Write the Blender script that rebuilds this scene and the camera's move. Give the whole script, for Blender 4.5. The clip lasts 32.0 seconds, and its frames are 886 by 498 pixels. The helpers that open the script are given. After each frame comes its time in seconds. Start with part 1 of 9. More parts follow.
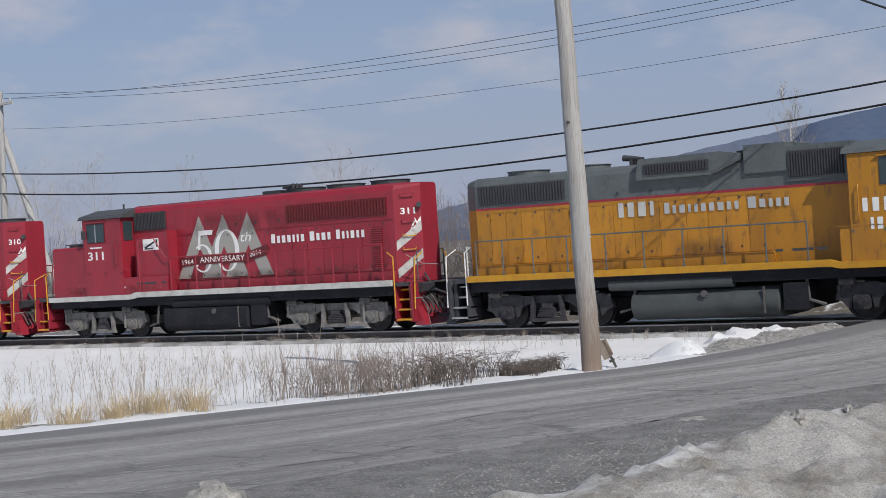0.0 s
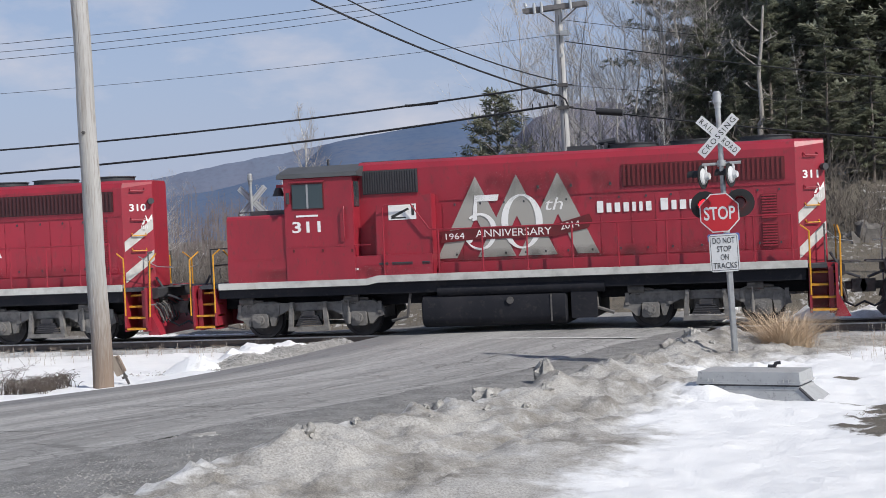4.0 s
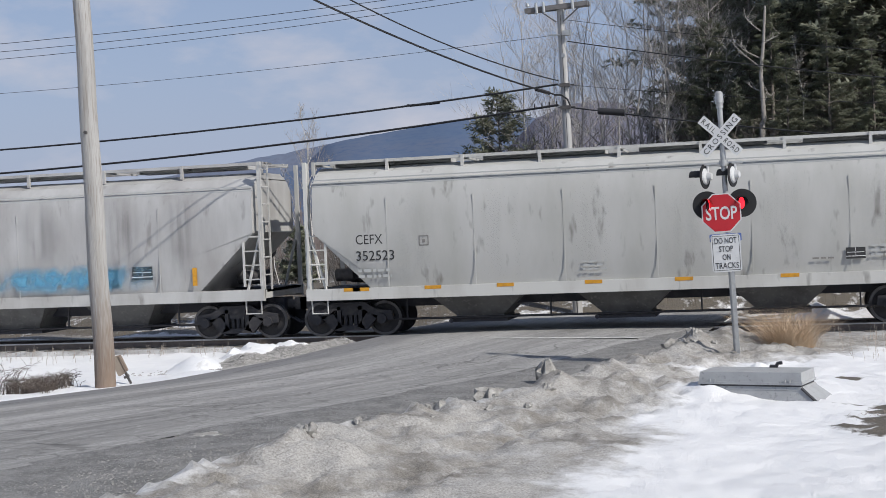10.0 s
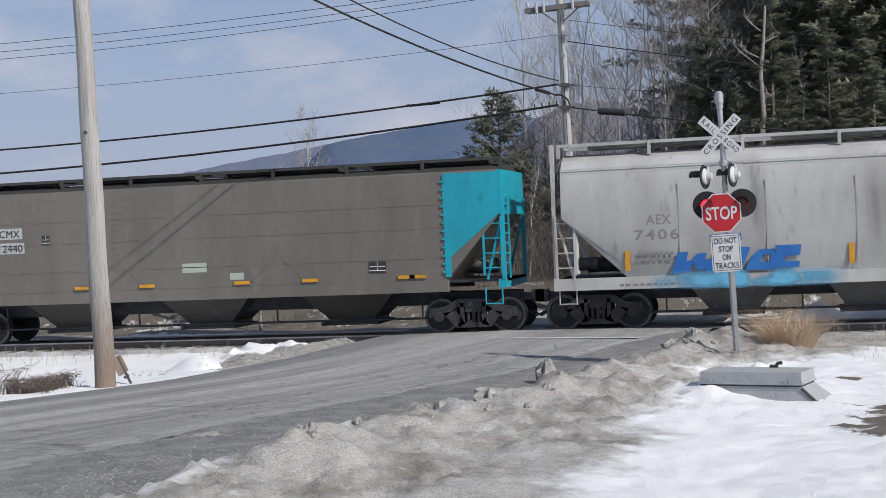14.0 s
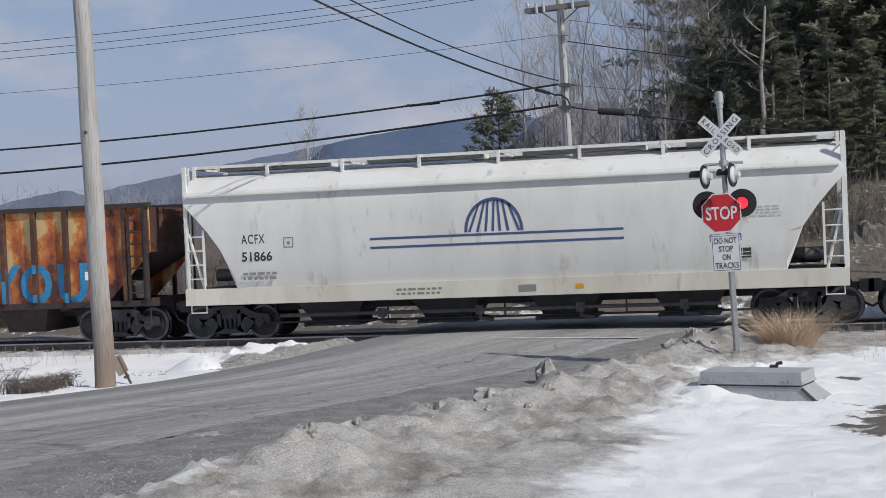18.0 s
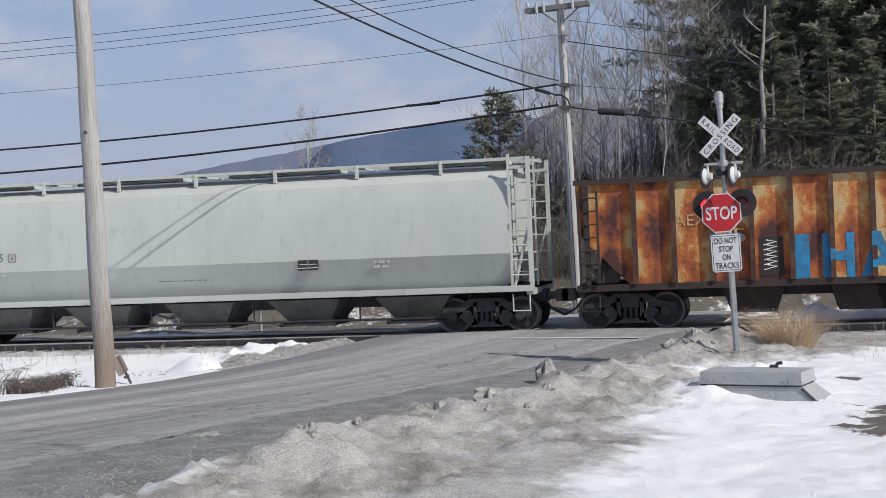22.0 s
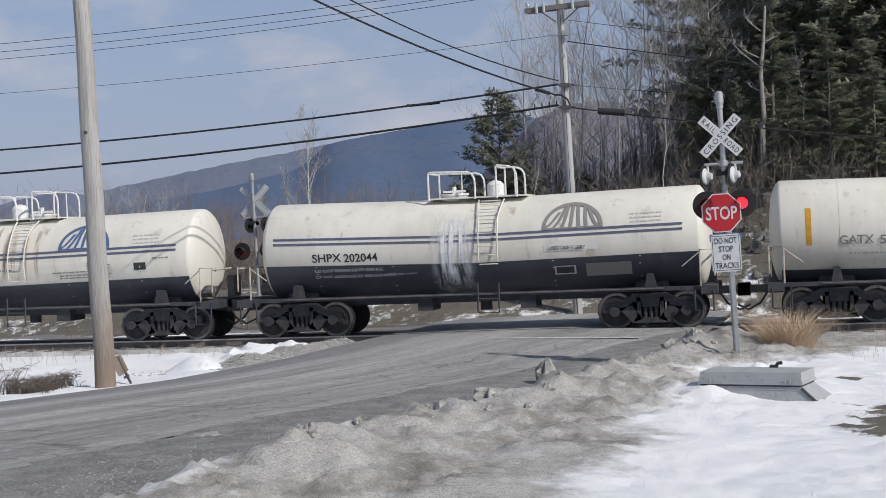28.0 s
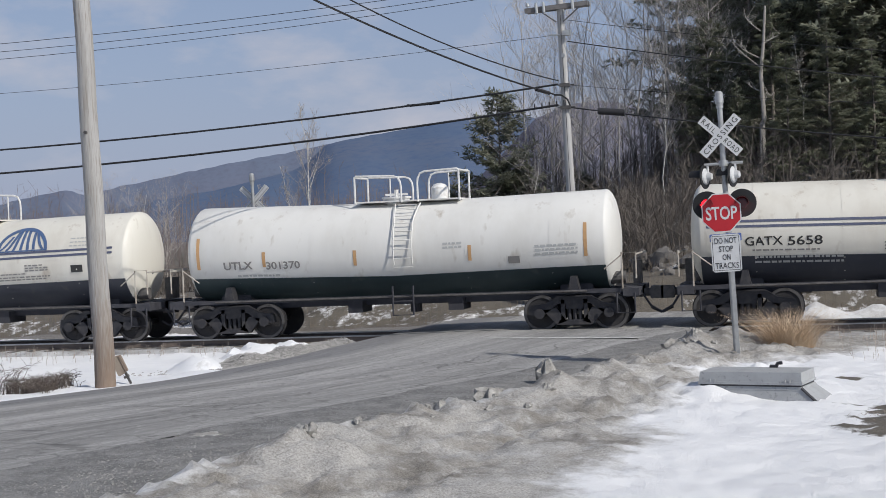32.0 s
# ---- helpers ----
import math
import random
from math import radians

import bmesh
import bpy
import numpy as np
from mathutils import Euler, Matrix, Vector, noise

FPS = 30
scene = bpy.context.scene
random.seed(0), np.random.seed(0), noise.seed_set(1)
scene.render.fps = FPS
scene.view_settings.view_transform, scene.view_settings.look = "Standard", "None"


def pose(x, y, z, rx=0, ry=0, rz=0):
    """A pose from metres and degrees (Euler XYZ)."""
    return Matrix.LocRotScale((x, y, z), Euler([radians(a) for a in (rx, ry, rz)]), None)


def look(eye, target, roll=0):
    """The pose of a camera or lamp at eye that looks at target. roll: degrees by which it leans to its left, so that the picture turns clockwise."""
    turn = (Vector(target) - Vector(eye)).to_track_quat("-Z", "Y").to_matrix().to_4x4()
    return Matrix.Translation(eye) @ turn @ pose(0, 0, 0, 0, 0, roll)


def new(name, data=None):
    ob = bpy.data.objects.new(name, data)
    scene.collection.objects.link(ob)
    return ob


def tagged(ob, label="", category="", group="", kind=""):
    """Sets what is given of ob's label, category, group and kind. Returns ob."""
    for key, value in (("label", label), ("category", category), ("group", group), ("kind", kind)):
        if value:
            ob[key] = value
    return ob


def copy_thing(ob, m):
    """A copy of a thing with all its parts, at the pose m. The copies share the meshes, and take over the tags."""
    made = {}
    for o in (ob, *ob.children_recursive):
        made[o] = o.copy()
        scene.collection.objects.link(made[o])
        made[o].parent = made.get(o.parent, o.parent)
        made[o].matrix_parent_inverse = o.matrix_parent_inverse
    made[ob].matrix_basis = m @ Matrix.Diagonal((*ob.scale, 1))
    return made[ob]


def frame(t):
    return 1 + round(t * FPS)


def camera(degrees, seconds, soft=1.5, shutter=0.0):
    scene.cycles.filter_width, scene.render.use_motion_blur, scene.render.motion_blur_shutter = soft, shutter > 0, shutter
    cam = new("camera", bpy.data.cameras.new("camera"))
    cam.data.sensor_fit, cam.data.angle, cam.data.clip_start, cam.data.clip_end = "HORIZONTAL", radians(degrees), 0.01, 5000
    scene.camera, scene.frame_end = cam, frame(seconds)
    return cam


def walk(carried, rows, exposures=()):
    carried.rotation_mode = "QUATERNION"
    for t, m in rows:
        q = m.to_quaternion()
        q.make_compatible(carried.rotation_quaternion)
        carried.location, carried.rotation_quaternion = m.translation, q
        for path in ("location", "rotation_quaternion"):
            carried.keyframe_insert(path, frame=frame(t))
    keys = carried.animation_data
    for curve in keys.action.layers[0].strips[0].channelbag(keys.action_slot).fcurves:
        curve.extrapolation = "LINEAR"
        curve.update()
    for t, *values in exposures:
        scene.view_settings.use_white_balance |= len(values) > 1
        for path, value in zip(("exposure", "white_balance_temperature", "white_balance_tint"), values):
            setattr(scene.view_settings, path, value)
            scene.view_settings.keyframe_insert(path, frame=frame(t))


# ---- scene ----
# The track runs along x with its rail tops at z = 0; the eye stands still and turns.
EYE = (0.0, 0.0, 2.696)
TRACK_Y = 36.67
cam = camera(34.84, 32.0, soft=0.8)
walk(cam, [
    (0.0, pose(*EYE, 89.666, 3.680, 32.927)),
    (0.5, pose(*EYE, 89.565, 3.440, 29.105)),
    (1.0, pose(*EYE, 89.414, 3.068, 24.524)),
    (1.5, pose(*EYE, 89.314, 2.742, 19.473)),
    (2.0, pose(*EYE, 89.256, 2.611, 15.897)),
    (2.5, pose(*EYE, 89.241, 2.509, 14.025)),
    (3.0, pose(*EYE, 89.239, 2.486, 13.307)),
    (3.5, pose(*EYE, 89.242, 2.520, 13.403)),
    (5.5, pose(*EYE, 89.240, 2.466, 13.546)),
    (32.0, pose(*EYE, 89.240, 2.466, 13.546)),
], exposures=[(t, e, 6450, 10) for t, e in ((0.0, 0.19), (1.0, 0.31), (2.0, 0.51), (3.0, 0.55), (7.0, 0.54), (9.5, 0.43), (14.0, 0.40), (17.0, 0.34), (18.0, 0.25), (20.0, 0.38), (22.0, 0.43), (23.5, 0.36), (27.0, 0.30), (32.0, 0.28))])

# ---- world and sun ----
SUN_EL, SUN_AZ = 40.4, 117.0   # azimuth counted from +y towards +x
world = bpy.data.worlds.new("sky")
scene.world = world
world.use_nodes = True
wn, wl = world.node_tree.nodes, world.node_tree.links
wn.clear()
w_out = wn.new("ShaderNodeOutputWorld")
w_bg = wn.new("ShaderNodeBackground")
w_bg.inputs["Strength"].default_value = 0.074
w_sky = wn.new("ShaderNodeTexSky")
w_sky.sky_type = "NISHITA"
w_sky.sun_disc = False
w_sky.sun_elevation = radians(SUN_EL)
w_sky.sun_rotation = radians(SUN_AZ)
w_sky.air_density, w_sky.dust_density, w_sky.ozone_density = 1.0, 0.4, 4.0
w_co = wn.new("ShaderNodeTexCoord")
w_map = wn.new("ShaderNodeMapping")
w_map.inputs["Scale"].default_value = (1.0, 1.0, 2.4)
w_noise = wn.new("ShaderNodeTexNoise")
w_noise.inputs["Scale"].default_value = 6.5
w_noise.inputs["Detail"].default_value = 7.0
w_noise.inputs["Roughness"].default_value = 0.55
w_ramp = wn.new("ShaderNodeValToRGB")
w_ramp.color_ramp.elements[0].position = 0.47
w_ramp.color_ramp.elements[1].position = 0.66
w_ramp.color_ramp.elements[1].color = (0.85, 0.85, 0.85, 1)
w_mix = wn.new("ShaderNodeMixRGB")
w_mix.inputs["Color2"].default_value = (5.7, 5.7, 6.4, 1)
wl.new(w_co.outputs["Generated"], w_map.inputs["Vector"])
wl.new(w_map.outputs["Vector"], w_noise.inputs["Vector"])
wl.new(w_noise.outputs["Fac"], w_ramp.inputs["Fac"])
wl.new(w_ramp.outputs["Color"], w_mix.inputs["Fac"])
# thin haze low over the horizon
w_sep = wn.new("ShaderNodeSeparateXYZ")
wl.new(w_co.outputs["Generated"], w_sep.inputs["Vector"])
w_low = wn.new("ShaderNodeMapRange")
w_low.inputs["From Min"].default_value, w_low.inputs["From Max"].default_value = 0.02, 0.40
w_low.inputs["To Min"].default_value, w_low.inputs["To Max"].default_value = 0.92, 0.0
wl.new(w_sep.outputs["Z"], w_low.inputs["Value"])
w_haze = wn.new("ShaderNodeMixRGB")
w_haze.inputs["Color2"].default_value = (3.55, 3.95, 5.5, 1)
wl.new(w_low.outputs["Result"], w_haze.inputs["Fac"])
wl.new(w_sky.outputs["Color"], w_haze.inputs["Color1"])
wl.new(w_haze.outputs["Color"], w_mix.inputs["Color1"])
wl.new(w_mix.outputs["Color"], w_bg.inputs["Color"])
wl.new(w_bg.outputs["Background"], w_out.inputs["Surface"])
sun = new("sun", bpy.data.lights.new("sun", "SUN"))
sun.data.energy, sun.data.angle, sun.data.color = 3.05, radians(0.55), (1.0, 0.95, 0.88)
_e, _a = radians(SUN_EL), radians(SUN_AZ)
SUN_DIR = Vector((math.cos(_e) * math.sin(_a), math.cos(_e) * math.cos(_a), math.sin(_e)))
sun.matrix_world = look(SUN_DIR * 60, (0, 0, 0))


# ---- materials ----
def material(name, base, second=None, rough=0.6, metal=0.0, scale=3.0, amount=0.5, bump=0.0, bump_scale=40.0,
             stretch=(1, 1, 1), fine=None, fine_scale=60.0, fine_amount=0.25, per_object=0.0, emission=None, specular=0.5):
    """Base colour broken up by a coarse noise towards `second` and a fine one towards `fine`, with bump."""
    m = bpy.data.materials.new(name)
    m.use_nodes = True
    n, l = m.node_tree.nodes, m.node_tree.links
    b = n["Principled BSDF"]
    b.inputs["Roughness"].default_value = rough
    b.inputs["Metallic"].default_value = metal
    b.inputs["Specular IOR Level"].default_value = specular
    co = n.new("ShaderNodeTexCoord")
    mp = n.new("ShaderNodeMapping")
    mp.inputs["Scale"].default_value = stretch
    l.new(co.outputs["Object"], mp.inputs["Vector"])
    rgb = n.new("ShaderNodeRGB")
    rgb.outputs[0].default_value = (*base, 1)
    out = rgb.outputs[0]
    for col, sc, am, det in ((second, scale, amount, 6), (fine, fine_scale, fine_amount, 3)):
        if not col:
            continue
        tx = n.new("ShaderNodeTexNoise")
        tx.inputs["Scale"].default_value = sc
        tx.inputs["Detail"].default_value = det
        tx.inputs["Roughness"].default_value = 0.6
        l.new(mp.outputs["Vector"], tx.inputs["Vector"])
        rp = n.new("ShaderNodeMapRange")
        rp.inputs["From Min"].default_value = 0.62 - 0.3 * am
        rp.inputs["From Max"].default_value = 0.85 - 0.25 * am
        l.new(tx.outputs["Fac"], rp.inputs["Value"])
        mx = n.new("ShaderNodeMixRGB")
        mx.inputs["Color2"].default_value = (*col, 1)
        l.new(rp.outputs["Result"], mx.inputs["Fac"])
        l.new(out, mx.inputs["Color1"])
        out = mx.outputs["Color"]
    if per_object:
        oi = n.new("ShaderNodeObjectInfo")
        hs = n.new("ShaderNodeHueSaturation")
        mr = n.new("ShaderNodeMapRange")
        mr.inputs["To Min"].default_value, mr.inputs["To Max"].default_value = 1 - per_object, 1 + per_object
        l.new(oi.outputs["Random"], mr.inputs["Value"])
        l.new(mr.outputs["Result"], hs.inputs["Value"])
        l.new(out, hs.inputs["Color"])
        out = hs.outputs["Color"]
    l.new(out, b.inputs["Base Color"])
    if bump:
        tb = n.new("ShaderNodeTexNoise")
        tb.inputs["Scale"].default_value = bump_scale
        tb.inputs["Detail"].default_value = 5
        l.new(mp.outputs["Vector"], tb.inputs["Vector"])
        bp = n.new("ShaderNodeBump")
        bp.inputs["Strength"].default_value = bump
        bp.inputs["Distance"].default_value = 0.05
        l.new(tb.outputs["Fac"], bp.inputs["Height"])
        l.new(bp.outputs["Normal"], b.inputs["Normal"])
    if emission:
        b.inputs["Emission Color"].default_value = (*emission[:3], 1)
        b.inputs["Emission Strength"].default_value = emission[3]
    return m


M_RED = material("red_paint", (0.30, 0.020, 0.036), (0.225, 0.019, 0.032), 0.40, scale=1.1, amount=0.6, fine=(0.17, 0.03, 0.035), fine_scale=9, fine_amount=0.2, bump=0.05, stretch=(1, 1, 0.5))
M_REDDOOR = material("faded_red_door_paint", (0.31, 0.021, 0.038), (0.24, 0.02, 0.034), 0.42, scale=1.4, amount=0.6, fine=(0.18, 0.03, 0.036), fine_scale=9, fine_amount=0.2, stretch=(1, 1, 0.4), per_object=0.16)
M_REDDARK = material("dark_red_paint", (0.13, 0.012, 0.015), (0.07, 0.012, 0.012), 0.5, scale=2)
M_REDSOOT = material("soot_dulled_red_paint", (0.055, 0.014, 0.017), (0.035, 0.013, 0.014), 0.6, scale=2)
M_YELLOW = material("yellow_paint", (0.44, 0.196, 0.013), (0.34, 0.148, 0.018), 0.45, scale=1.2, amount=0.6, fine=(0.19, 0.09, 0.03), fine_scale=7, fine_amount=0.25, stretch=(1, 1, 0.35))
M_YELLOWDOOR = material("weathered_yellow_door_paint", (0.46, 0.205, 0.013), (0.36, 0.155, 0.018), 0.45, scale=1.3, amount=0.6, fine=(0.2, 0.095, 0.03), fine_scale=7, fine_amount=0.25, stretch=(1, 1, 0.35), per_object=0.13)
M_YELLOWBRIGHT = material("bright_yellow_paint", (0.52, 0.26, 0.012), (0.42, 0.2, 0.02), 0.45, scale=4)
M_HOODGREY = material("grey_green_paint", (0.105, 0.12, 0.122), (0.075, 0.086, 0.088), 0.5, scale=1.3, amount=0.6, fine=(0.07, 0.07, 0.065), fine_scale=8)
M_ROOFGREY = material("dull_dark_roof_paint", (0.066, 0.07, 0.075), (0.05, 0.052, 0.055), 0.6, scale=1.5, amount=0.6)
M_CREAM = material("white_stripe_paint", (0.52, 0.52, 0.49), (0.36, 0.35, 0.33), 0.55, scale=3, amount=0.6)
M_WHITE = material("white_lettering", (0.78, 0.78, 0.76), (0.6, 0.6, 0.58), 0.5, scale=9, amount=0.3)
M_GREYLETTER = material("grey_lettering", (0.22, 0.21, 0.2), rough=0.6)
M_FADED = material("faded_lettering", (0.42, 0.43, 0.42), rough=0.7)
M_BLACK = material("black_lettering", (0.03, 0.03, 0.03), rough=0.6)
M_BLUE = material("blue_lettering", (0.07, 0.12, 0.32), (0.12, 0.17, 0.36), 0.5, scale=8)
M_GREENGREY = material("warm_grey_paint", (0.33, 0.32, 0.29), rough=0.55)
M_DARK = material("black_underframe", (0.040, 0.041, 0.050), (0.064, 0.063, 0.068), 0.75, scale=4, amount=0.5, bump=0.1)
M_TRUCK = material("grimy_cast_steel", (0.105, 0.10, 0.097), (0.058, 0.055, 0.054), 0.8, scale=6, amount=0.6, bump=0.25, bump_scale=25)
M_TRUCKGREY = material("dusty_grey_cast_steel", (0.185, 0.178, 0.168), (0.085, 0.082, 0.08), 0.85, scale=4, amount=0.6, bump=0.25, bump_scale=25)
# Trucks and wheels near-black, with the shade under the cars in their colour.
M_TRUCKDARK = material("oily_black_cast_steel", (0.030, 0.030, 0.035), (0.06, 0.056, 0.055), 0.65, scale=5, amount=0.5, bump=0.2, bump_scale=25)
M_WHEEL = material("worn_wheel_steel", (0.035, 0.034, 0.037), (0.055, 0.052, 0.051), 0.65, metal=0.2, scale=7)
M_RIM = material("polished_wheel_rim", (0.13, 0.126, 0.125), (0.07, 0.067, 0.064), 0.45, metal=0.4, scale=4)
M_RAILTOP = material("polished_rail_steel", (0.5, 0.49, 0.48), (0.36, 0.35, 0.34), 0.4, metal=0.5, scale=3)
M_RAILSIDE = material("rusty_rail_web", (0.17, 0.14, 0.12), (0.11, 0.09, 0.08), 0.85, scale=5)
M_GLASS = material("dark_cab_glass", (0.03, 0.05, 0.055), rough=0.08, specular=0.8)
M_LOUVRE = material("black_louvre", (0.045, 0.045, 0.05), rough=0.6)
M_HANDRAILY = material("yellow_handrail", (0.62, 0.30, 0.02), (0.4, 0.2, 0.03), 0.5, scale=8)
M_HANDRAILW = material("white_handrail", (0.72, 0.72, 0.7), (0.5, 0.48, 0.44), 0.5, scale=8)
M_STEELGREY = material("galvanised_steel", (0.42, 0.43, 0.43), (0.3, 0.3, 0.3), 0.45, metal=0.6, scale=9)


# ---- mesh tools ----
class Geo:
    """A mesh being put together from boxes, tubes and lofts."""

    def __init__(self):
        self.v, self.f = [], []

    def add(self, verts, faces):
        o = len(self.v)
        self.v += [tuple(p) for p in verts]
        self.f += [tuple(i + o for i in f) for f in faces]
        return self

    def box(self, x0, x1, y0, y1, z0, z1):
        return self.add([(x0, y0, z0), (x1, y0, z0), (x1, y1, z0), (x0, y1, z0), (x0, y0, z1), (x1, y0, z1), (x1, y1, z1), (x0, y1, z1)],
                        [(0, 3, 2, 1), (4, 5, 6, 7), (0, 1, 5, 4), (1, 2, 6, 5), (2, 3, 7, 6), (3, 0, 4, 7)])

    def slab(self, x0, x1, y0, y1, z0, z1, c=0.02):
        """A box with its long upright edges cut off."""
        return self.prism([(x0 + c, z0), (x1 - c, z0), (x1, z0 + c), (x1, z1 - c), (x1 - c, z1), (x0 + c, z1), (x0, z1 - c), (x0, z0 + c)], y0, y1)

    def prism(self, pts, y0, y1):
        """A polygon in x, z carried from y0 to y1."""
        n = len(pts)
        area = sum(pts[i][0] * pts[(i + 1) % n][1] - pts[(i + 1) % n][0] * pts[i][1] for i in range(n))
        if area < 0:
            pts = pts[::-1]
        return self.add([(x, y0, z) for x, z in pts] + [(x, y1, z) for x, z in pts],
                        [tuple(range(n)), tuple(range(2 * n - 1, n - 1, -1))] + [((i + 1) % n, i, i + n, (i + 1) % n + n) for i in range(n)])

    def loft(self, rings, caps=True):
        n = len(rings[0])
        faces = [(k * n + i, k * n + (i + 1) % n, (k + 1) * n + (i + 1) % n, (k + 1) * n + i) for k in range(len(rings) - 1) for i in range(n)]
        if caps:
            faces += [tuple(range(n - 1, -1, -1)), tuple((len(rings) - 1) * n + i for i in range(n))]
        return self.add([p for r in rings for p in r], faces)

    def tube(self, path, r, n=6, r1=None):
        path = [Vector(p) for p in path]
        rings, side = [], None
        for i, p in enumerate(path):
            d = (path[min(i + 1, len(path) - 1)] - path[max(i - 1, 0)]).normalized()
            ref = side if side is not None else (Vector((0, 0, 1)) if abs(d.z) < 0.9 else Vector((1, 0, 0)))
            a = (ref - d * ref.dot(d)).normalized()
            side = a
            b = d.cross(a)
            rr = r if r1 is None else r + (r1 - r) * i / max(1, len(path) - 1)
            rings.append([p + (a * math.cos(2 * math.pi * k / n) + b * math.sin(2 * math.pi * k / n)) * rr for k in range(n)])
        return self.loft(rings)

    def disc(self, x, z, y0, y1, r, n=20, r1=None):
        """A drum about an axis along y."""
        r1 = r if r1 is None else r1
        return self.loft([[(x + rr * math.cos(2 * math.pi * k / n), y, z + rr * math.sin(2 * math.pi * k / n)) for k in range(n)] for y, rr in ((y0, r), (y1, r1))])

    def drum(self, x, y, z0, z1, r, n=20, r1=None):
        """A drum about an upright axis."""
        r1 = r if r1 is None else r1
        return self.loft([[(x + rr * math.cos(2 * math.pi * k / n), y + rr * math.sin(2 * math.pi * k / n), z) for k in range(n)] for z, rr in ((z0, r), (z1, r1))])

    def mesh(self, name, mat, smooth=False):
        me = bpy.data.meshes.new(name)
        me.from_pydata(self.v, [], self.f)
        bm = bmesh.new()
        bm.from_mesh(me)
        bmesh.ops.recalc_face_normals(bm, faces=bm.faces)
        bm.to_mesh(me)
        bm.free()
        if mat:
            me.materials.append(mat)
        if smooth:
            me.shade_smooth()
            me.set_sharp_from_angle(angle=radians(smooth if smooth is not True else 35))
        return me


def part(name, geo, mat, parent, label="", smooth=False, at=None, kind=""):
    """One mesh object under a thing or under a part; geo may be a Geo or a mesh that is already there."""
    me = geo if isinstance(geo, bpy.types.Mesh) else geo.mesh(name, mat, smooth)
    ob = new(name, me)
    ob.parent = parent
    if at is not None:
        ob.matrix_basis = at
    if label:
        tagged(ob, label)
    if kind:
        tagged(ob, kind=kind)
    return ob


def thing(name, m, label, category, group="", kind=""):
    ob = new(name)
    ob.empty_display_size = 0.2
    ob.matrix_basis = m
    return tagged(ob, label, category, group, kind)


def solo(name, geo, mat, label, category="", kind="", smooth=False, at=None, group=""):
    ob = new(name, geo if isinstance(geo, bpy.types.Mesh) else geo.mesh(name, mat, smooth))
    if at is not None:
        ob.matrix_basis = at
    return tagged(ob, label, category, group, kind)


def lettering(text, size, mat, parent, at, name="lettering", width=None, label="", spacing=1.0, shear=0.0, bold=0.0):
    """Painted letters as a thin mesh. `at` is the pose of their lower left corner; they lie in that pose's x, y plane."""
    cu = bpy.data.curves.new(name, "FONT")
    cu.body, cu.size, cu.space_character, cu.shear, cu.offset = text, size, spacing, shear, bold
    cu.resolution_u, cu.fill_mode = 3, "FRONT"
    cu.extrude = 0.002
    ob = bpy.data.objects.new(name, cu)
    me = bpy.data.meshes.new_from_object(ob)
    bpy.data.objects.remove(ob)
    bpy.data.curves.remove(cu)
    if width:
        xs = [v.co.x for v in me.vertices]
        k, x0 = width / (max(xs) - min(xs)), min(xs)
        for v in me.vertices:
            v.co.x = (v.co.x - x0) * k
    me.name = name
    me.materials.clear()
    me.materials.append(mat)
    ob = new(name, me)
    ob.parent = parent
    ob.matrix_basis = at
    if label:
        tagged(ob, label)
    return ob


def on_side(x, z, y=-1.6):
    """The pose of letters painted on a side that faces the road."""
    return pose(x, y, z, 90, 0, 0)


def word_bars(words, h, mat, parent, x, z, y, width, name="letter_bar", caps=1.0):
    """Plain blocks of letter size and weight for a name that is not spelt out."""
    r = random.Random(sum(words) * 7 + int(width * 100))
    sizes = [[r.uniform(0.75, 1.15) * (1.25 if i == 0 and caps > 1 else 1.0) for i in range(w)] for w in words]
    total = sum(sum(w) for w in sizes) + 0.7 * (len(words) - 1)
    step = width / total
    cx = x
    for w in sizes:
        for i, k in enumerate(w):
            hh = h * (caps if i == 0 else 1.0)
            part(name, Geo().slab(cx + step * 0.2, cx + step * (k - 0.2), y - 0.003, y, z, z + hh, min(0.012, step * 0.06)), mat, parent)
            cx += step * k
        cx += step * 0.7


# ---- running along the track ----
def run(t):
    """How far the train has come at t seconds, in metres along the track."""
    u = (t - 18) / 10
    s = 35.1 * (1.86110585 * u - 0.03565878 * u ** 2 - 0.01287079 * u ** 3 + 0.00728828 * u ** 4)
    return s - 0.2 * max(0.0, 3.2 - t)


MOVERS, ROLLERS = [], []


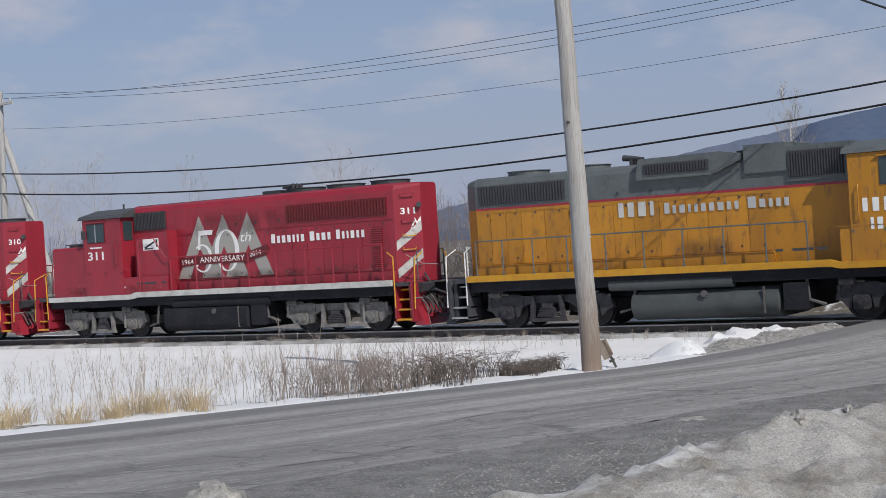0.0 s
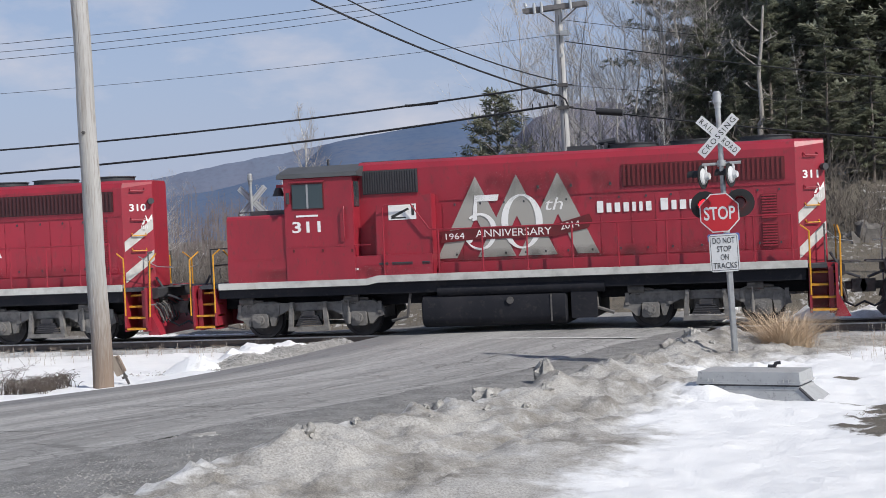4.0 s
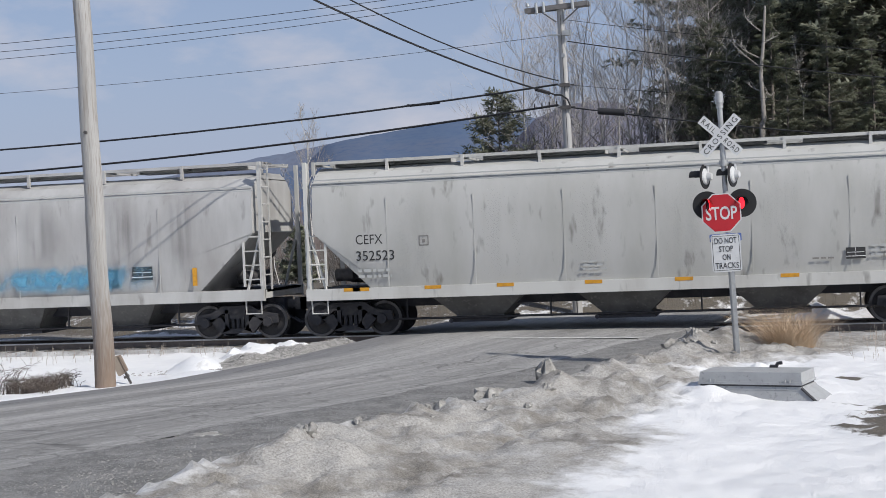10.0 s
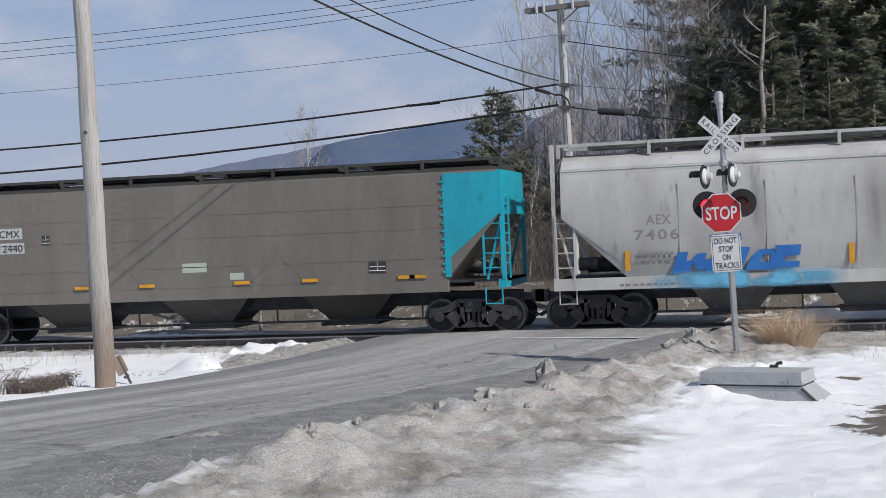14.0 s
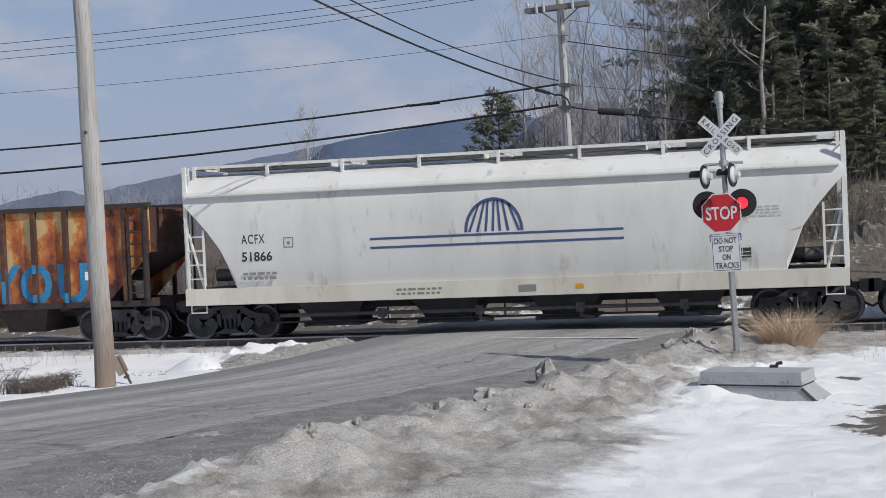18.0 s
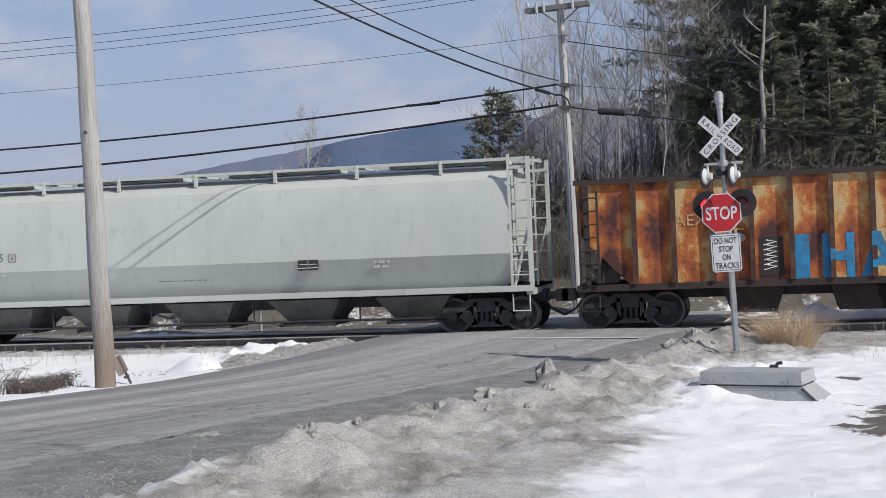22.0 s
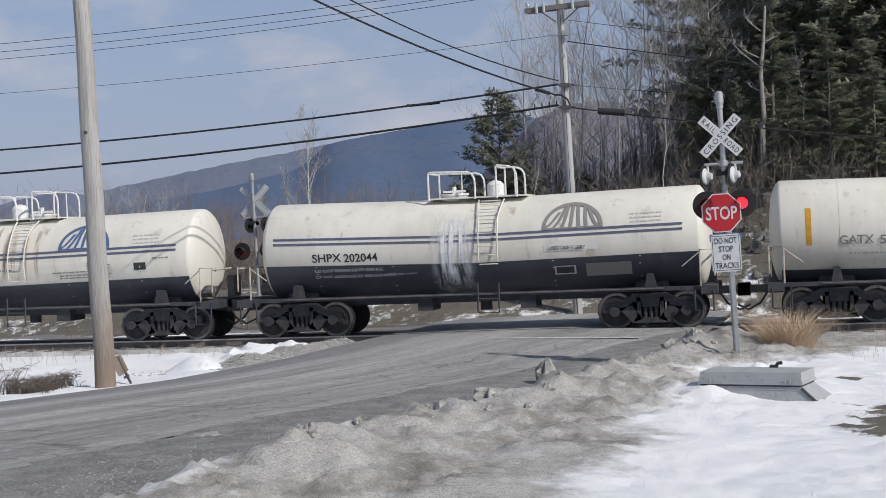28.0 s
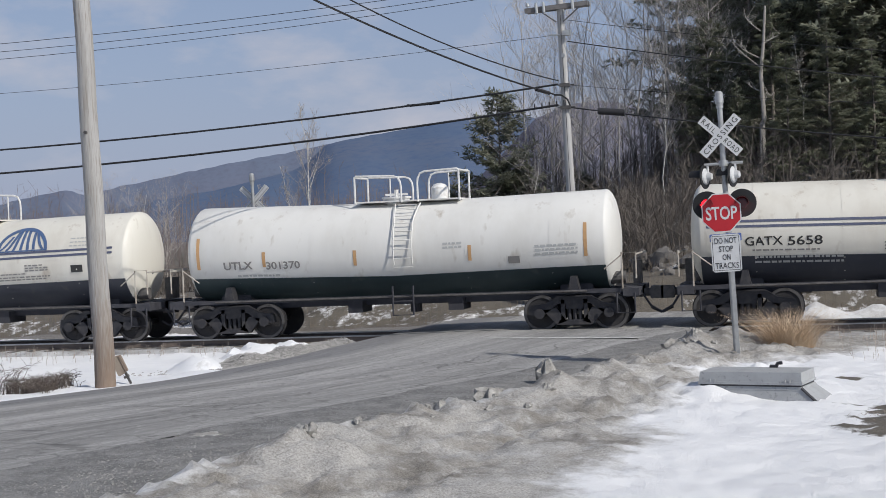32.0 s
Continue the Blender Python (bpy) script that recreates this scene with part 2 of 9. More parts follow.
def smear_material(name, col, dense=2.2, scale=3.0, stretch=(1, 1, 1), rough=0.6):
    """A thin coat (spray mist, run-off, soot) that breaks up in noise and fades out at its borders."""
    m = bpy.data.materials.new(name)
    m.use_nodes = True
    n, l = m.node_tree.nodes, m.node_tree.links
    b = n["Principled BSDF"]
    b.inputs["Base Color"].default_value = (*col, 1)
    b.inputs["Roughness"].default_value = rough
    co = n.new("ShaderNodeTexCoord")
    sep = n.new("ShaderNodeSeparateXYZ")
    l.new(co.outputs["Generated"], sep.inputs["Vector"])
    out = None
    for ax in ("X", "Z"):
        a = n.new("ShaderNodeMath")
        a.operation = "PINGPONG"
        l.new(sep.outputs[ax], a.inputs[0])
        a.inputs[1].default_value = 0.5
        r = n.new("ShaderNodeMapRange")
        r.inputs["From Max"].default_value = 0.34
        l.new(a.outputs[0], r.inputs["Value"])
        if out is None:
            out = r.outputs["Result"]
        else:
            mu = n.new("ShaderNodeMath")
            mu.operation = "MULTIPLY"
            l.new(out, mu.inputs[0])
            l.new(r.outputs["Result"], mu.inputs[1])
            out = mu.outputs[0]
    mp = n.new("ShaderNodeMapping")
    mp.inputs["Scale"].default_value = stretch
    l.new(co.outputs["Object"], mp.inputs["Vector"])
    tx = n.new("ShaderNodeTexNoise")
    tx.inputs["Scale"].default_value, tx.inputs["Detail"].default_value = scale, 6
    l.new(mp.outputs["Vector"], tx.inputs["Vector"])
    mr = n.new("ShaderNodeMapRange")
    mr.inputs["From Min"].default_value, mr.inputs["From Max"].default_value, mr.inputs["To Max"].default_value = 0.36, 0.66, dense
    l.new(tx.outputs["Fac"], mr.inputs["Value"])
    mu = n.new("ShaderNodeMath")
    mu.operation = "MULTIPLY"
    mu.use_clamp = True
    l.new(out, mu.inputs[0])
    l.new(mr.outputs["Result"], mu.inputs[1])
    l.new(mu.outputs[0], b.inputs["Alpha"])
    return m


def smear(v, x0, x1, z0, z1, y, mat, name="stain"):
    return part(name, Geo().box(x0, x1, y - 0.002, y, z0, z1), mat, v)


SOOT = smear_material("soot_and_grime", (0.05, 0.045, 0.042), 0.26, 1.6, (1.2, 1, 0.5))
RUNOFF = smear_material("dark_run_off", (0.18, 0.178, 0.17), 0.17, 2.0, (2.4, 1, 0.12))


# ---- ground, road and track ----
def road_left(y):
    return float(np.interp(y, [-40, 5, 12, 15.5, 18.7, 22.2, 26, 30, 34.7, 39, 42], [-80, -30, -22.4, -19.1, -17.0, -14.45, -12.1, -10.9, -10.4, -9.9, -9.6]))


def asphalt_right(y):
    return float(np.interp(y, [-40, 5, 11.87, 13.5, 15.85, 18.8, 21.5, 25.1, 28.2, 32.4, 35.3, 39, 42], [-64, -17.5, -11.4, -10.75, -9.6, -8.5, -7.35, -5.6, -4.4, -3.2, -2.3, -1.7, -1.4]))


def road_right(y):
    """Where the gravel shoulder ends and the ploughed snow begins."""
    return float(np.interp(y, [-40, 5, 11.9, 13.8, 15.45, 16.7, 18.6, 20, 21.8, 25.3, 29.5, 32, 35.3, 39, 42], [-58, -10.2, -6.95, -6.7, -6.4, -6.05, -5.5, -4.8, -4.05, -3.05, -2.35, -2.0, -1.7, -1.4, -1.2]))


def smoothstep(a, b, x):
    t = max(0.0, min(1.0, (x - a) / (b - a)))
    return t * t * (3 - 2 * t)


def on_road(x, y):
    """Metres inside the road (positive) or beyond its edge (negative)."""
    return min(x - road_left(y), road_right(y) - x, 41.5 - y)


def ground_z(x, y):
    e = on_road(x, y)
    z = -0.07 - 0.05 * smoothstep(0, -1.0, e) - 0.35 * smoothstep(0.05, 0.6, e)
    n = noise.noise(Vector((x * 0.35, y * 0.35, 0.0)))
    if e < 0:
        z += 0.06 * n * smoothstep(0, -2, e)
        if x < road_left(y) and 15 < y < 35:
            z += 0.09 * noise.fractal(Vector((x * 0.9, y * 0.9, 2.0)), 0.7, 2.0, 4) * smoothstep(0, -1.2, e)
        if x < road_left(y) and y < 36:
            z -= 0.14 * smoothstep(-1.2, -3.5, e) * smoothstep(34.8, 32.5, y)
            z -= 0.15 * smoothstep(-3, -12, e)
        near = smoothstep(33.2, 34.6, y) * smoothstep(40.2, 38.6, y)
        z = z + (-0.28 - z) * near * smoothstep(0.0, -1.2, e)
        # bank behind the track, rising to a wooded slope
        if y > 40:
            z += 0.75 * smoothstep(41.2, 43.5, y) * smoothstep(-40, -14, x) + 0.25 * n
            right = smoothstep(-9, 0, x)
            z += right * (0.9 * smoothstep(41.5, 45, y) + 3.2 * smoothstep(44, 55, y) + 4.0 * smoothstep(55, 95, y))
            z += 2.0 * smoothstep(60, 160, y)
    return z


def axis(points):
    """Grid lines: (start, step) pairs up to a last stop."""
    out = []
    for (a, step), (b, _) in zip(points, points[1:]):
        k = max(1, round((b - a) / step))
        out += [a + (b - a) * i / k for i in range(k)]
    return out + [points[-1][0]]


def ground_material():
    m = bpy.data.materials.new("snow_and_dead_grass")
    m.use_nodes = True
    n, l = m.node_tree.nodes, m.node_tree.links
    b = n["Principled BSDF"]
    b.inputs["Roughness"].default_value = 0.75
    at = n.new("ShaderNodeAttribute")
    at.attribute_name = "cover"
    sep = n.new("ShaderNodeSeparateColor")
    l.new(at.outputs["Color"], sep.inputs["Color"])
    co = n.new("ShaderNodeTexCoord")

    def tex(scale, detail=6, rough=0.6):
        t = n.new("ShaderNodeTexNoise")
        t.inputs["Scale"].default_value, t.inputs["Detail"].default_value, t.inputs["Roughness"].default_value = scale, detail, rough
        l.new(co.outputs["Object"], t.inputs["Vector"])
        return t.outputs["Fac"]

    def ramp(src, lo, hi, c0, c1):
        r = n.new("ShaderNodeValToRGB")
        r.color_ramp.elements[0].position, r.color_ramp.elements[1].position = lo, hi
        r.color_ramp.elements[0].color, r.color_ramp.elements[1].color = (*c0, 1), (*c1, 1)
        l.new(src, r.inputs["Fac"])
        return r.outputs["Color"]

    def mix(fac, a, c):
        x = n.new("ShaderNodeMixRGB")
        l.new(fac, x.inputs["Fac"])
        l.new(a, x.inputs["Color1"])
        l.new(c, x.inputs["Color2"])
        return x.outputs["Color"]

    def edge(mask, src, width=0.12):
        """A noisy border where the mask crosses one half."""
        a = n.new("ShaderNodeMath")
        a.operation = "MULTIPLY_ADD"
        l.new(src, a.inputs[0])
        a.inputs[1].default_value = 1.6
        a.inputs[2].default_value = -0.8
        s = n.new("ShaderNodeMath")
        s.operation = "ADD"
        l.new(mask, s.inputs[0])
        l.new(a.outputs[0], s.inputs[1])
        r = n.new("ShaderNodeMapRange")
        r.inputs["From Min"].default_value, r.inputs["From Max"].default_value = 0.5 - width, 0.5 + width
        l.new(s.outputs[0], r.inputs["Value"])
        return r.outputs["Result"]

    earth = mix(ramp(tex(14), 0.4, 0.6, (0, 0, 0), (1, 1, 1)), ramp(tex(3.0), 0.35, 0.7, (0.085, 0.075, 0.06), (0.16, 0.138, 0.105)), ramp(tex(40), 0.3, 0.7, (0.06, 0.054, 0.046), (0.19, 0.17, 0.14)))
    snow = ramp(tex(1.3), 0.3, 0.75, (0.77, 0.78, 0.79), (0.86, 0.865, 0.865))
    dirty = mix(ramp(tex(0.9, 9, 0.7), 0.44, 0.60, (0, 0, 0), (1, 1, 1)), ramp(tex(38, 6, 0.75), 0.36, 0.64, (0.25, 0.24, 0.22), (0.56, 0.545, 0.515)), ramp(tex(46, 7, 0.8), 0.36, 0.66, (0.115, 0.103, 0.085), (0.34, 0.32, 0.288)))
    dirty = mix(ramp(tex(4.5, 8, 0.7), 0.60, 0.70, (0, 0, 0), (0.7, 0.7, 0.7)), dirty, ramp(tex(50, 5, 0.7), 0.4, 0.65, (0.13, 0.112, 0.088), (0.26, 0.235, 0.195)))
    gravel = ramp(tex(30, 4), 0.35, 0.7, (0.10, 0.095, 0.09), (0.32, 0.30, 0.28))
    col = mix(edge(sep.outputs["Red"], tex(2.2, 8, 0.65)), earth, snow)
    col = mix(edge(sep.outputs["Green"], tex(1.6, 8, 0.7), 0.25), col, dirty)
    col = mix(edge(sep.outputs["Blue"], tex(5.0, 6)), col, gravel)
    l.new(col, b.inputs["Base Color"])
    bp = n.new("ShaderNodeBump")
    bp.inputs["Strength"].default_value, bp.inputs["Distance"].default_value = 0.65, 0.06
    l.new(tex(19, 10, 0.72), bp.inputs["Height"])
    l.new(bp.outputs["Normal"], b.inputs["Normal"])
    return m


M_GROUND = ground_material()


def sheet(name, xs, ys, zf, cover, mat):
    """A grid over xs, ys with heights from zf and a cover attribute (snow, dirty snow, gravel)."""
    verts, cols = [], []
    for y in ys:
        for x in xs:
            verts.append((x, y, zf(x, y)))
            cols.append(cover(x, y))
    nx = len(xs)
    faces = [(j * nx + i, j * nx + i + 1, (j + 1) * nx + i + 1, (j + 1) * nx + i) for j in range(len(ys) - 1) for i in range(nx - 1)]
    me = bpy.data.meshes.new(name)
    me.from_pydata(verts, [], faces)
    at = me.color_attributes.new("cover", "FLOAT_COLOR", "POINT")
    at.data.foreach_set("color", np.array([(*c, 1.0) for c in cols], dtype=np.float32).ravel())
    me.materials.append(mat)
    me.shade_smooth()
    return me


def ground_cover(x, y):
    e = on_road(x, y)
    snow, dirty, gravel = 0.0, 0.0, 0.0
    if y < 40:
        snow = 1.1
        if x < road_left(y):
            snow = 0.98 - 0.5 * smoothstep(-0.9, -1.9, e) * smoothstep(-5.0, -2.6, e) * smoothstep(27, 24, y)
            gravel = 1.25 * smoothstep(-2.6, -0.3, e) * smoothstep(27.6, 30.0, y) + 1.1 * smoothstep(33.6, 34.8, y) * smoothstep(-17, -13, x)
        if x > road_right(y):
            dirty = 0.75 * smoothstep(-6.5, -3.0, e) + 0.4 * smoothstep(27, 31, y)
            gravel = smoothstep(33.0, 34.8, y) * 1.1
            snow -= 0.9 * smoothstep(28.5, 31, y)
    else:
        gravel = 1.0 * smoothstep(41.5, 40.0, y)
        snow = 0.22 + 0.35 * noise.noise(Vector((x * 0.35, y * 0.5, 13))) + 0.1 * smoothstep(46, 42, y)
    return snow, dirty, gravel


GX = axis([(-3000, 700), (-300, 90), (-80, 6), (-40, 1.0), (-22, 0.3), (-8, 0.5), (6, 0.8), (14, 5), (80, 90), (300, 700), (3000, 1)])
GY = axis([(-1200, 400), (-100, 25), (-5, 2.5), (8, 0.45), (20, 0.3), (35, 0.45), (41, 0.7), (60, 3), (120, 30), (400, 200), (1200, 600), (4200, 1)])
solo("ground", sheet("ground", GX, GY, ground_z, ground_cover, M_GROUND), None, "snowy verge and dead grass ground", kind="structure")

def asphalt_material():
    """Sun-bleached asphalt: wheel tracks, salt streaks and cracks that follow the road."""
    m = bpy.data.materials.new("worn_asphalt")
    m.use_nodes = True
    n, l = m.node_tree.nodes, m.node_tree.links
    b = n["Principled BSDF"]
    b.inputs["Roughness"].default_value = 0.85
    uv = n.new("ShaderNodeUVMap")
    uv.uv_map = "along"

    def tex(sx, sy, scale, detail=6, rough=0.6):
        mp = n.new("ShaderNodeMapping")
        mp.inputs["Scale"].default_value = (sx, sy, 1)
        l.new(uv.outputs["UV"], mp.inputs["Vector"])
        t = n.new("ShaderNodeTexNoise")
        t.inputs["Scale"].default_value, t.inputs["Detail"].default_value, t.inputs["Roughness"].default_value = scale, detail, rough
        l.new(mp.outputs["Vector"], t.inputs["Vector"])
        return t.outputs["Fac"]

    def ramp(src, lo, hi, c0, c1):
        r = n.new("ShaderNodeValToRGB")
        r.color_ramp.elements[0].position, r.color_ramp.elements[1].position = lo, hi
        r.color_ramp.elements[0].color, r.color_ramp.elements[1].color = (*c0, 1), (*c1, 1)
        l.new(src, r.inputs["Fac"])
        return r.outputs["Color"]

    def mix(fac, a, c):
        x = n.new("ShaderNodeMixRGB")
        l.new(fac, x.inputs["Fac"])
        l.new(a, x.inputs["Color1"])
        l.new(c, x.inputs["Color2"])
        return x.outputs["Color"]

    k0, k1 = (0, 0, 0), (1, 1, 1)
    col = ramp(tex(1.1, 0.05, 0.9), 0.36, 0.64, (0.175, 0.172, 0.167), (0.385, 0.38, 0.368))
    col = mix(ramp(tex(3.5, 0.09, 1.0, 8, 0.7), 0.53, 0.70, k0, (0.8, 0.8, 0.8)), col, ramp(tex(9, 9, 6), 0.3, 0.7, (0.36, 0.355, 0.345), (0.50, 0.495, 0.48)))
    col = mix(ramp(tex(2.2, 0.16, 1.3, 9, 0.75), 0.60, 0.66, k0, (0.75, 0.75, 0.75)), col, ramp(tex(8, 3, 3), 0.3, 0.7, (0.13, 0.128, 0.124), (0.20, 0.197, 0.19)))
    col = mix(ramp(tex(30, 30, 3.0, 3), 0.5, 0.72, k0, (0.55, 0.55, 0.55)), col, ramp(tex(5, 5, 4), 0.3, 0.7, (0.14, 0.138, 0.134), (0.24, 0.237, 0.23)))
    col = mix(ramp(tex(12, 5, 1.0, 8, 0.8), 0.49, 0.64, k0, (0.75, 0.75, 0.75)), col, ramp(tex(7, 7, 2), 0.35, 0.65, (0.11, 0.108, 0.105), (0.20, 0.197, 0.19)))
    col = mix(ramp(tex(9, 1.4, 1.1, 9, 0.8), 0.55, 0.66, k0, (0.8, 0.8, 0.8)), col, ramp(tex(11, 11, 2), 0.35, 0.65, (0.40, 0.395, 0.385), (0.55, 0.545, 0.53)))
    # a net of frost cracks, densest towards the shoulder
    sep = n.new("ShaderNodeSeparateXYZ")
    l.new(uv.outputs["UV"], sep.inputs["Vector"])
    warp = n.new("ShaderNodeMixRGB")
    warp.blend_type = "ADD"
    warp.inputs["Fac"].default_value = 0.7
    l.new(uv.outputs["UV"], warp.inputs["Color1"])
    l.new(tex(2.5, 2.5, 1.0), warp.inputs["Color2"])
    where = n.new("ShaderNodeMath")
    where.operation = "MULTIPLY_ADD"
    where.inputs[1].default_value = 0.055
    l.new(sep.outputs["X"], where.inputs[0])
    l.new(tex(0.6, 0.22, 1.0, 5), where.inputs[2])
    zone = ramp(where.outputs[0], 0.72, 0.88, k0, k1)
    for cell, wide, tone in ((1.25, 0.03, (0.13, 0.128, 0.124)),):
        mpv = n.new("ShaderNodeMapping")
        mpv.inputs["Scale"].default_value = (cell, cell * 0.55, 1)
        l.new(warp.outputs["Color"], mpv.inputs["Vector"])
        vor = n.new("ShaderNodeTexVoronoi")
        vor.feature = "DISTANCE_TO_EDGE"
        vor.inputs["Scale"].default_value = 1.0
        l.new(mpv.outputs["Vector"], vor.inputs["Vector"])
        line = ramp(vor.outputs["Distance"], wide * 0.4, wide, (0.8, 0.8, 0.8), k0)
        both = n.new("ShaderNodeMixRGB")
        both.blend_type = "MULTIPLY"
        both.inputs["Fac"].default_value = 1.0
        l.new(line, both.inputs["Color1"])
        l.new(zone, both.inputs["Color2"])
        dark = n.new("ShaderNodeRGB")
        dark.outputs[0].default_value = (*tone, 1)
        col = mix(both.outputs["Color"], col, dark.outputs[0])
    # a newer, darker strip along the verge side
    wob = n.new("ShaderNodeMath")
    wob.operation = "MULTIPLY_ADD"
    wob.inputs[1].default_value = 1.2
    l.new(tex(1.2, 0.3, 1.0), wob.inputs[0])
    l.new(sep.outputs["X"], wob.inputs[2])
    strip = n.new("ShaderNodeMapRange")
    strip.inputs["From Min"].default_value, strip.inputs["From Max"].default_value = 1.55, 2.05
    strip.inputs["To Min"].default_value, strip.inputs["To Max"].default_value = 0.8, 0.0
    l.new(wob.outputs[0], strip.inputs["Value"])
    col = mix(strip.outputs["Result"], col, ramp(tex(4, 0.6, 2.0, 8, 0.7), 0.35, 0.65, (0.145, 0.145, 0.15), (0.20, 0.20, 0.203)))
    l.new(col, b.inputs["Base Color"])
    bp = n.new("ShaderNodeBump")
    bp.inputs["Strength"].default_value, bp.inputs["Distance"].default_value = 0.45, 0.02
    l.new(tex(40, 40, 2.0, 4), bp.inputs["Height"])
    l.new(bp.outputs["Normal"], b.inputs["Normal"])
    return m


M_ASPHALT = asphalt_material()
M_SHOULDER = material("gravel_shoulder", (0.165, 0.163, 0.159), (0.265, 0.262, 0.254), 0.9, scale=2.2, amount=0.7, fine=(0.36, 0.355, 0.34), fine_scale=22, fine_amount=0.4, bump=1.0, bump_scale=40)
M_CRACK = material("road_crack", (0.11, 0.108, 0.105), rough=0.9)
M_PLANKCROSS = material("concrete_crossing_panel", (0.20, 0.197, 0.19), (0.12, 0.118, 0.114), 0.85, scale=1.6, amount=0.8, fine=(0.30, 0.295, 0.285), fine_scale=6, fine_amount=0.5)


def road_z(u, y):
    return 0.05 * math.sin(math.pi * u) - 0.07 * smoothstep(33, 24, y)


def road_surface():
    ys = axis([(-40, 6), (5, 0.8), (12, 0.6), (41.8, 1.2)])
    n = 12
    verts, faces, uvs = [], [], []
    run_len, last = 0.0, None
    for y in ys:
        a, b = road_left(y), asphalt_right(y)
        mid = Vector(((a + b) / 2, y))
        run_len += (mid - last).length if last is not None else 0.0
        last = mid
        for i in range(n + 1):
            u = i / n
            verts.append((a + (b - a) * u, y, road_z(u, y)))
            uvs.append((u * 7.5, run_len))
    for j in range(len(ys) - 1):
        for i in range(n):
            o = j * (n + 1) + i
            faces.append((o, o + 1, o + n + 2, o + n + 1))
    me = bpy.data.meshes.new("road")
    me.from_pydata(verts, [], faces)
    lay = me.uv_layers.new(name="along")
    for lp in me.loops:
        lay.data[lp.index].uv = uvs[lp.vertex_index]
    me.materials.append(M_ASPHALT)
    me.shade_smooth()
    return me


solo("road", road_surface(), None, "worn grey asphalt country road with salt stains", kind="structure")

# frost cracks across and along the lane
rnd_c = random.Random(17)
for k in range(22):
    y = rnd_c.uniform(13, 31)
    u0 = rnd_c.uniform(0.08, 0.9)
    pts, u = [], u0
    steps_n = rnd_c.randint(5, 10)
    along = rnd_c.random() < 0.6
    for i in range(steps_n):
        yy = y + (0.45 * i if along else rnd_c.uniform(-0.08, 0.08))
        u = u + (rnd_c.uniform(-0.02, 0.02) if along else 0.035)
        if not 0.02 < u < 0.98:
            break
        pts.append((road_left(yy) + (asphalt_right(yy) - road_left(yy)) * u, yy, road_z(u, yy)))
    g = Geo()
    for (xa, ya, za), (xb, yb, zb) in zip(pts, pts[1:]):
        d = Vector((xb - xa, yb - ya)).normalized() * rnd_c.uniform(0.004, 0.012)
        g.add([(xa - d.y, ya + d.x, za + 0.005), (xb - d.y, yb + d.x, zb + 0.005), (xb + d.y, yb - d.x, zb + 0.005), (xa + d.y, ya - d.x, za + 0.005)], [(0, 1, 2, 3)])
    if len(pts) > 2:
        solo("road_crack", g, M_CRACK, "dark frost crack in the asphalt", kind="structure")


def shoulder_surface():
    ys = axis([(-40, 6), (5, 0.8), (12, 0.5), (33, 0.4), (34.7, 1)])
    verts, faces = [], []
    n = 8
    for y in ys:
        b = road_right(y)
        a = asphalt_right(y) - 0.1 - 0.35 * noise.fractal(Vector((y * 0.9, 0, 4)), 0.7, 2.0, 4)
        for i in range(n + 1):
            u = i / n
            verts.append((a + (b + 0.5 - a) * u, y, road_z(1, y) + 0.004 - 0.03 * u + 0.015 * noise.noise(Vector((a + u * 3, y, 3)) * 2)))
    for j in range(len(ys) - 1):
        for i in range(n):
            o = j * (n + 1) + i
            faces.append((o, o + 1, o + n + 2, o + n + 1))
    return Geo().add(verts, faces)


solo("gravel_shoulder", shoulder_surface(), M_SHOULDER, "dark wet gravel shoulder beside the road", kind="structure", smooth=True)


# snow ploughed up between the road and the eye
def bank_z(x, y):
    e = x - road_right(y)          # metres beyond the gravel's edge
    crest = 0.36 + 0.07 * math.sin(y * 0.9) + 0.09 * noise.noise(Vector((x * 0.4, y * 0.5, 7)))
    crest *= 1 - 0.2 * smoothstep(24, 31, y)
    up = smoothstep(-0.2, 0.75, e)
    down = 1 - 0.5 * smoothstep(0.8, 2.6, e) - 0.33 * smoothstep(2.6, 6, e)
    z = -0.16 + (crest + 0.12) * up * down
    r = 0.12 * noise.fractal(Vector((x * 1.3, y * 1.3, 1)), 0.6, 2.0, 5) + 0.04 * noise.noise(Vector((x * 5, y * 5, 2))) + 0.05 * abs(noise.noise(Vector((x * 7, y * 7, 4))))
    peak = max(0.0, 0.5 - abs(noise.noise(Vector((x * 0.9, y * 0.9, 11))))) ** 2 * 0.55 - 0.05
    r += peak * smoothstep(0.0, 0.5, e) * smoothstep(1.8, 0.8, e) - 0.05 * max(0.0, noise.noise(Vector((x * 1.8, y * 1.8, 21))))
    z += r * up * (1 - 0.85 * smoothstep(2.4, 3.8, e))
    z += (0.035 * noise.fractal(Vector((x * 1.6, y * 1.6, 9)), 0.7, 2.0, 4) + 0.012 * noise.fractal(Vector((x * 4.5, y * 5.5, 8)), 0.6, 2.0, 3)) * up
    z -= 0.6 * smoothstep(31.0, 33.2, y)
    return z


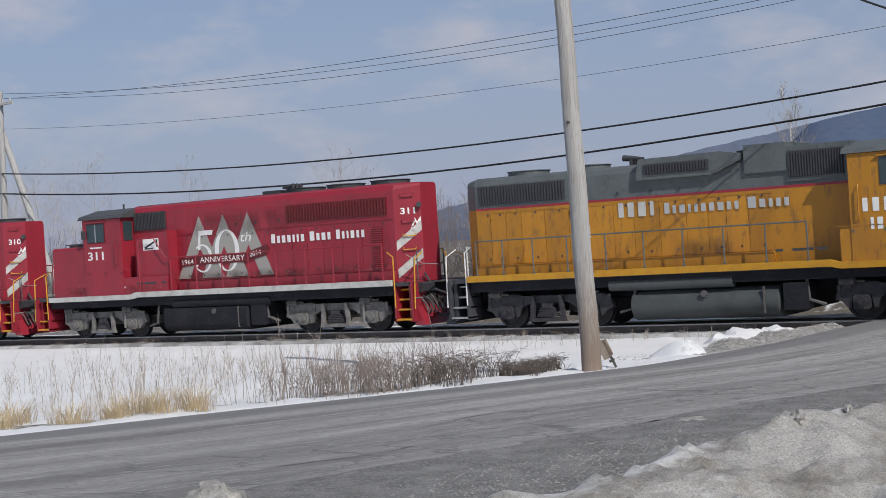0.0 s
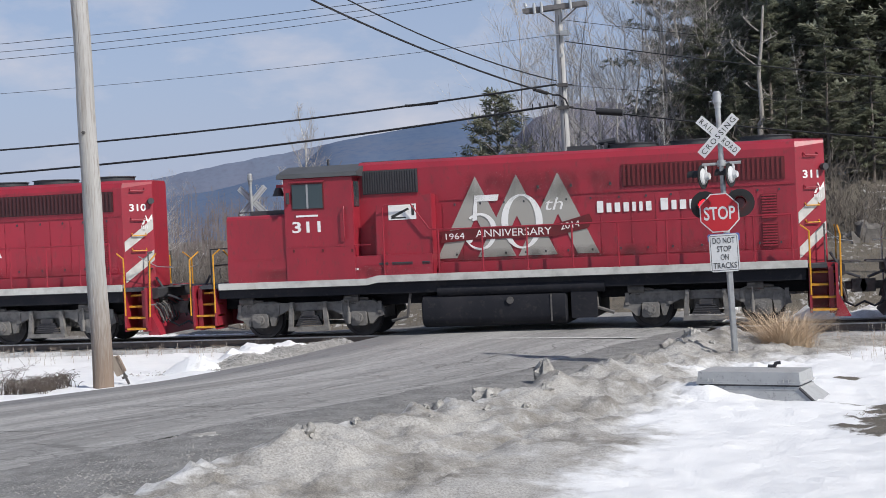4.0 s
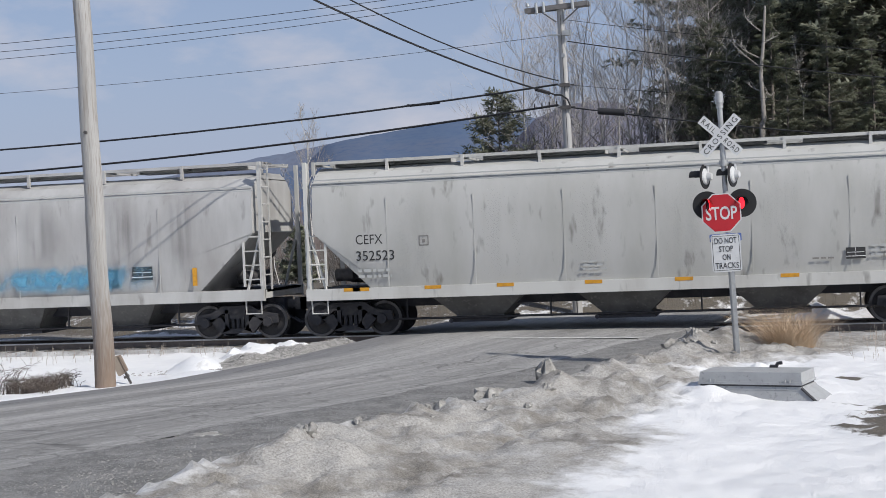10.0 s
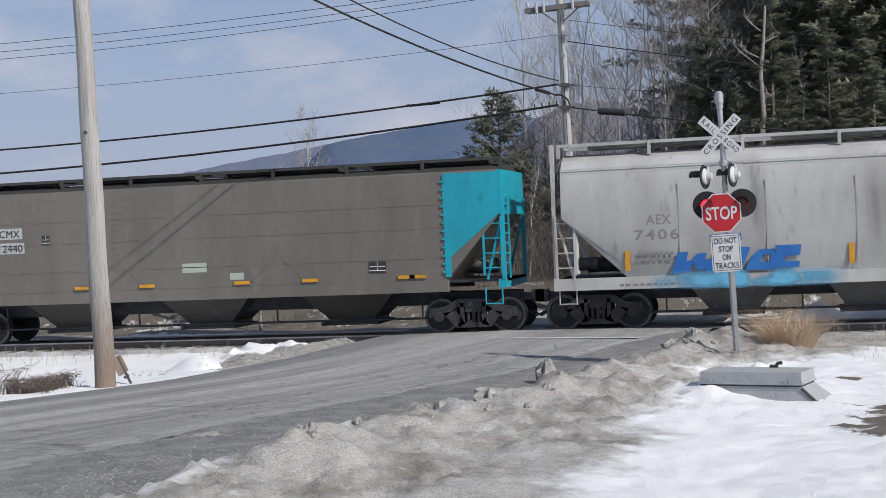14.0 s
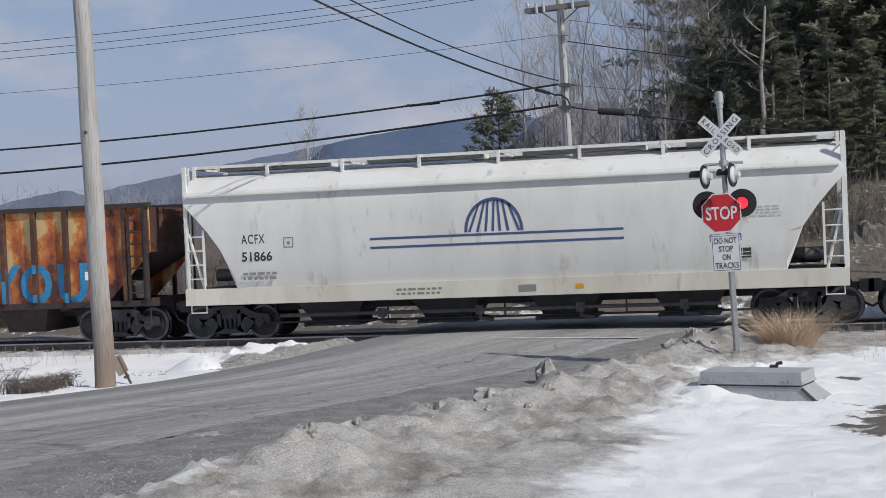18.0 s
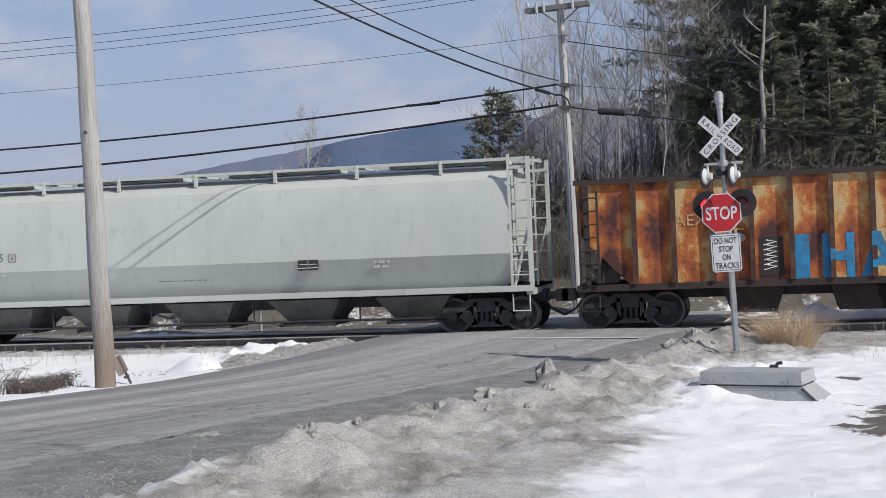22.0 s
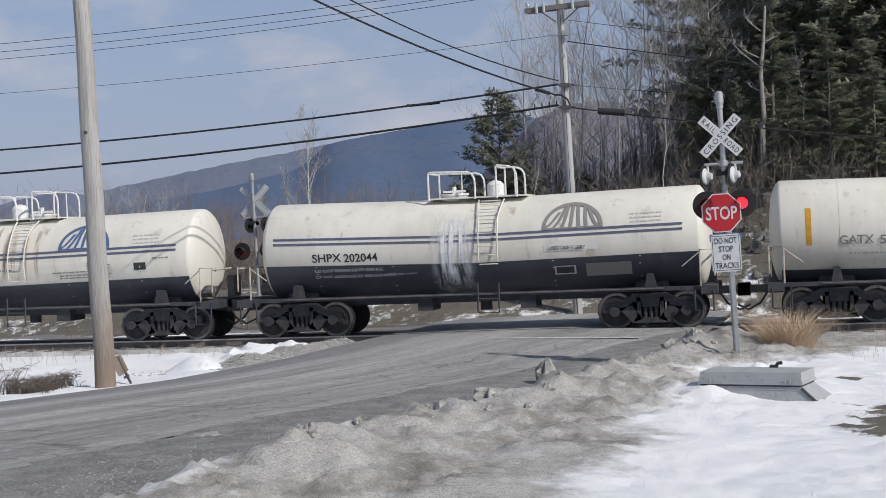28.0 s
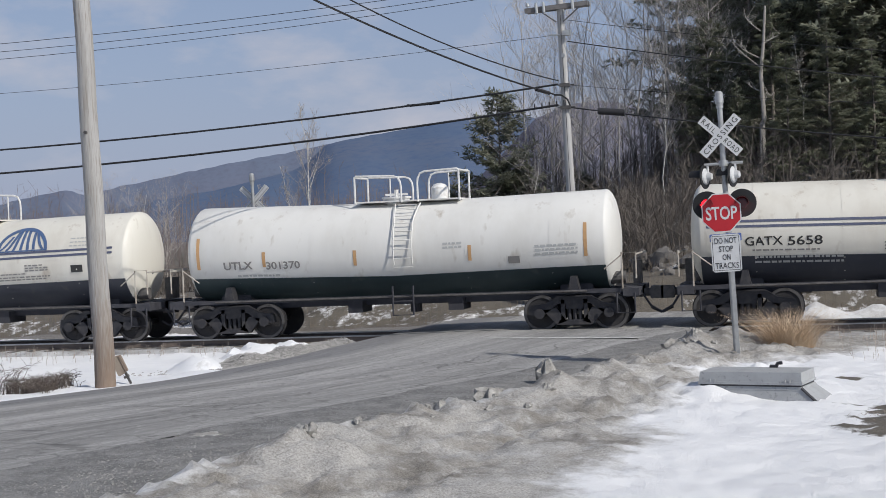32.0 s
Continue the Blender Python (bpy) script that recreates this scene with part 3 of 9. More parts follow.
def bank_cover(x, y):
    e = x - road_right(y)
    dirty = 0.86 + 0.15 * smoothstep(24, 29, y) - 0.5 * smoothstep(1.0, 0.3, e) * smoothstep(24, 18, y)
    clean = float(np.interp(y, [5, 12.75, 14.3, 17, 20, 21.7, 25, 30], [-3.0, -2.1, -1.8, -1.45, -1.4, -1.3, -0.8, 2.5]))
    dirty -= 0.9 * smoothstep(-1.4, 0.7, x - clean + 0.7 * noise.noise(Vector((x, y, 5)) * 0.6))
    bare = 0.0
    for bx, by, br in ((1.45, 19.3, 0.95), (1.15, 18.5, 0.6), (0.85, 19.0, 0.45), (1.25, 20.7, 0.55), (1.7, 20.0, 0.9), (0.95, 23.8, 0.35)):
        bare = max(bare, 1 - math.hypot(x - bx, (y - by)) / (br * (1.1 + 0.9 * noise.fractal(Vector((x * 2.2, y * 2.2, 3)), 0.7, 2.0, 4))))
    return 1.05 - 1.25 * max(0.0, bare), dirty, 0.0


SX = axis([(-20, 0.5), (-10, 0.08), (3.0, 0.12), (3.5, 0.4), (9, 1)])
SY = axis([(4, 0.5), (12, 0.1), (33.5, 1)])
bank = sheet("roadside_snowbank", SX, SY, bank_z, bank_cover, M_GROUND)
bm = bmesh.new()
bm.from_mesh(bank)
bmesh.ops.delete(bm, geom=[v for v in bm.verts if v.co.x < road_right(v.co.y) - 0.4], context="VERTS")
bm.to_mesh(bank)
bm.free()
solo("roadside_snowbank", bank, None, "dirty ploughed snowbank fading into clean snow", kind="structure")

# the near track and the siding behind it
M_TIE = material("creosoted_tie", (0.13, 0.12, 0.11), (0.20, 0.19, 0.175), 0.9, scale=8)
M_BALLAST = material("grey_ballast", (0.22, 0.215, 0.21), (0.62, 0.625, 0.63), 0.9, scale=1.1, amount=0.75, fine=(0.36, 0.35, 0.34), fine_scale=35, fine_amount=0.35, bump=1.0, bump_scale=30)


def track(y0, name, label, z0=0.0, x0=-400.0, x1=300.0):
    v = thing(name, pose(0, y0, z0), label, "", kind="structure")
    for s in (-1, 1):
        y = s * 0.755
        r = part("rail", Geo().box(x0, x1, y - 0.037, y + 0.037, -0.035, 0.0), M_RAILTOP, v)
        part("rail_web", Geo().box(x0, x1, y - 0.012, y + 0.012, -0.15, -0.035).box(x0, x1, y - 0.07, y + 0.07, -0.175, -0.15), M_RAILSIDE, r)
    g = Geo()
    n = int((x1 - x0) / 6)
    rows = [(-2.1, -0.45), (-1.6, -0.19), (1.6, -0.19), (2.1, -0.45)]
    g.loft([[(x0 + (x1 - x0) * k / n, a, b) for a, b in rows] for k in range(n + 1)])
    part("ballast", g, M_BALLAST, v)
    tie = Geo().box(-0.11, 0.11, -1.3, 1.3, -0.3, -0.178).mesh("tie", M_TIE)
    for k in range(130):
        x = -58 + k * 0.56
        if -11.2 < x < -1.8 and z0 > -0.5:
            continue
        part("tie", tie, None, v, at=pose(x, random.uniform(-0.03, 0.03), 0, 0, 0, random.uniform(-1, 1)))
    return v


track(TRACK_Y, "railway_track", "single railway track on grey ballast")
cross = Geo()
for ya, yb in ((34.6, 35.85), (36.05, 37.3), (37.5, 38.7)):
    cross.add([(road_left(ya) + 0.1, ya, -0.012), (road_right(ya) - 0.1, ya, -0.012), (road_right(yb) - 0.1, yb, -0.004), (road_left(yb) + 0.1, yb, -0.004)], [(0, 1, 2, 3)])
solo("stop_line", Geo().add([(-7.0, 33.05, road_z(0.45, 33) + 0.012), (-3.35, 32.6, road_z(0.9, 33) + 0.014), (-3.3, 32.85, road_z(0.9, 33) + 0.014), (-6.95, 33.3, road_z(0.45, 33) + 0.012)], [(0, 1, 2, 3)]), material("worn_white_road_paint", (0.55, 0.55, 0.53), (0.25, 0.245, 0.24), 0.8, scale=5, amount=0.5), "worn white stop line painted on the road", kind="structure")
solo("crossing_surface", cross, M_PLANKCROSS, "pale worn paving between the rails at the crossing", kind="structure")


# loose stones on the shoulder and at the crossing's corner
M_PEBBLE = material("pale_loose_gravel", (0.36, 0.35, 0.335), (0.22, 0.215, 0.205), 0.9, scale=5)


def pebbles(n, pick, seed, lo, hi):
    r = random.Random(seed)
    g = Geo()
    for _ in range(n):
        p = pick(r)
        if p is None:
            continue
        x, y, z = p
        s = r.uniform(lo, hi)
        a = r.uniform(0, 6.28)
        c, q = math.cos(a) * s, math.sin(a) * s
        h = s * r.uniform(0.5, 0.9)
        g.add([(x + c, y + q, z), (x - q * 0.8, y + c * 0.8, z), (x - c, y - q, z), (x + q * 0.8, y - c * 0.8, z), (x + c * 0.2, y, z + h)], [(0, 1, 4), (1, 2, 4), (2, 3, 4), (3, 0, 4)])
    return g


def on_shoulder(r):
    y = r.uniform(10.5, 31)
    a, b = asphalt_right(y) - 0.3, road_right(y) + 0.1
    x = a + (b - a) * r.random() ** 0.8
    return x, y, road_z(1, y) - 0.01


def on_corner(r):
    y = r.uniform(28.2, 34.3)
    x = road_left(y) - 0.1 - abs(r.gauss(0, 0.9))
    return x, y, ground_z(x, y)


M_GRIT = material("grey_road_grit", (0.27, 0.265, 0.255), (0.16, 0.157, 0.152), 0.9, scale=4)
solo("shoulder_gravel", pebbles(9000, on_shoulder, 3, 0.008, 0.026), M_GRIT, "loose pale gravel along the road's edge", "gravel", kind="stuff")
solo("corner_gravel", pebbles(4200, on_corner, 4, 0.02, 0.06), M_PEBBLE, "loose pale stones at the crossing's corner", "gravel", kind="stuff")
solo("ballast_stones", pebbles(6000, lambda r: ((lambda x, y: None if -10.9 < x < -1.6 else (x, y, -0.23 if y > 35.0 else -0.42 + 0.13 * (y - 34.4)))(r.uniform(-34, 8), r.uniform(34.4, 35.85))), 5, 0.025, 0.055), M_PEBBLE, "grey crushed-stone ballast beside the rail", "gravel", kind="stuff")


# ---- far backdrop: wooded ridge ----
def ridge(name, az_el, dist, mat, label, depth=0.0, rough=0.1):
    g = Geo()
    verts, faces = [], []
    n = 220
    a0, a1 = az_el[0][0], az_el[-1][0]
    for i in range(n + 1):
        az = a0 + (a1 - a0) * i / n
        el = float(np.interp(az, [p[0] for p in az_el], [p[1] for p in az_el]))
        el += rough * noise.fractal(Vector((az * 1.7, dist * 0.01, 0)), 0.8, 2.0, 5) * 0.5
        d = dist
        x, y = math.sin(radians(az)) * d, math.cos(radians(az)) * d
        top = EYE[2] + d * math.tan(radians(el))
        for f in (0.0, 0.25, 0.5, 0.75, 1.0):
            k = 1 - depth * (1 - f)
            verts.append((x * k, y * k, -20 + (top + 20) * f + 12 * noise.noise(Vector((x * 0.01, f * 4, y * 0.01))) * (0 < f < 1)))
    for i in range(n):
        for j in range(4):
            o = i * 5 + j
            faces.append((o, o + 5, o + 6, o + 1))
    g.add(verts, faces)
    return solo(name, g, mat, label, kind="structure", smooth=True)


# Distance haze is put into the base colours of all three ridges.
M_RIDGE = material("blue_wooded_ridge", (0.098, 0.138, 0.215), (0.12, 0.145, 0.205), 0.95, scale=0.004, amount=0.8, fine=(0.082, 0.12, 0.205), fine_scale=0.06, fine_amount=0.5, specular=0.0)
# Blue-grey base colour: haze painted over the wooded shoulder.
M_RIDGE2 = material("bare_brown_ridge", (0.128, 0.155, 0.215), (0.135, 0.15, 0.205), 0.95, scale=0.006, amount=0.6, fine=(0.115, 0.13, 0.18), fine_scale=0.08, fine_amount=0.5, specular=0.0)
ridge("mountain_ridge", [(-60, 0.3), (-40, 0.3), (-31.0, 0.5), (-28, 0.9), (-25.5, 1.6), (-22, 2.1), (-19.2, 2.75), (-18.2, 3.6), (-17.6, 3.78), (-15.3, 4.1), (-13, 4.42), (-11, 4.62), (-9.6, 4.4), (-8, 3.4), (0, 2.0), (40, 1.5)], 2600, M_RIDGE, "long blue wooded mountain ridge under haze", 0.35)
# Bare hardwoods, greyed to mauve by haze in the base colour.
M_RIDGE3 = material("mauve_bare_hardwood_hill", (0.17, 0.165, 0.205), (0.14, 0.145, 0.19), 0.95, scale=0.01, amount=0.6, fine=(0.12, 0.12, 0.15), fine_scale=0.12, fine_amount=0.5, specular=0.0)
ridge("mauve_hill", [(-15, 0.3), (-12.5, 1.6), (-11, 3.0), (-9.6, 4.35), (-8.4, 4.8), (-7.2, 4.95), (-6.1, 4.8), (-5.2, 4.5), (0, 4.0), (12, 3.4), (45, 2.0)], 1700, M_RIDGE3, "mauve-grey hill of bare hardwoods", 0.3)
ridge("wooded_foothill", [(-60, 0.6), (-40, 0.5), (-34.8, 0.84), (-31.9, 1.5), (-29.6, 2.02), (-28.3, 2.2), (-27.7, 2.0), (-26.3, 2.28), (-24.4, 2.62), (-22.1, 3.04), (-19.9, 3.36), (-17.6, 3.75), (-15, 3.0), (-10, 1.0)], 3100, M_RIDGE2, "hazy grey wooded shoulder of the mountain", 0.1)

# ---- poles and wires ----
M_POLEWOOD = material("weathered_grey_pole_wood", (0.44, 0.432, 0.415), (0.34, 0.325, 0.30), 0.9, scale=1.6, amount=0.6, fine=(0.25, 0.225, 0.195), fine_scale=9, fine_amount=0.4, stretch=(5, 5, 0.22), bump=0.5, bump_scale=26)


def footed(m, col, z0, z1):
    """Old brown preservative that has stayed in the wood near the ground, with a ragged upper border."""
    n, l = m.node_tree.nodes, m.node_tree.links
    b = n["Principled BSDF"]
    co = n.new("ShaderNodeTexCoord")
    sep = n.new("ShaderNodeSeparateXYZ")
    l.new(co.outputs["Object"], sep.inputs["Vector"])
    tx = n.new("ShaderNodeTexNoise")
    mp = n.new("ShaderNodeMapping")
    mp.inputs["Scale"].default_value = (9, 9, 0.5)
    l.new(co.outputs["Object"], mp.inputs["Vector"])
    l.new(mp.outputs["Vector"], tx.inputs["Vector"])
    add = n.new("ShaderNodeMath")
    add.operation = "MULTIPLY_ADD"
    add.inputs[1].default_value = 2.4
    l.new(tx.outputs["Fac"], add.inputs[0])
    l.new(sep.outputs["Z"], add.inputs[2])
    mr = n.new("ShaderNodeMapRange")
    mr.inputs["From Min"].default_value, mr.inputs["From Max"].default_value = z0, z1
    mr.inputs["To Min"].default_value, mr.inputs["To Max"].default_value = 0.75, 0.0
    l.new(add.outputs[0], mr.inputs["Value"])
    mx = n.new("ShaderNodeMixRGB")
    mx.inputs["Color2"].default_value = (*col, 1)
    l.new(mr.outputs["Result"], mx.inputs["Fac"])
    l.new(b.inputs["Base Color"].links[0].from_socket, mx.inputs["Color1"])
    l.new(mx.outputs["Color"], b.inputs["Base Color"])


footed(M_POLEWOOD, (0.20, 0.125, 0.075), 1.5, 3.4)
M_POLEFAR = material("silvered_pole_wood", (0.42, 0.415, 0.405), (0.31, 0.305, 0.295), 0.85, scale=3, stretch=(4, 4, 0.3))
M_ARMWOOD = material("dark_crossarm_wood", (0.15, 0.145, 0.145), (0.10, 0.095, 0.09), 0.85, scale=5)
M_WIRE = material("black_cable", (0.02, 0.02, 0.022), rough=0.6)


def wire(name, a, b, r, sag, label, n=24):
    a, b = Vector(a), Vector(b)
    pts = [a + (b - a) * (k / n) - Vector((0, 0, sag * 4 * (k / n) * (1 - k / n))) for k in range(n + 1)]
    return solo(name, Geo().tube(pts, r, 5), M_WIRE, label, "cable", smooth=True, group="overhead cables")


pole = thing("utility_pole", pose(-13.05, 25.3, -0.1), "tall weathered grey wooden utility pole beside the road", "utility pole", "utility poles")
part("shaft", Geo().tube([(-0.011 * k + 0.02 + 0.012 * math.sin(k * 1.3), 0.01 * math.sin(k * 0.9), k * 0.62) for k in range(21)], 0.205, 20, 0.14), M_POLEWOOD, pole, smooth=True)
part("bolt", Geo().disc(-0.06, 5.0, -0.22, -0.15, 0.03, 8), M_TRUCK, pole)
for z in (10.1, 11.04):
    part("cable_clamp", Geo().box(-0.4, -0.12, -0.1, 0.2, z, z + 0.13), M_STEELGREY, pole)

# pole behind the track, with crossarm, insulators, bracket and street cables
fp = thing("utility_pole", pose(-6.02, 41.63, -0.1), "silvered wooden utility pole with a double crossarm behind the track", "utility pole", "utility poles")
part("shaft", Geo().tube([(-0.018 * k, 0.01 * math.sin(k), k * 1.06) for k in range(11)], 0.15, 14, 0.10), M_POLEFAR, fp, smooth=True)
part("ground_wire", Geo().tube([(0.02 - 0.018 * k, -0.15 + 0.004 * k, k) for k in range(10)], 0.008, 4), M_WIRE, fp)
arm_tilt = pose(-0.17, 0, 9.24, 0, -3.0, 0)
arm = part("crossarm", Geo().slab(-1.02, 0.86, -0.22, -0.12, -0.07, 0.07, 0.01), M_ARMWOOD, fp, at=arm_tilt)
part("crossarm", Geo().slab(-1.00, 0.88, 0.12, 0.22, -0.05, 0.09, 0.01), M_ARMWOOD, fp, at=arm_tilt)
part("top_crossarm", Geo().slab(-1.0, 1.0, -0.16, -0.06, -0.06, 0.06, 0.01), M_ARMWOOD, fp, at=pose(-0.17, 0, 10.2, 0, -2, 0))
M_GLASSY = material("glazed_insulator", (0.40, 0.42, 0.43), rough=0.2)
for x, d in ((-0.92, 0.10), (-0.66, -0.12), (-0.44, -0.16), (0.42, -0.16), (0.74, 0.08)):
    if d > 0:
        g = Geo().drum(x, -0.17, 0.06, 0.16, 0.02, 8).drum(x, -0.17, 0.12, 0.17, 0.06, 10, 0.045).drum(x, -0.17, 0.17, 0.23, 0.05, 10, 0.025)
    else:
        g = Geo().drum(x, -0.25, -0.13, 0.14, 0.045, 10).drum(x, -0.25, -0.17, -0.13, 0.02, 8).drum(x, -0.25, 0.14, 0.19, 0.03, 8)
    part("insulator", g, M_GLASSY, arm, smooth=40)
for sx in (-1, 1):
    part("arm_brace", Geo().tube([(-0.17 + sx * 0.62, -0.17, 9.20), (-0.16 + sx * 0.1, -0.13, 8.80)], 0.024, 5), M_ARMWOOD, fp)
part("bracket", Geo().box(-0.5, 0.14, -0.16, -0.09, 8.40, 8.44).box(-0.08, 0.16, -0.26, -0.10, 8.38, 8.52), M_STEELGREY, fp)
part("tag", Geo().disc(-0.1, 7.8, -0.19, -0.12, 0.06, 12), M_STEELGREY, fp)
for z in (6.22, 6.88):
    part("lower_bracket", Geo().box(-0.24, 0.06, -0.2, 0.0, z, z + 0.1).tube([(-0.3, -0.16, z + 0.05), (0.2, -0.16, z + 0.05)], 0.02, 5), M_TRUCK, fp)
part("drip_loop", Geo().tube([(-0.42, -0.14, 6.66), (-0.2, -0.16, 6.64), (-0.02, -0.17, 6.5), (0.06, -0.17, 6.28)], 0.026, 6), M_WIRE, fp, smooth=True)
# far pole with its strut at the bend of the line
lp = thing("utility_pole", pose(-53.7, 45.0, -0.6), "slim grey utility pole propped by a leaning strut", "utility pole", "utility poles")
part("shaft", Geo().tube([(-0.3 + 0.05 * k, 0, k * 1.3) for k in range(10)], 0.19, 12, 0.13), M_POLEFAR, lp, smooth=True)
part("strut", Geo().tube([(3.45, 0.5, 0.0), (-0.2, 0.3, 9.75)], 0.19, 10, 0.15), M_POLEFAR, lp, smooth=True)
part("crossarm", Geo().box(-1.0, 1.15, -0.2, -0.1, 11.0, 11.12), M_POLEFAR, lp)
for x in (1.0, 0.5):
    part("insulator", Geo().drum(x, -0.15, 11.1, 11.3, 0.06, 8), M_GLASSY, lp)

for za, zb, xb, sag, r in ((10.03, 10.79, -54.2, 0.77, 0.010), (9.89, 10.97, -53.4, 1.035, 0.009), (9.72, 10.70, -52.9, 1.07, 0.009), (8.30, 9.32, -53.7, 0.81, 0.007)):
    wire("power_line", (-6.3, 41.5, za + 0.02), (xb, 45, zb), r, sag, "thin bare overhead power line")
wire("phone_cable", (-6.3, 41.5, 6.86), (-53.9, 44.9, 7.22), 0.032, 1.0, "thick black overhead phone cable")
wire("phone_cable", (-6.32, 41.5, 6.25), (-54.0, 44.9, 6.28), 0.036, 1.05, "thick black overhead phone cable")
for za, zr, r, kind in ((8.11, 6.86, 0.016, "power_line"), (8.74, 7.61, 0.008, "power_line"), (6.82, 6.15, 0.007, "power_line"), (6.16, 5.17, 0.022, "phone_cable")):
    slope = (zr - za) / 8.9
    wire(kind, (-5.98, 41.5, za), (-5.98 + 8.9 * 4, 40.7, za + slope * 8.9 * 4 + 1.4), r, 1.05, "thin bare overhead power line" if kind == "power_line" else "black overhead phone cable")
wire("service_cable", (-6.45, 41.5, 6.58), (-13.3, 25.42, 10.07), 0.027, 0.42, "black service cable slung across the track")
wire("service_cable", (-6.3, 41.5, 6.97), (-13.3, 25.42, 11.0), 0.019, 0.72, "black service cable slung across the track")
for k in range(5):
    solo("cable_tie", Geo().box(-7.05 + k * 0.22, -7.02 + k * 0.22, 41.48, 41.52, 6.15 + 0.015 * k, 6.32 + 0.015 * k), M_WIRE, "upright black tie on the phone cable", "cable tie", group="cable ties")
solo("cable_splice", Geo().tube([(-11.05, 41.86, 6.56), (-10.95, 41.86, 6.55), (-10.1, 41.8, 6.57), (-10.0, 41.8, 6.58)], 0.04, 8), M_WIRE, "black splice sleeve on a phone cable", "splice", smooth=40)
solo("cable_splice", Geo().tube([(-5.15, 41.4, 5.99), (-5.12, 41.4, 5.99), (-4.40, 41.38, 5.90), (-4.37, 41.38, 5.90)], 0.10, 10), M_WIRE, "black splice case hung under a phone cable", "splice", smooth=40)
solo("cable_splice", Geo().tube([(-6.82, 40.62, 6.67), (-6.55, 41.27, 6.60)], 0.055, 8), M_WIRE, "black dead-end clamp on a service cable", "splice", smooth=40)


# ---- crossing signals ----
M_SIGNRED = material("red_sign_face", (0.42, 0.012, 0.02), rough=0.45)
M_SIGNWHITE = material("white_sign_face", (0.56, 0.57, 0.57), (0.48, 0.48, 0.48), 0.5, scale=6, amount=0.3)
M_MAST = material("silver_painted_mast", (0.40, 0.41, 0.41), (0.30, 0.30, 0.30), 0.45, metal=0.4, scale=7)
M_LAMPBLACK = material("matt_black_lamp", (0.012, 0.012, 0.013), rough=0.7)
M_LAMPLIT = material("lit_red_lens", (0.6, 0.01, 0.02), rough=0.3, emission=(1.0, 0.012, 0.022, 2.6))
M_LAMPDARK = material("dark_red_lens", (0.05, 0.004, 0.006), rough=0.25)
M_LAMPGREY = material("grey_lamp_back", (0.52, 0.53, 0.53), (0.4, 0.4, 0.4), 0.5, scale=8)
FLASHERS = []


def blade(v, angle, words, mat_face):
    m = pose(-0.02, -0.085 if angle > 0 else -0.10, 4.26) @ Matrix.Rotation(radians(angle), 4, "Y")
    b = part("crossbuck_blade", Geo().slab(-0.48 if words else -0.6, 0.48 if words else 0.6, -0.006, 0.006, -0.09, 0.09, 0.004), mat_face, v, at=m)
    if not words:
        for z in (-0.05, 0.05):
            part("edge_strip", Geo().box(-0.58, 0.58, 0.006, 0.009, z - 0.016, z + 0.016), M_STEELGREY, b, "bare metal strip")
    for text, x, w in words:
        lettering(text, 0.15, M_BLACK, b, pose(x, -0.008, -0.053, 90, 0, 0), width=w, spacing=1.3)
    return b


def lamp_head(v, x, y, z, turn, phase, with_lens=True, size=0.265):
    """A round flashing lamp: backboard, hood and a lens cell that turns its lit or its dark face to the road."""
    m = pose(x, y, z, 0, 0, turn)
    g = Geo()
    n = 28
    g.loft([[(size * math.cos(2 * math.pi * k / n), yy, size * math.sin(2 * math.pi * k / n)) for k in range(n)] for yy in (-0.01, 0.01)])
    h = part("lamp_head", g, M_LAMPBLACK, v, at=m)
    hood = Geo()
    ring = lambda yy, r, sgn: [(r * math.cos(math.pi * k / 14), yy, r * math.sin(math.pi * k / 14)) for k in range(15)]
    a, b = ring(-0.012, 0.125, 1), ring(-0.27, 0.125, 1)
    hood.add(a + b, [(i, i + 1, i + 16, i + 15) for i in range(14)])
    part("hood", hood, M_LAMPBLACK, h)
    part("housing", Geo().disc(0, 0, 0.01, 0.14, 0.105, 18, 0.06), M_LAMPGREY, h, smooth=40)
    if not with_lens:
        return h
    me = bpy.data.meshes.new("lens")
    n = 20
    vs, fs = [], []
    for yy, r in ((-0.022, 0.06), (-0.016, 0.10), (-0.004, 0.108), (0.004, 0.108), (0.016, 0.10), (0.022, 0.06)):
        vs += [(r * math.cos(2 * math.pi * k / n), yy, r * math.sin(2 * math.pi * k / n)) for k in range(n)]
    for j in range(5):
        fs += [(j * n + k, j * n + (k + 1) % n, (j + 1) * n + (k + 1) % n, (j + 1) * n + k) for k in range(n)]
    fs += [tuple(range(n)), tuple(range(5 * n, 6 * n))]
    me.from_pydata(vs, [], fs)
    me.materials.append(M_LAMPLIT)
    me.materials.append(M_LAMPDARK)
    for p in me.polygons:
        p.material_index = 0 if p.center.y < -0.001 else 1
    lens = part("lens", me, None, h, "red signal lens", at=pose(0, -0.14, 0))
    FLASHERS.append((lens, phase))
    return h


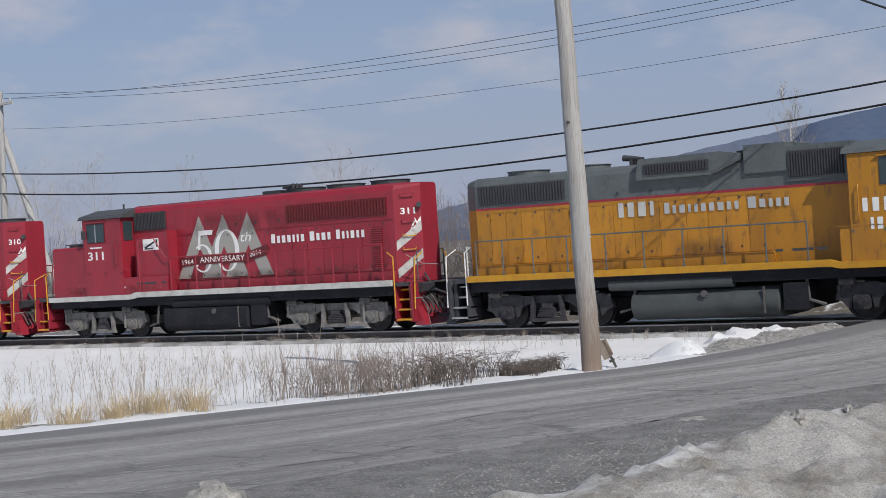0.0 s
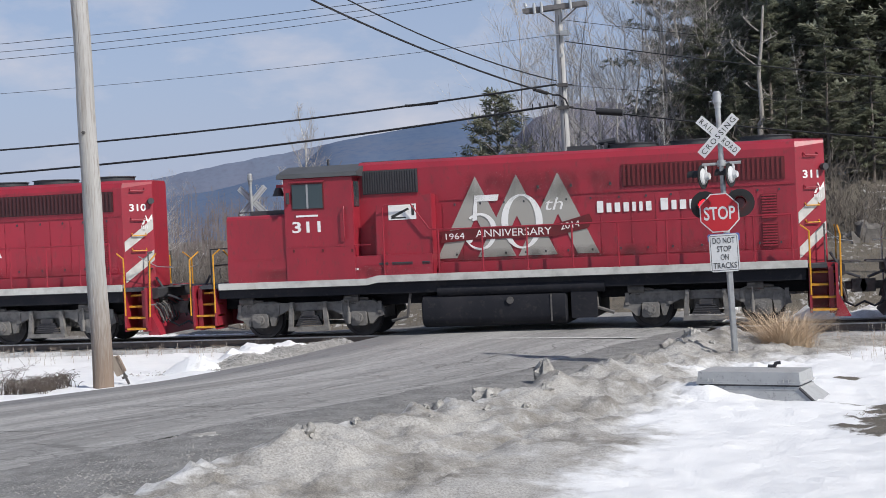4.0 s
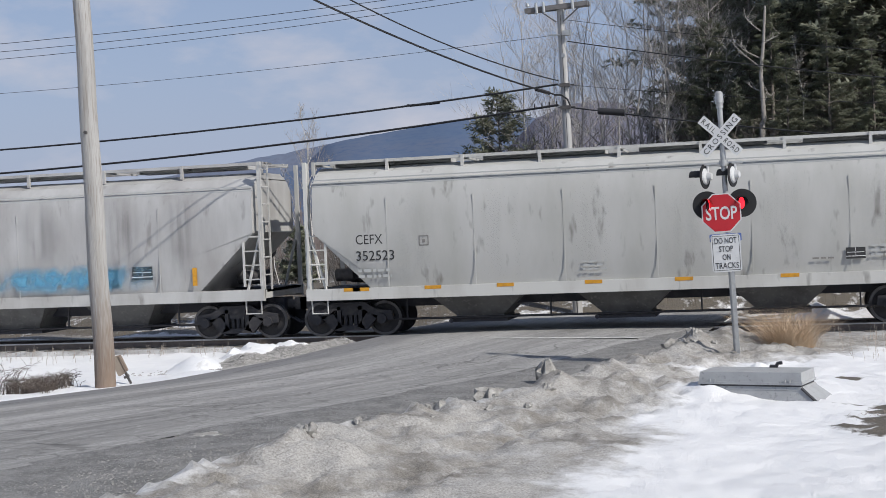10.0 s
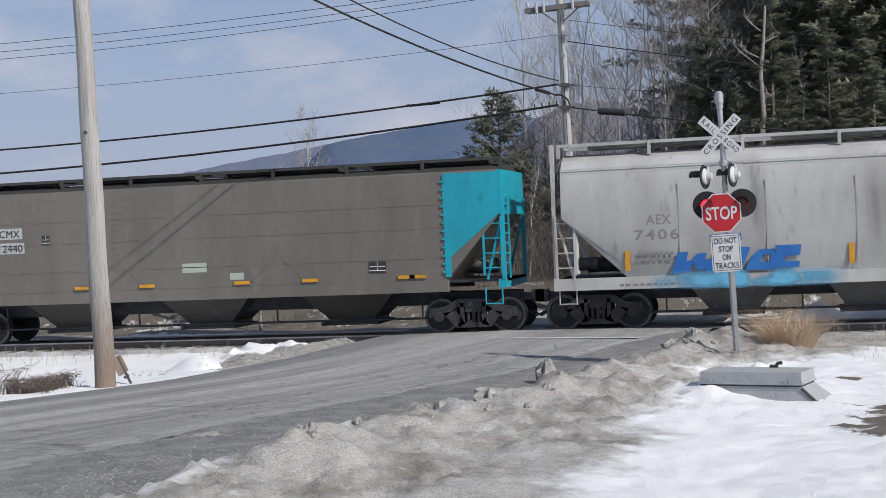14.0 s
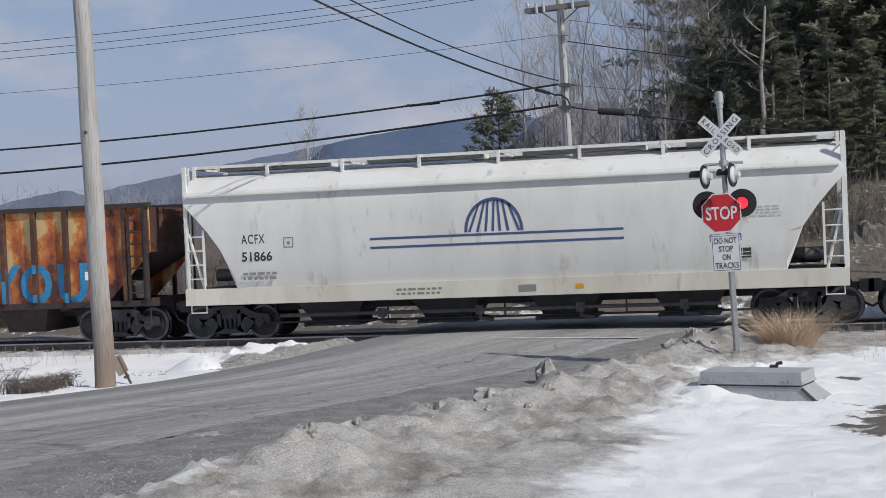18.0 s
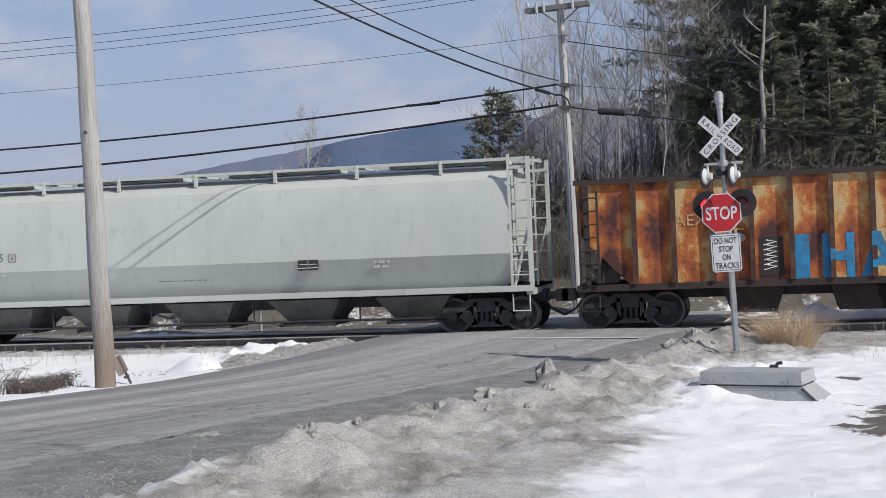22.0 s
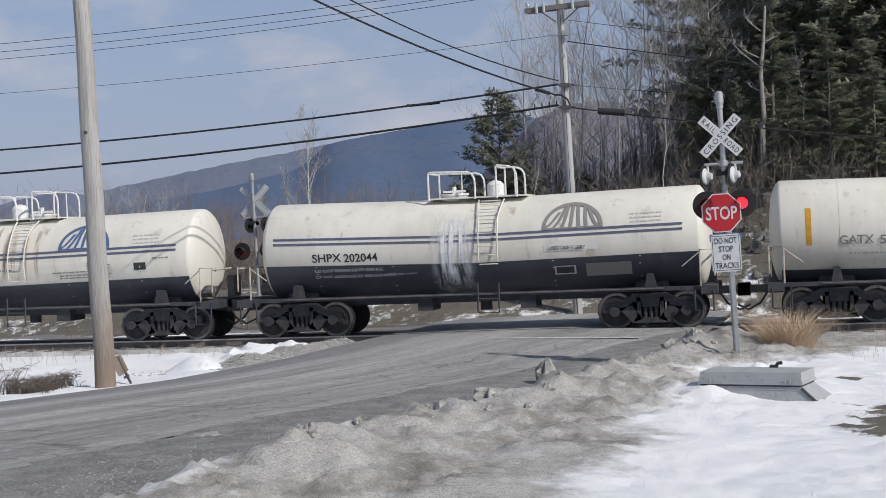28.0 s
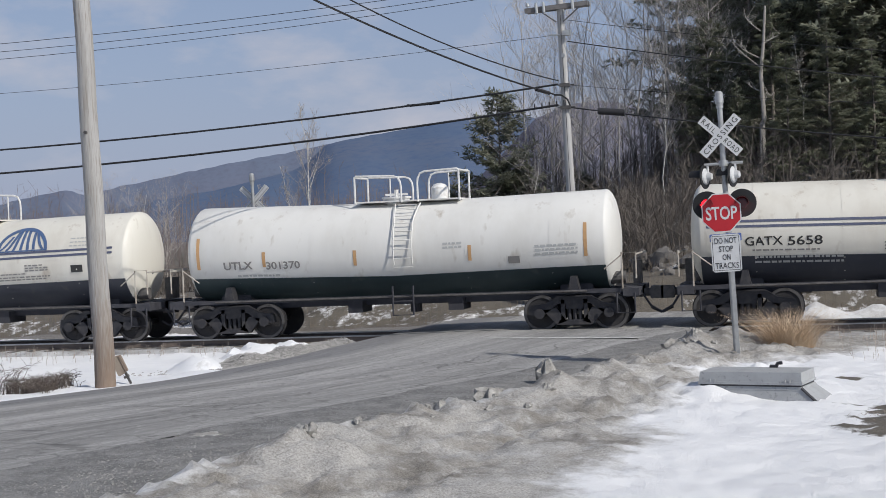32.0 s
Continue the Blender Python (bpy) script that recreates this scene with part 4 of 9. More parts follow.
def crossing_signal(m, label, front):
    v = thing("crossing_signal", m, label, "railway signal", "crossing signals")
    part("mast", Geo().drum(0, 0, -0.3, 4.78, 0.050, 16), M_MAST, v, smooth=40)
    part("finial", Geo().drum(0, 0, 4.78, 4.82, 0.066, 14).drum(0, 0, 4.82, 4.89, 0.056, 14, 0.08).drum(0, 0, 4.89, 5.06, 0.08, 14, 0.075).drum(0, 0, 5.06, 5.10, 0.075, 14, 0.045), M_MAST, v, smooth=40)
    part("base", Geo().drum(0, 0, -0.3, 0.1, 0.16, 12, 0.09), M_MAST, v, smooth=40)
    face = M_SIGNWHITE
    blade(v, 45, (("RAIL", -0.435, 0.31), ("ROAD", 0.11, 0.33)) if front else (), face)
    blade(v, -45, (("CROSSING", -0.435, 0.87),) if front else (), face)
    # side lamps under the upper arm, turned along the other road
    z = 3.52
    part("lamp_arm", Geo().tube([(-0.36, 0, z + 0.22), (0.36, 0, z + 0.22)], 0.028, 8).drum(0, 0, z + 0.17, z + 0.28, 0.08, 12), M_MAST, v, smooth=40)
    for s in (-1, 1):
        part("drop_pipe", Geo().tube([(-0.30 if s < 0 else 0.21, 0, z + 0.22), (-0.30 if s < 0 else 0.21, 0, z)], 0.025, 6), M_LAMPGREY, v)
        hd = lamp_head(v, -0.36 if s < 0 else 0.15, 0.0, z, -110, 0, False, 0.23)
        part("rear_shell", Geo().disc(0, 0, 0.012, 0.035, 0.16, 24, 0.145).disc(0, 0, 0.035, 0.055, 0.145, 24, 0.11).disc(0, 0, 0.055, 0.07, 0.11, 24, 0.05), M_LAMPGREY, hd, smooth=50)
    # pair that faces the road
    z = 2.98 if front else 2.74
    part("lamp_arm", Geo().tube([(-0.36, 0, z), (0.36, 0, z)], 0.028, 8).drum(0, 0, z - 0.05, z + 0.06, 0.08, 12), M_MAST, v, smooth=40)
    for s in (-1, 1):
        if front:
            lamp_head(v, s * 0.325 - 0.03, -0.08, z, 0, 0 if s < 0 else 1)
        else:
            lamp_head(v, s * 0.42, 0.08, z, 180, 1 if s < 0 else 0)
    return v


sig = crossing_signal(pose(-0.94, 26.99, -0.02, 0, -1.6, 0), "silver crossing signal with crossbuck, flashing red lamps and stop sign", True)
n8 = [(0.39 * math.cos(math.pi / 8 + math.pi / 4 * k), 0.39 * math.sin(math.pi / 8 + math.pi / 4 * k)) for k in range(8)]
stop = part("stop_sign", Geo().prism([(x - 0.09, z + 2.82) for x, z in n8], -0.245, -0.235), M_SIGNWHITE, sig, "white-edged red octagon")
part("stop_sign_face", Geo().prism([(x * 0.94 - 0.09, z * 0.94 + 2.82) for x, z in n8], -0.250, -0.245), M_SIGNRED, stop)
lettering("STOP", 0.34, M_SIGNWHITE, stop, pose(-0.378, -0.253, 2.70, 90, 0, 0), width=0.575, bold=0.006)
plate = part("text_plate", Geo().slab(-0.32, 0.22, -0.245, -0.235, 1.72, 2.42, 0.04), M_SIGNWHITE, sig, "white text plate with black letters")
for k, (t, w) in enumerate((("DO NOT", 0.42), ("STOP", 0.27), ("ON", 0.15), ("TRACKS", 0.45))):
    lettering(t, 0.155, M_BLACK, plate, pose(-0.05 - w * 0.48, -0.249, 2.25 - k * 0.155, 90, 0, 0), width=w * 0.96)
part("plate_border", Geo().box(-0.297, 0.197, -0.248, -0.2455, 2.385, 2.393).box(-0.297, 0.197, -0.248, -0.2455, 1.747, 1.755).box(-0.297, -0.289, -0.248, -0.2455, 1.755, 2.385).box(0.189, 0.197, -0.248, -0.2455, 1.755, 2.385), M_BLACK, plate)
part("emergency_plate", Geo().slab(-0.34, 0.245, -0.232, -0.226, 2.28, 2.43, 0.02), M_BLUE, sig, "small blue notice plate")
part("sign_post", Geo().box(0.02, 0.075, -0.23, -0.19, -0.15, 2.5), M_MAST, sig, "slim galvanised sign post")
rear = crossing_signal(pose(-15.59, 40.5, -0.42, 0, 1.0, 180), "silver railway crossing signal seen from behind the track", False)

# ---- cabinet in the snow ----
M_CABINET = material("grey_painted_cabinet", (0.36, 0.37, 0.375), (0.30, 0.307, 0.312), 0.5, scale=3, amount=0.5, fine=(0.15, 0.15, 0.15), fine_scale=18, fine_amount=0.15)
cab_box = thing("signal_cabinet", pose(-0.44, 21.75, -0.20, 0, 0, -16), "low grey metal cabinet half sunk in snow", "cabinet")


def frustum(x0, x1, y0, y1, X0, X1, Y0, Y1, z0, z1):
    return Geo().loft([[(x0, y0, z0), (x1, y0, z0), (x1, y1, z0), (x0, y1, z0)], [(X0, Y0, z1), (X1, Y0, z1), (X1, Y1, z1), (X0, Y1, z1)]])


part("body", frustum(-0.80, 1.22, -0.50, 0.48, -0.80, 0.74, -0.37, 0.35, 0.0, 0.37), M_CABINET, cab_box)
part("rim", frustum(-0.815, 0.77, -0.39, 0.37, -0.815, 0.75, -0.375, 0.355, 0.335, 0.385), M_CABINET, cab_box)
lid = part("lid", Geo().slab(-0.83, 0.76, -0.40, 0.38, 0.412, 0.452, 0.008).add(*[(lambda f: (f.v, f.f))(frustum(-0.815, 0.745, -0.385, 0.365, -0.80, 0.735, -0.375, 0.355, 0.452, 0.595))][0]), M_CABINET, cab_box)
part("seam", Geo().box(-0.80, 0.73, -0.37, 0.345, 0.37, 0.415), M_LOUVRE, cab_box)
for x in (-0.64, -0.57, 0.50, 0.57):
    part("hasp", Geo().box(x - 0.012, x + 0.012, -0.405, -0.38, 0.44, 0.49), M_CABINET, lid)
part("corner_angle", Geo().tube([(0.74, -0.38, 0.37), (1.19, -0.50, 0.0)], 0.022, 5), M_LOUVRE, cab_box)
part("lifting_lug", Geo().tube([(0.16, 0.30, 0.58), (0.20, 0.30, 0.66), (0.27, 0.30, 0.67)], 0.028, 6).tube([(0.08, 0.30, 0.61), (0.2, 0.30, 0.61)], 0.03, 6), M_TRUCKDARK, cab_box)
mk = thing("marker_post", pose(-13.05, 26.2, -0.05, 0, -26, 0), "short leaning wooden marker post by the pole", "post")
part("board", Geo().slab(-0.085, 0.085, -0.03, 0.03, 0.12, 0.52, 0.02), material("bare_split_wood", (0.36, 0.30, 0.24), (0.26, 0.21, 0.165), 0.85, scale=6, stretch=(4, 4, 0.5)), mk)
part("board", Geo().slab(0.095, 0.15, -0.04, 0.02, 0.14, 0.50, 0.015), M_POLEWOOD, mk)
part("stake", Geo().box(0.03, 0.075, 0.03, 0.06, -0.12, 0.4).box(0.0, 0.11, -0.02, 0.03, 0.02, 0.07), M_TRUCK, mk)

# ---- clods of frozen slush on the bank ----
M_CLOD = material("gritty_frozen_slush", (0.30, 0.29, 0.27), (0.55, 0.54, 0.51), 0.9, scale=6, amount=0.5, fine=(0.10, 0.09, 0.08), fine_scale=25, bump=0.6)


def clod(x, y, r, h, seed):
    g = Geo()
    n, rings = 16, []
    for j in range(9):
        a = -math.pi / 2 + math.pi * j / 8
        ring = []
        for k in range(n):
            b = 2 * math.pi * k / n
            d = Vector((math.cos(a) * math.cos(b), math.cos(a) * math.sin(b), math.sin(a)))
            s = 1 + 0.55 * noise.fractal(d * 1.9 + Vector((seed, 0, 0)), 0.7, 2.0, 4)
            ring.append((d.x * r * s, d.y * r * s, d.z * h * s))
        rings.append(ring)
    g.loft(rings)
    return solo("snow_clod", g, M_CLOD, "gritty lump of frozen slush on the snowbank", "snow lump", smooth=True, at=pose(x, y, bank_z(x, y) + h * (0.5 if r > 0.12 else 0.12)), group="slush lumps")


for x, y, r, h in ((-4.17, 24.65, 0.19, 0.31), (-4.62, 22.0, 0.30, 0.22), (-4.25, 21.7, 0.2, 0.15), (-3.58, 26.5, 0.2, 0.12), (-3.15, 27.3, 0.2, 0.13), (-2.6, 28.3, 0.22, 0.14), (-2.24, 29.1, 0.25, 0.18), (-1.9, 29.6, 0.2, 0.16)):
    clod(x, y, r, h, x * 3.1)
rnd_l = random.Random(23)
for k in range(44):
    y = rnd_l.uniform(15, 31)
    x = road_right(y) + rnd_l.uniform(0.0, 1.3)
    r = rnd_l.uniform(0.035, 0.10)
    clod(x, y, r, r * rnd_l.uniform(0.6, 1.0), k * 1.7)

# ---- dead grass, weeds and brush ----
M_STRAW = material("dry_straw_grass", (0.50, 0.40, 0.25), (0.38, 0.29, 0.17), 0.8, scale=3, amount=0.5, fine=(0.52, 0.40, 0.22), fine_scale=12)
M_RUSSET = material("russet_grass", (0.55, 0.42, 0.29), (0.63, 0.50, 0.36), 0.8, scale=4, amount=0.5)
M_WEED = material("grey_brown_weed_stems", (0.30, 0.255, 0.215), (0.40, 0.35, 0.30), 0.85, scale=2)
M_BANKGRASS = material("dull_brown_dead_grass", (0.15, 0.125, 0.098), (0.22, 0.185, 0.145), 0.9, scale=1.5)
M_TWIG = material("reddish_brush_twigs", (0.20, 0.165, 0.145), (0.28, 0.235, 0.205), 0.85, scale=2)


def blades(n, radius, height, lean, width, seed, spread=0.35):
    rnd = random.Random(seed)
    g = Geo()
    for _ in range(n):
        a, d = rnd.uniform(0, 2 * math.pi), radius * math.sqrt(rnd.random())
        x, y = math.cos(a) * d, math.sin(a) * d * 0.8
        h = height * rnd.uniform(0.5, 1.1)
        lx, ly = math.cos(a) * lean * rnd.uniform(0.2, 1.2) + rnd.uniform(-spread, spread), math.sin(a) * lean * rnd.uniform(0.2, 1.2) + rnd.uniform(-spread, spread)
        w = width * rnd.uniform(0.6, 1.3)
        c, s = math.cos(a + 1.57), math.sin(a + 1.57)
        p = [(x + lx * t * t * h, y + ly * t * t * h, h * t * (1 - 0.18 * t * abs(lean))) for t in (0, 0.4, 0.75, 1.0)]
        vs = []
        for i, q in enumerate(p[:3]):
            k = w * (1 - i * 0.25)
            vs += [(q[0] - c * k, q[1] - s * k, q[2]), (q[0] + c * k, q[1] + s * k, q[2])]
        vs.append(p[3])
        g.add(vs, [(0, 1, 3, 2), (2, 3, 5, 4), (4, 5, 6)])
    return g


def tuft(name, x, y, z, geo, mat, label):
    return solo(name, geo, mat, label, "grass", at=pose(x, y, z), group="grass tufts")


tuft("grass_tuft", 0.02, 29.4, -0.12, blades(1500, 0.52, 1.05, 0.8, 0.005, 11, 0.75), M_RUSSET, "big russet tussock of dead grass")
for k, (x, y, r, h) in enumerate(((-19.7, 17.7, 0.5, 0.55), (-19.1, 18.7, 0.6, 0.6), (-18.3, 18.5, 0.4, 0.5), (-17.9, 19.0, 0.42, 0.62), (-20.6, 16.9, 0.4, 0.4), (-18.8, 17.9, 0.35, 0.4), (-21.5, 17.9, 0.5, 0.5))):
    tuft("grass_tuft", x, y, ground_z(x, y) - 0.03, blades(230, r, h, 0.7, 0.0055, 20 + k, 0.5), M_STRAW, "pale straw tuft of dead roadside grass")


def stems(n, x0, x1, y0, y1, h, seed, twig=0.5, branch=3):
    rnd = random.Random(seed)
    g = Geo()
    for _ in range(n):
        x, y = rnd.uniform(x0, x1), rnd.uniform(y0, y1)
        if on_road(x, y) > -0.35:
            continue
        z = ground_z(x, y) - 0.05
        hh = h * rnd.uniform(0.45, 1.15)
        lx, ly = rnd.uniform(-0.2, 0.2), rnd.uniform(-0.2, 0.2)
        top = (x + lx * hh, y + ly * hh, z + hh)
        g.tube([(x, y, z), ((x * 2 + top[0]) / 3 + rnd.uniform(-.03, .03), (y * 2 + top[1]) / 3, z + hh * 0.36), top], 0.006, 3, 0.003)
        for _k in range(rnd.randint(0, branch)):
            t = rnd.uniform(0.35, 0.95)
            a = rnd.uniform(0, 6.28)
            q = (x + lx * hh * t, y + ly * hh * t, z + hh * t)
            ln = twig * hh * rnd.uniform(0.15, 0.45)
            g.tube([q, (q[0] + math.cos(a) * ln * 0.6, q[1] + math.sin(a) * ln * 0.6, q[2] + ln)], 0.004, 3, 0.002)
    return g


solo("verge_weeds", stems(480, -31, -17.6, 17.5, 30, 0.8, 5, 0.9, 6), M_WEED, "thin dead weed stems standing in snow", "weeds", kind="stuff")
solo("verge_brush", stems(150, -18.2, -15.2, 20.5, 24.4, 0.75, 6, 1.4, 9), M_TWIG, "tangled reddish-brown roadside brush", "brush", kind="stuff")
M_DARKTWIG = material("dark_grey_brown_twigs", (0.10, 0.082, 0.07), (0.15, 0.125, 0.108), 0.9, scale=2)


def arching(n, x0, x1, y0, y1, h, seed):
    """Long stems that bow over and trail their tips, with side twigs."""
    r = random.Random(seed)
    g = Geo()
    for _ in range(n):
        x, y = r.uniform(x0, x1), r.uniform(y0, y1)
        if on_road(x, y) > -0.25:
            continue
        z = ground_z(x, y) - 0.04
        a, hh = r.uniform(0, 6.28), h * r.uniform(0.5, 1.1)
        c, q = math.cos(a) * hh * r.uniform(0.3, 0.9), math.sin(a) * hh * r.uniform(0.3, 0.9)
        pts = [(x + c * t * t, y + q * t * t, z + hh * (t * 1.5 - 0.75 * t * t)) for t in (0, 0.3, 0.6, 0.85, 1.05)]
        g.tube(pts, 0.007, 3, 0.003)
        for p in pts[1:4]:
            b, ln = r.uniform(0, 6.28), hh * r.uniform(0.1, 0.3)
            g.tube([p, (p[0] + math.cos(b) * ln, p[1] + math.sin(b) * ln, p[2] + ln * r.uniform(-0.1, 0.8))], 0.004, 3, 0.002)
    return g


solo("verge_brush", arching(420, -14.75, -13.75, 24.3, 25.7, 0.42, 8), M_DARKTWIG, "low grey-brown bush beside the pole", "brush", kind="stuff")
solo("verge_brush", arching(300, -16.6, -14.6, 22.9, 25.0, 0.75, 18), M_DARKTWIG, "tangle of arching bare stems in the verge", "brush", kind="stuff")
solo("verge_brush", arching(240, -18.0, -15.6, 21.4, 24.0, 0.85, 28), M_TWIG, "tangle of reddish arching stems in the verge", "brush", kind="stuff")
solo("tall_weeds", stems(26, -19.2, -15.6, 19.5, 24, 1.5, 9, 0.4, 2), M_WEED, "a few tall dead weed stalks", "weeds", kind="stuff")
solo("snowfield_weeds", stems(120, 0.4, 5.0, 27.0, 32.0, 0.6, 10), M_WEED, "sparse dead stems beside the track", "weeds", kind="stuff")
solo("ballast_weeds", stems(160, -22, -10.9, 32.8, 35.0, 0.35, 12), M_WEED, "sparse dead stems along the ballast", "weeds", kind="stuff")
solo("patch_grass", stems(2600, 0.75, 2.4, 18.1, 20.5, 0.07, 15, 1.2, 3), M_WEED, "flattened dead grass in a thawed patch", "grass", kind="stuff")
solo("bank_grass", stems(4200, -32, 14, 40.6, 47.5, 0.4, 13, 0.9, 4), M_BANKGRASS, "dead grass and stems on the bank behind the track", "grass", kind="stuff")

# snow heap along the far side of the track
def heap(x0, x1, y, w, h, seed, label):
    xs = axis([(x0, 0.25), (x1, 1)])
    ys = axis([(y - w, 0.2), (y + w, 1)])
    def hz(x, yy):
        f = max(0.0, 1 - ((yy - y) / w) ** 2) * min(1.0, (x - x0) / 0.8, (x1 - x) / 0.8)
        return -0.30 + f * h * (0.8 + 0.5 * noise.fractal(Vector((x * 0.8, yy, seed)), 0.7, 2.0, 4))
    me = sheet("snow_ridge", xs, ys, hz, lambda x, yy: (1.05, 0.3, 0.0), M_GROUND)
    return solo("snow_ridge", me, None, label, "snow heap", group="snow heaps")


heap(-0.2, 7.5, 40.2, 0.9, 0.5, 3, "old snow heap along the far side of the track")
clod(-10.95, 11.8, 0.36, 0.2, 5.0)


def berm_z(x, y):
    """A low bank of road gravel between the verge's snow and the asphalt."""
    e = road_left(y) - x
    k = smoothstep(27.6, 29.2, y) * smoothstep(35.2, 34.0, y)
    return -0.34 + 0.24 * k * smoothstep(1.5, 1.0, e) + k * 0.20 * smoothstep(0.0, 0.45, e) * smoothstep(1.35, 0.7, e) * (0.8 + 0.5 * noise.fractal(Vector((x, y, 6)), 0.7, 2.0, 4))


M_BERM = material("mixed_road_gravel", (0.20, 0.195, 0.185), (0.33, 0.325, 0.31), 0.9, scale=9, amount=0.6, fine=(0.50, 0.49, 0.47), fine_scale=26, fine_amount=0.4, bump=1.0, bump_scale=28)
bv, bf = [], []
BY = axis([(27.4, 0.15), (35.3, 1)])
for y in BY:
    for i in range(11):
        x = road_left(y) + 0.06 - 0.15 * i
        bv.append((x, y, berm_z(x, y)))
for j in range(len(BY) - 1):
    for i in range(10):
        o = j * 11 + i
        bf.append((o, o + 1, o + 12, o + 11))
solo("gravel_berm", Geo().add(bv, bf), M_BERM, "low bank of loose gravel along the road's edge", kind="structure", smooth=True)
solo("berm_stones", pebbles(3000, lambda r: (lambda y, e: (road_left(y) - e, y, berm_z(road_left(y) - e, y)))(r.uniform(27.8, 35.0), r.uniform(0.05, 1.3)), 9, 0.015, 0.042), M_PEBBLE, "pale stones on the gravel bank", "gravel", kind="stuff")


def verge_ridge(x, y):
    """Ploughed snow along the verge side of the gravel bank."""
    e = road_left(y) - x
    k = smoothstep(27.5, 28.9, y) * smoothstep(34.6, 33.0, y)
    mid = 0.75 + 0.75 * smoothstep(27.5, 29.5, y)
    k *= smoothstep(0.1, 0.6, e) * smoothstep(2.5, 1.9, e)
    return -0.34 + k * 0.52 * max(0.0, 1 - ((e - mid) / 1.0) ** 2) * (0.85 + 0.6 * noise.fractal(Vector((x * 0.9, y * 0.9, 4)), 0.7, 2.0, 4))


rv, rf = [], []
for y in BY:
    for i in range(13):
        x = road_left(y) - 0.1 - 0.2 * i
        rv.append((x, y, verge_ridge(x, y)))
for j in range(len(BY) - 1):
    for i in range(12):
        o = j * 13 + i
        rf.append((o, o + 1, o + 14, o + 13))
ridge_me = Geo().add(rv, rf).mesh("snow_ridge", M_GROUND, True)
ridge_at = ridge_me.color_attributes.new("cover", "FLOAT_COLOR", "POINT")
ridge_at.data.foreach_set("color", np.tile(np.array([1.05, 0.12, 0.0, 1.0], dtype=np.float32), len(rv)))
solo("snow_ridge", ridge_me, None, "ploughed snow ridge along the road's verge", "snow heap", group="snow heaps")
clod(-8.15, 18.72, 0.3, 0.07, 6.0)


# ---- trees ----
M_BARK = material("grey_brown_bark", (0.33, 0.305, 0.28), (0.42, 0.39, 0.36), 0.9, scale=4, amount=0.5, stretch=(3, 3, 0.6), bump=0.3)
M_CONBARK = material("dark_conifer_bark", (0.15, 0.13, 0.115), (0.22, 0.195, 0.17), 0.9, scale=4, stretch=(3, 3, 0.6), bump=0.3)
M_BARKPALE = material("pale_grey_bark", (0.46, 0.43, 0.40), (0.36, 0.335, 0.31), 0.9, scale=3, amount=0.5, stretch=(3, 3, 0.6), bump=0.3)
M_BIRCH = material("white_birch_bark", (0.66, 0.64, 0.60), (0.16, 0.14, 0.13), 0.8, scale=5, amount=0.35, stretch=(0.6, 0.6, 4))
M_NEEDLE = material("dark_conifer_needles", (0.25, 0.27, 0.20), (0.34, 0.35, 0.26), 0.75, scale=0.5, amount=0.6, fine=(0.15, 0.155, 0.115), fine_scale=3.5, fine_amount=0.35, per_object=0.25, specular=0.2)
M_NEEDLE2 = material("olive_pine_needles", (0.34, 0.36, 0.28), (0.40, 0.41, 0.32), 0.75, scale=0.7, amount=0.6, fine=(0.11, 0.105, 0.06), fine_scale=4, fine_amount=0.4, per_object=0.2, specular=0.2)


def sunlit_through(m, share):
    """Lets part of the light pass through thin foliage."""
    n, l = m.node_tree.nodes, m.node_tree.links
    b, out = n["Principled BSDF"], n["Material Output"]
    tr = n.new("ShaderNodeBsdfTranslucent")
    l.new(b.inputs["Base Color"].links[0].from_socket, tr.inputs["Color"])
    mx = n.new("ShaderNodeMixShader")
    mx.inputs["Fac"].default_value = share
    l.new(b.outputs["BSDF"], mx.inputs[1])
    l.new(tr.outputs["BSDF"], mx.inputs[2])
    l.new(mx.outputs["Shader"], out.inputs["Surface"])


sunlit_through(M_NEEDLE, 0.5)
sunlit_through(M_NEEDLE2, 0.5)
M_SCRUB = material("bare_scrub_twigs", (0.125, 0.108, 0.094), (0.17, 0.15, 0.13), 0.9, scale=1.0, per_object=0.3)


def grow(g, tw, p, d, length, r, depth, rnd, up=0.25, spread=0.75, fine=True):
    """A limb that bends, thins and forks; stout limbs go to g, thin ones to tw."""
    pts = [p]
    q, dd = p.copy(), d.copy()
    n = 4 if depth > 2 else 3
    for k in range(n):
        dd = (dd + Vector((rnd.uniform(-1, 1), rnd.uniform(-1, 1), rnd.uniform(-0.5, 1) * up * 2)) * 0.13).normalized()
        q = q + dd * length / n
        pts.append(q.copy())
    (g if depth >= 3 else tw).tube(pts, r, 5 if depth >= 3 else 3, r * 0.6)
    if depth == 0:
        return
    kids = rnd.randint(2, 3) if depth > 1 else rnd.randint(3, 4)
    for k in range(kids):
        i = rnd.randint(1, n)
        a = Vector((rnd.uniform(-1, 1), rnd.uniform(-1, 1), rnd.uniform(-0.1, 0.9)))
        nd = (dd * (1 - spread * 0.6) + a.normalized() * spread + Vector((0, 0, up))).normalized()
        grow(g, tw, pts[i], nd, length * rnd.uniform(0.5, 0.8), max(0.0045, r * 0.5), depth - 1, rnd, up, spread)
    grow(g, tw, pts[-1], (dd + Vector((rnd.uniform(-.2, .2), rnd.uniform(-.2, .2), 0.2))).normalized(), length * 0.72, r * 0.6, depth - 1, rnd, up, spread)


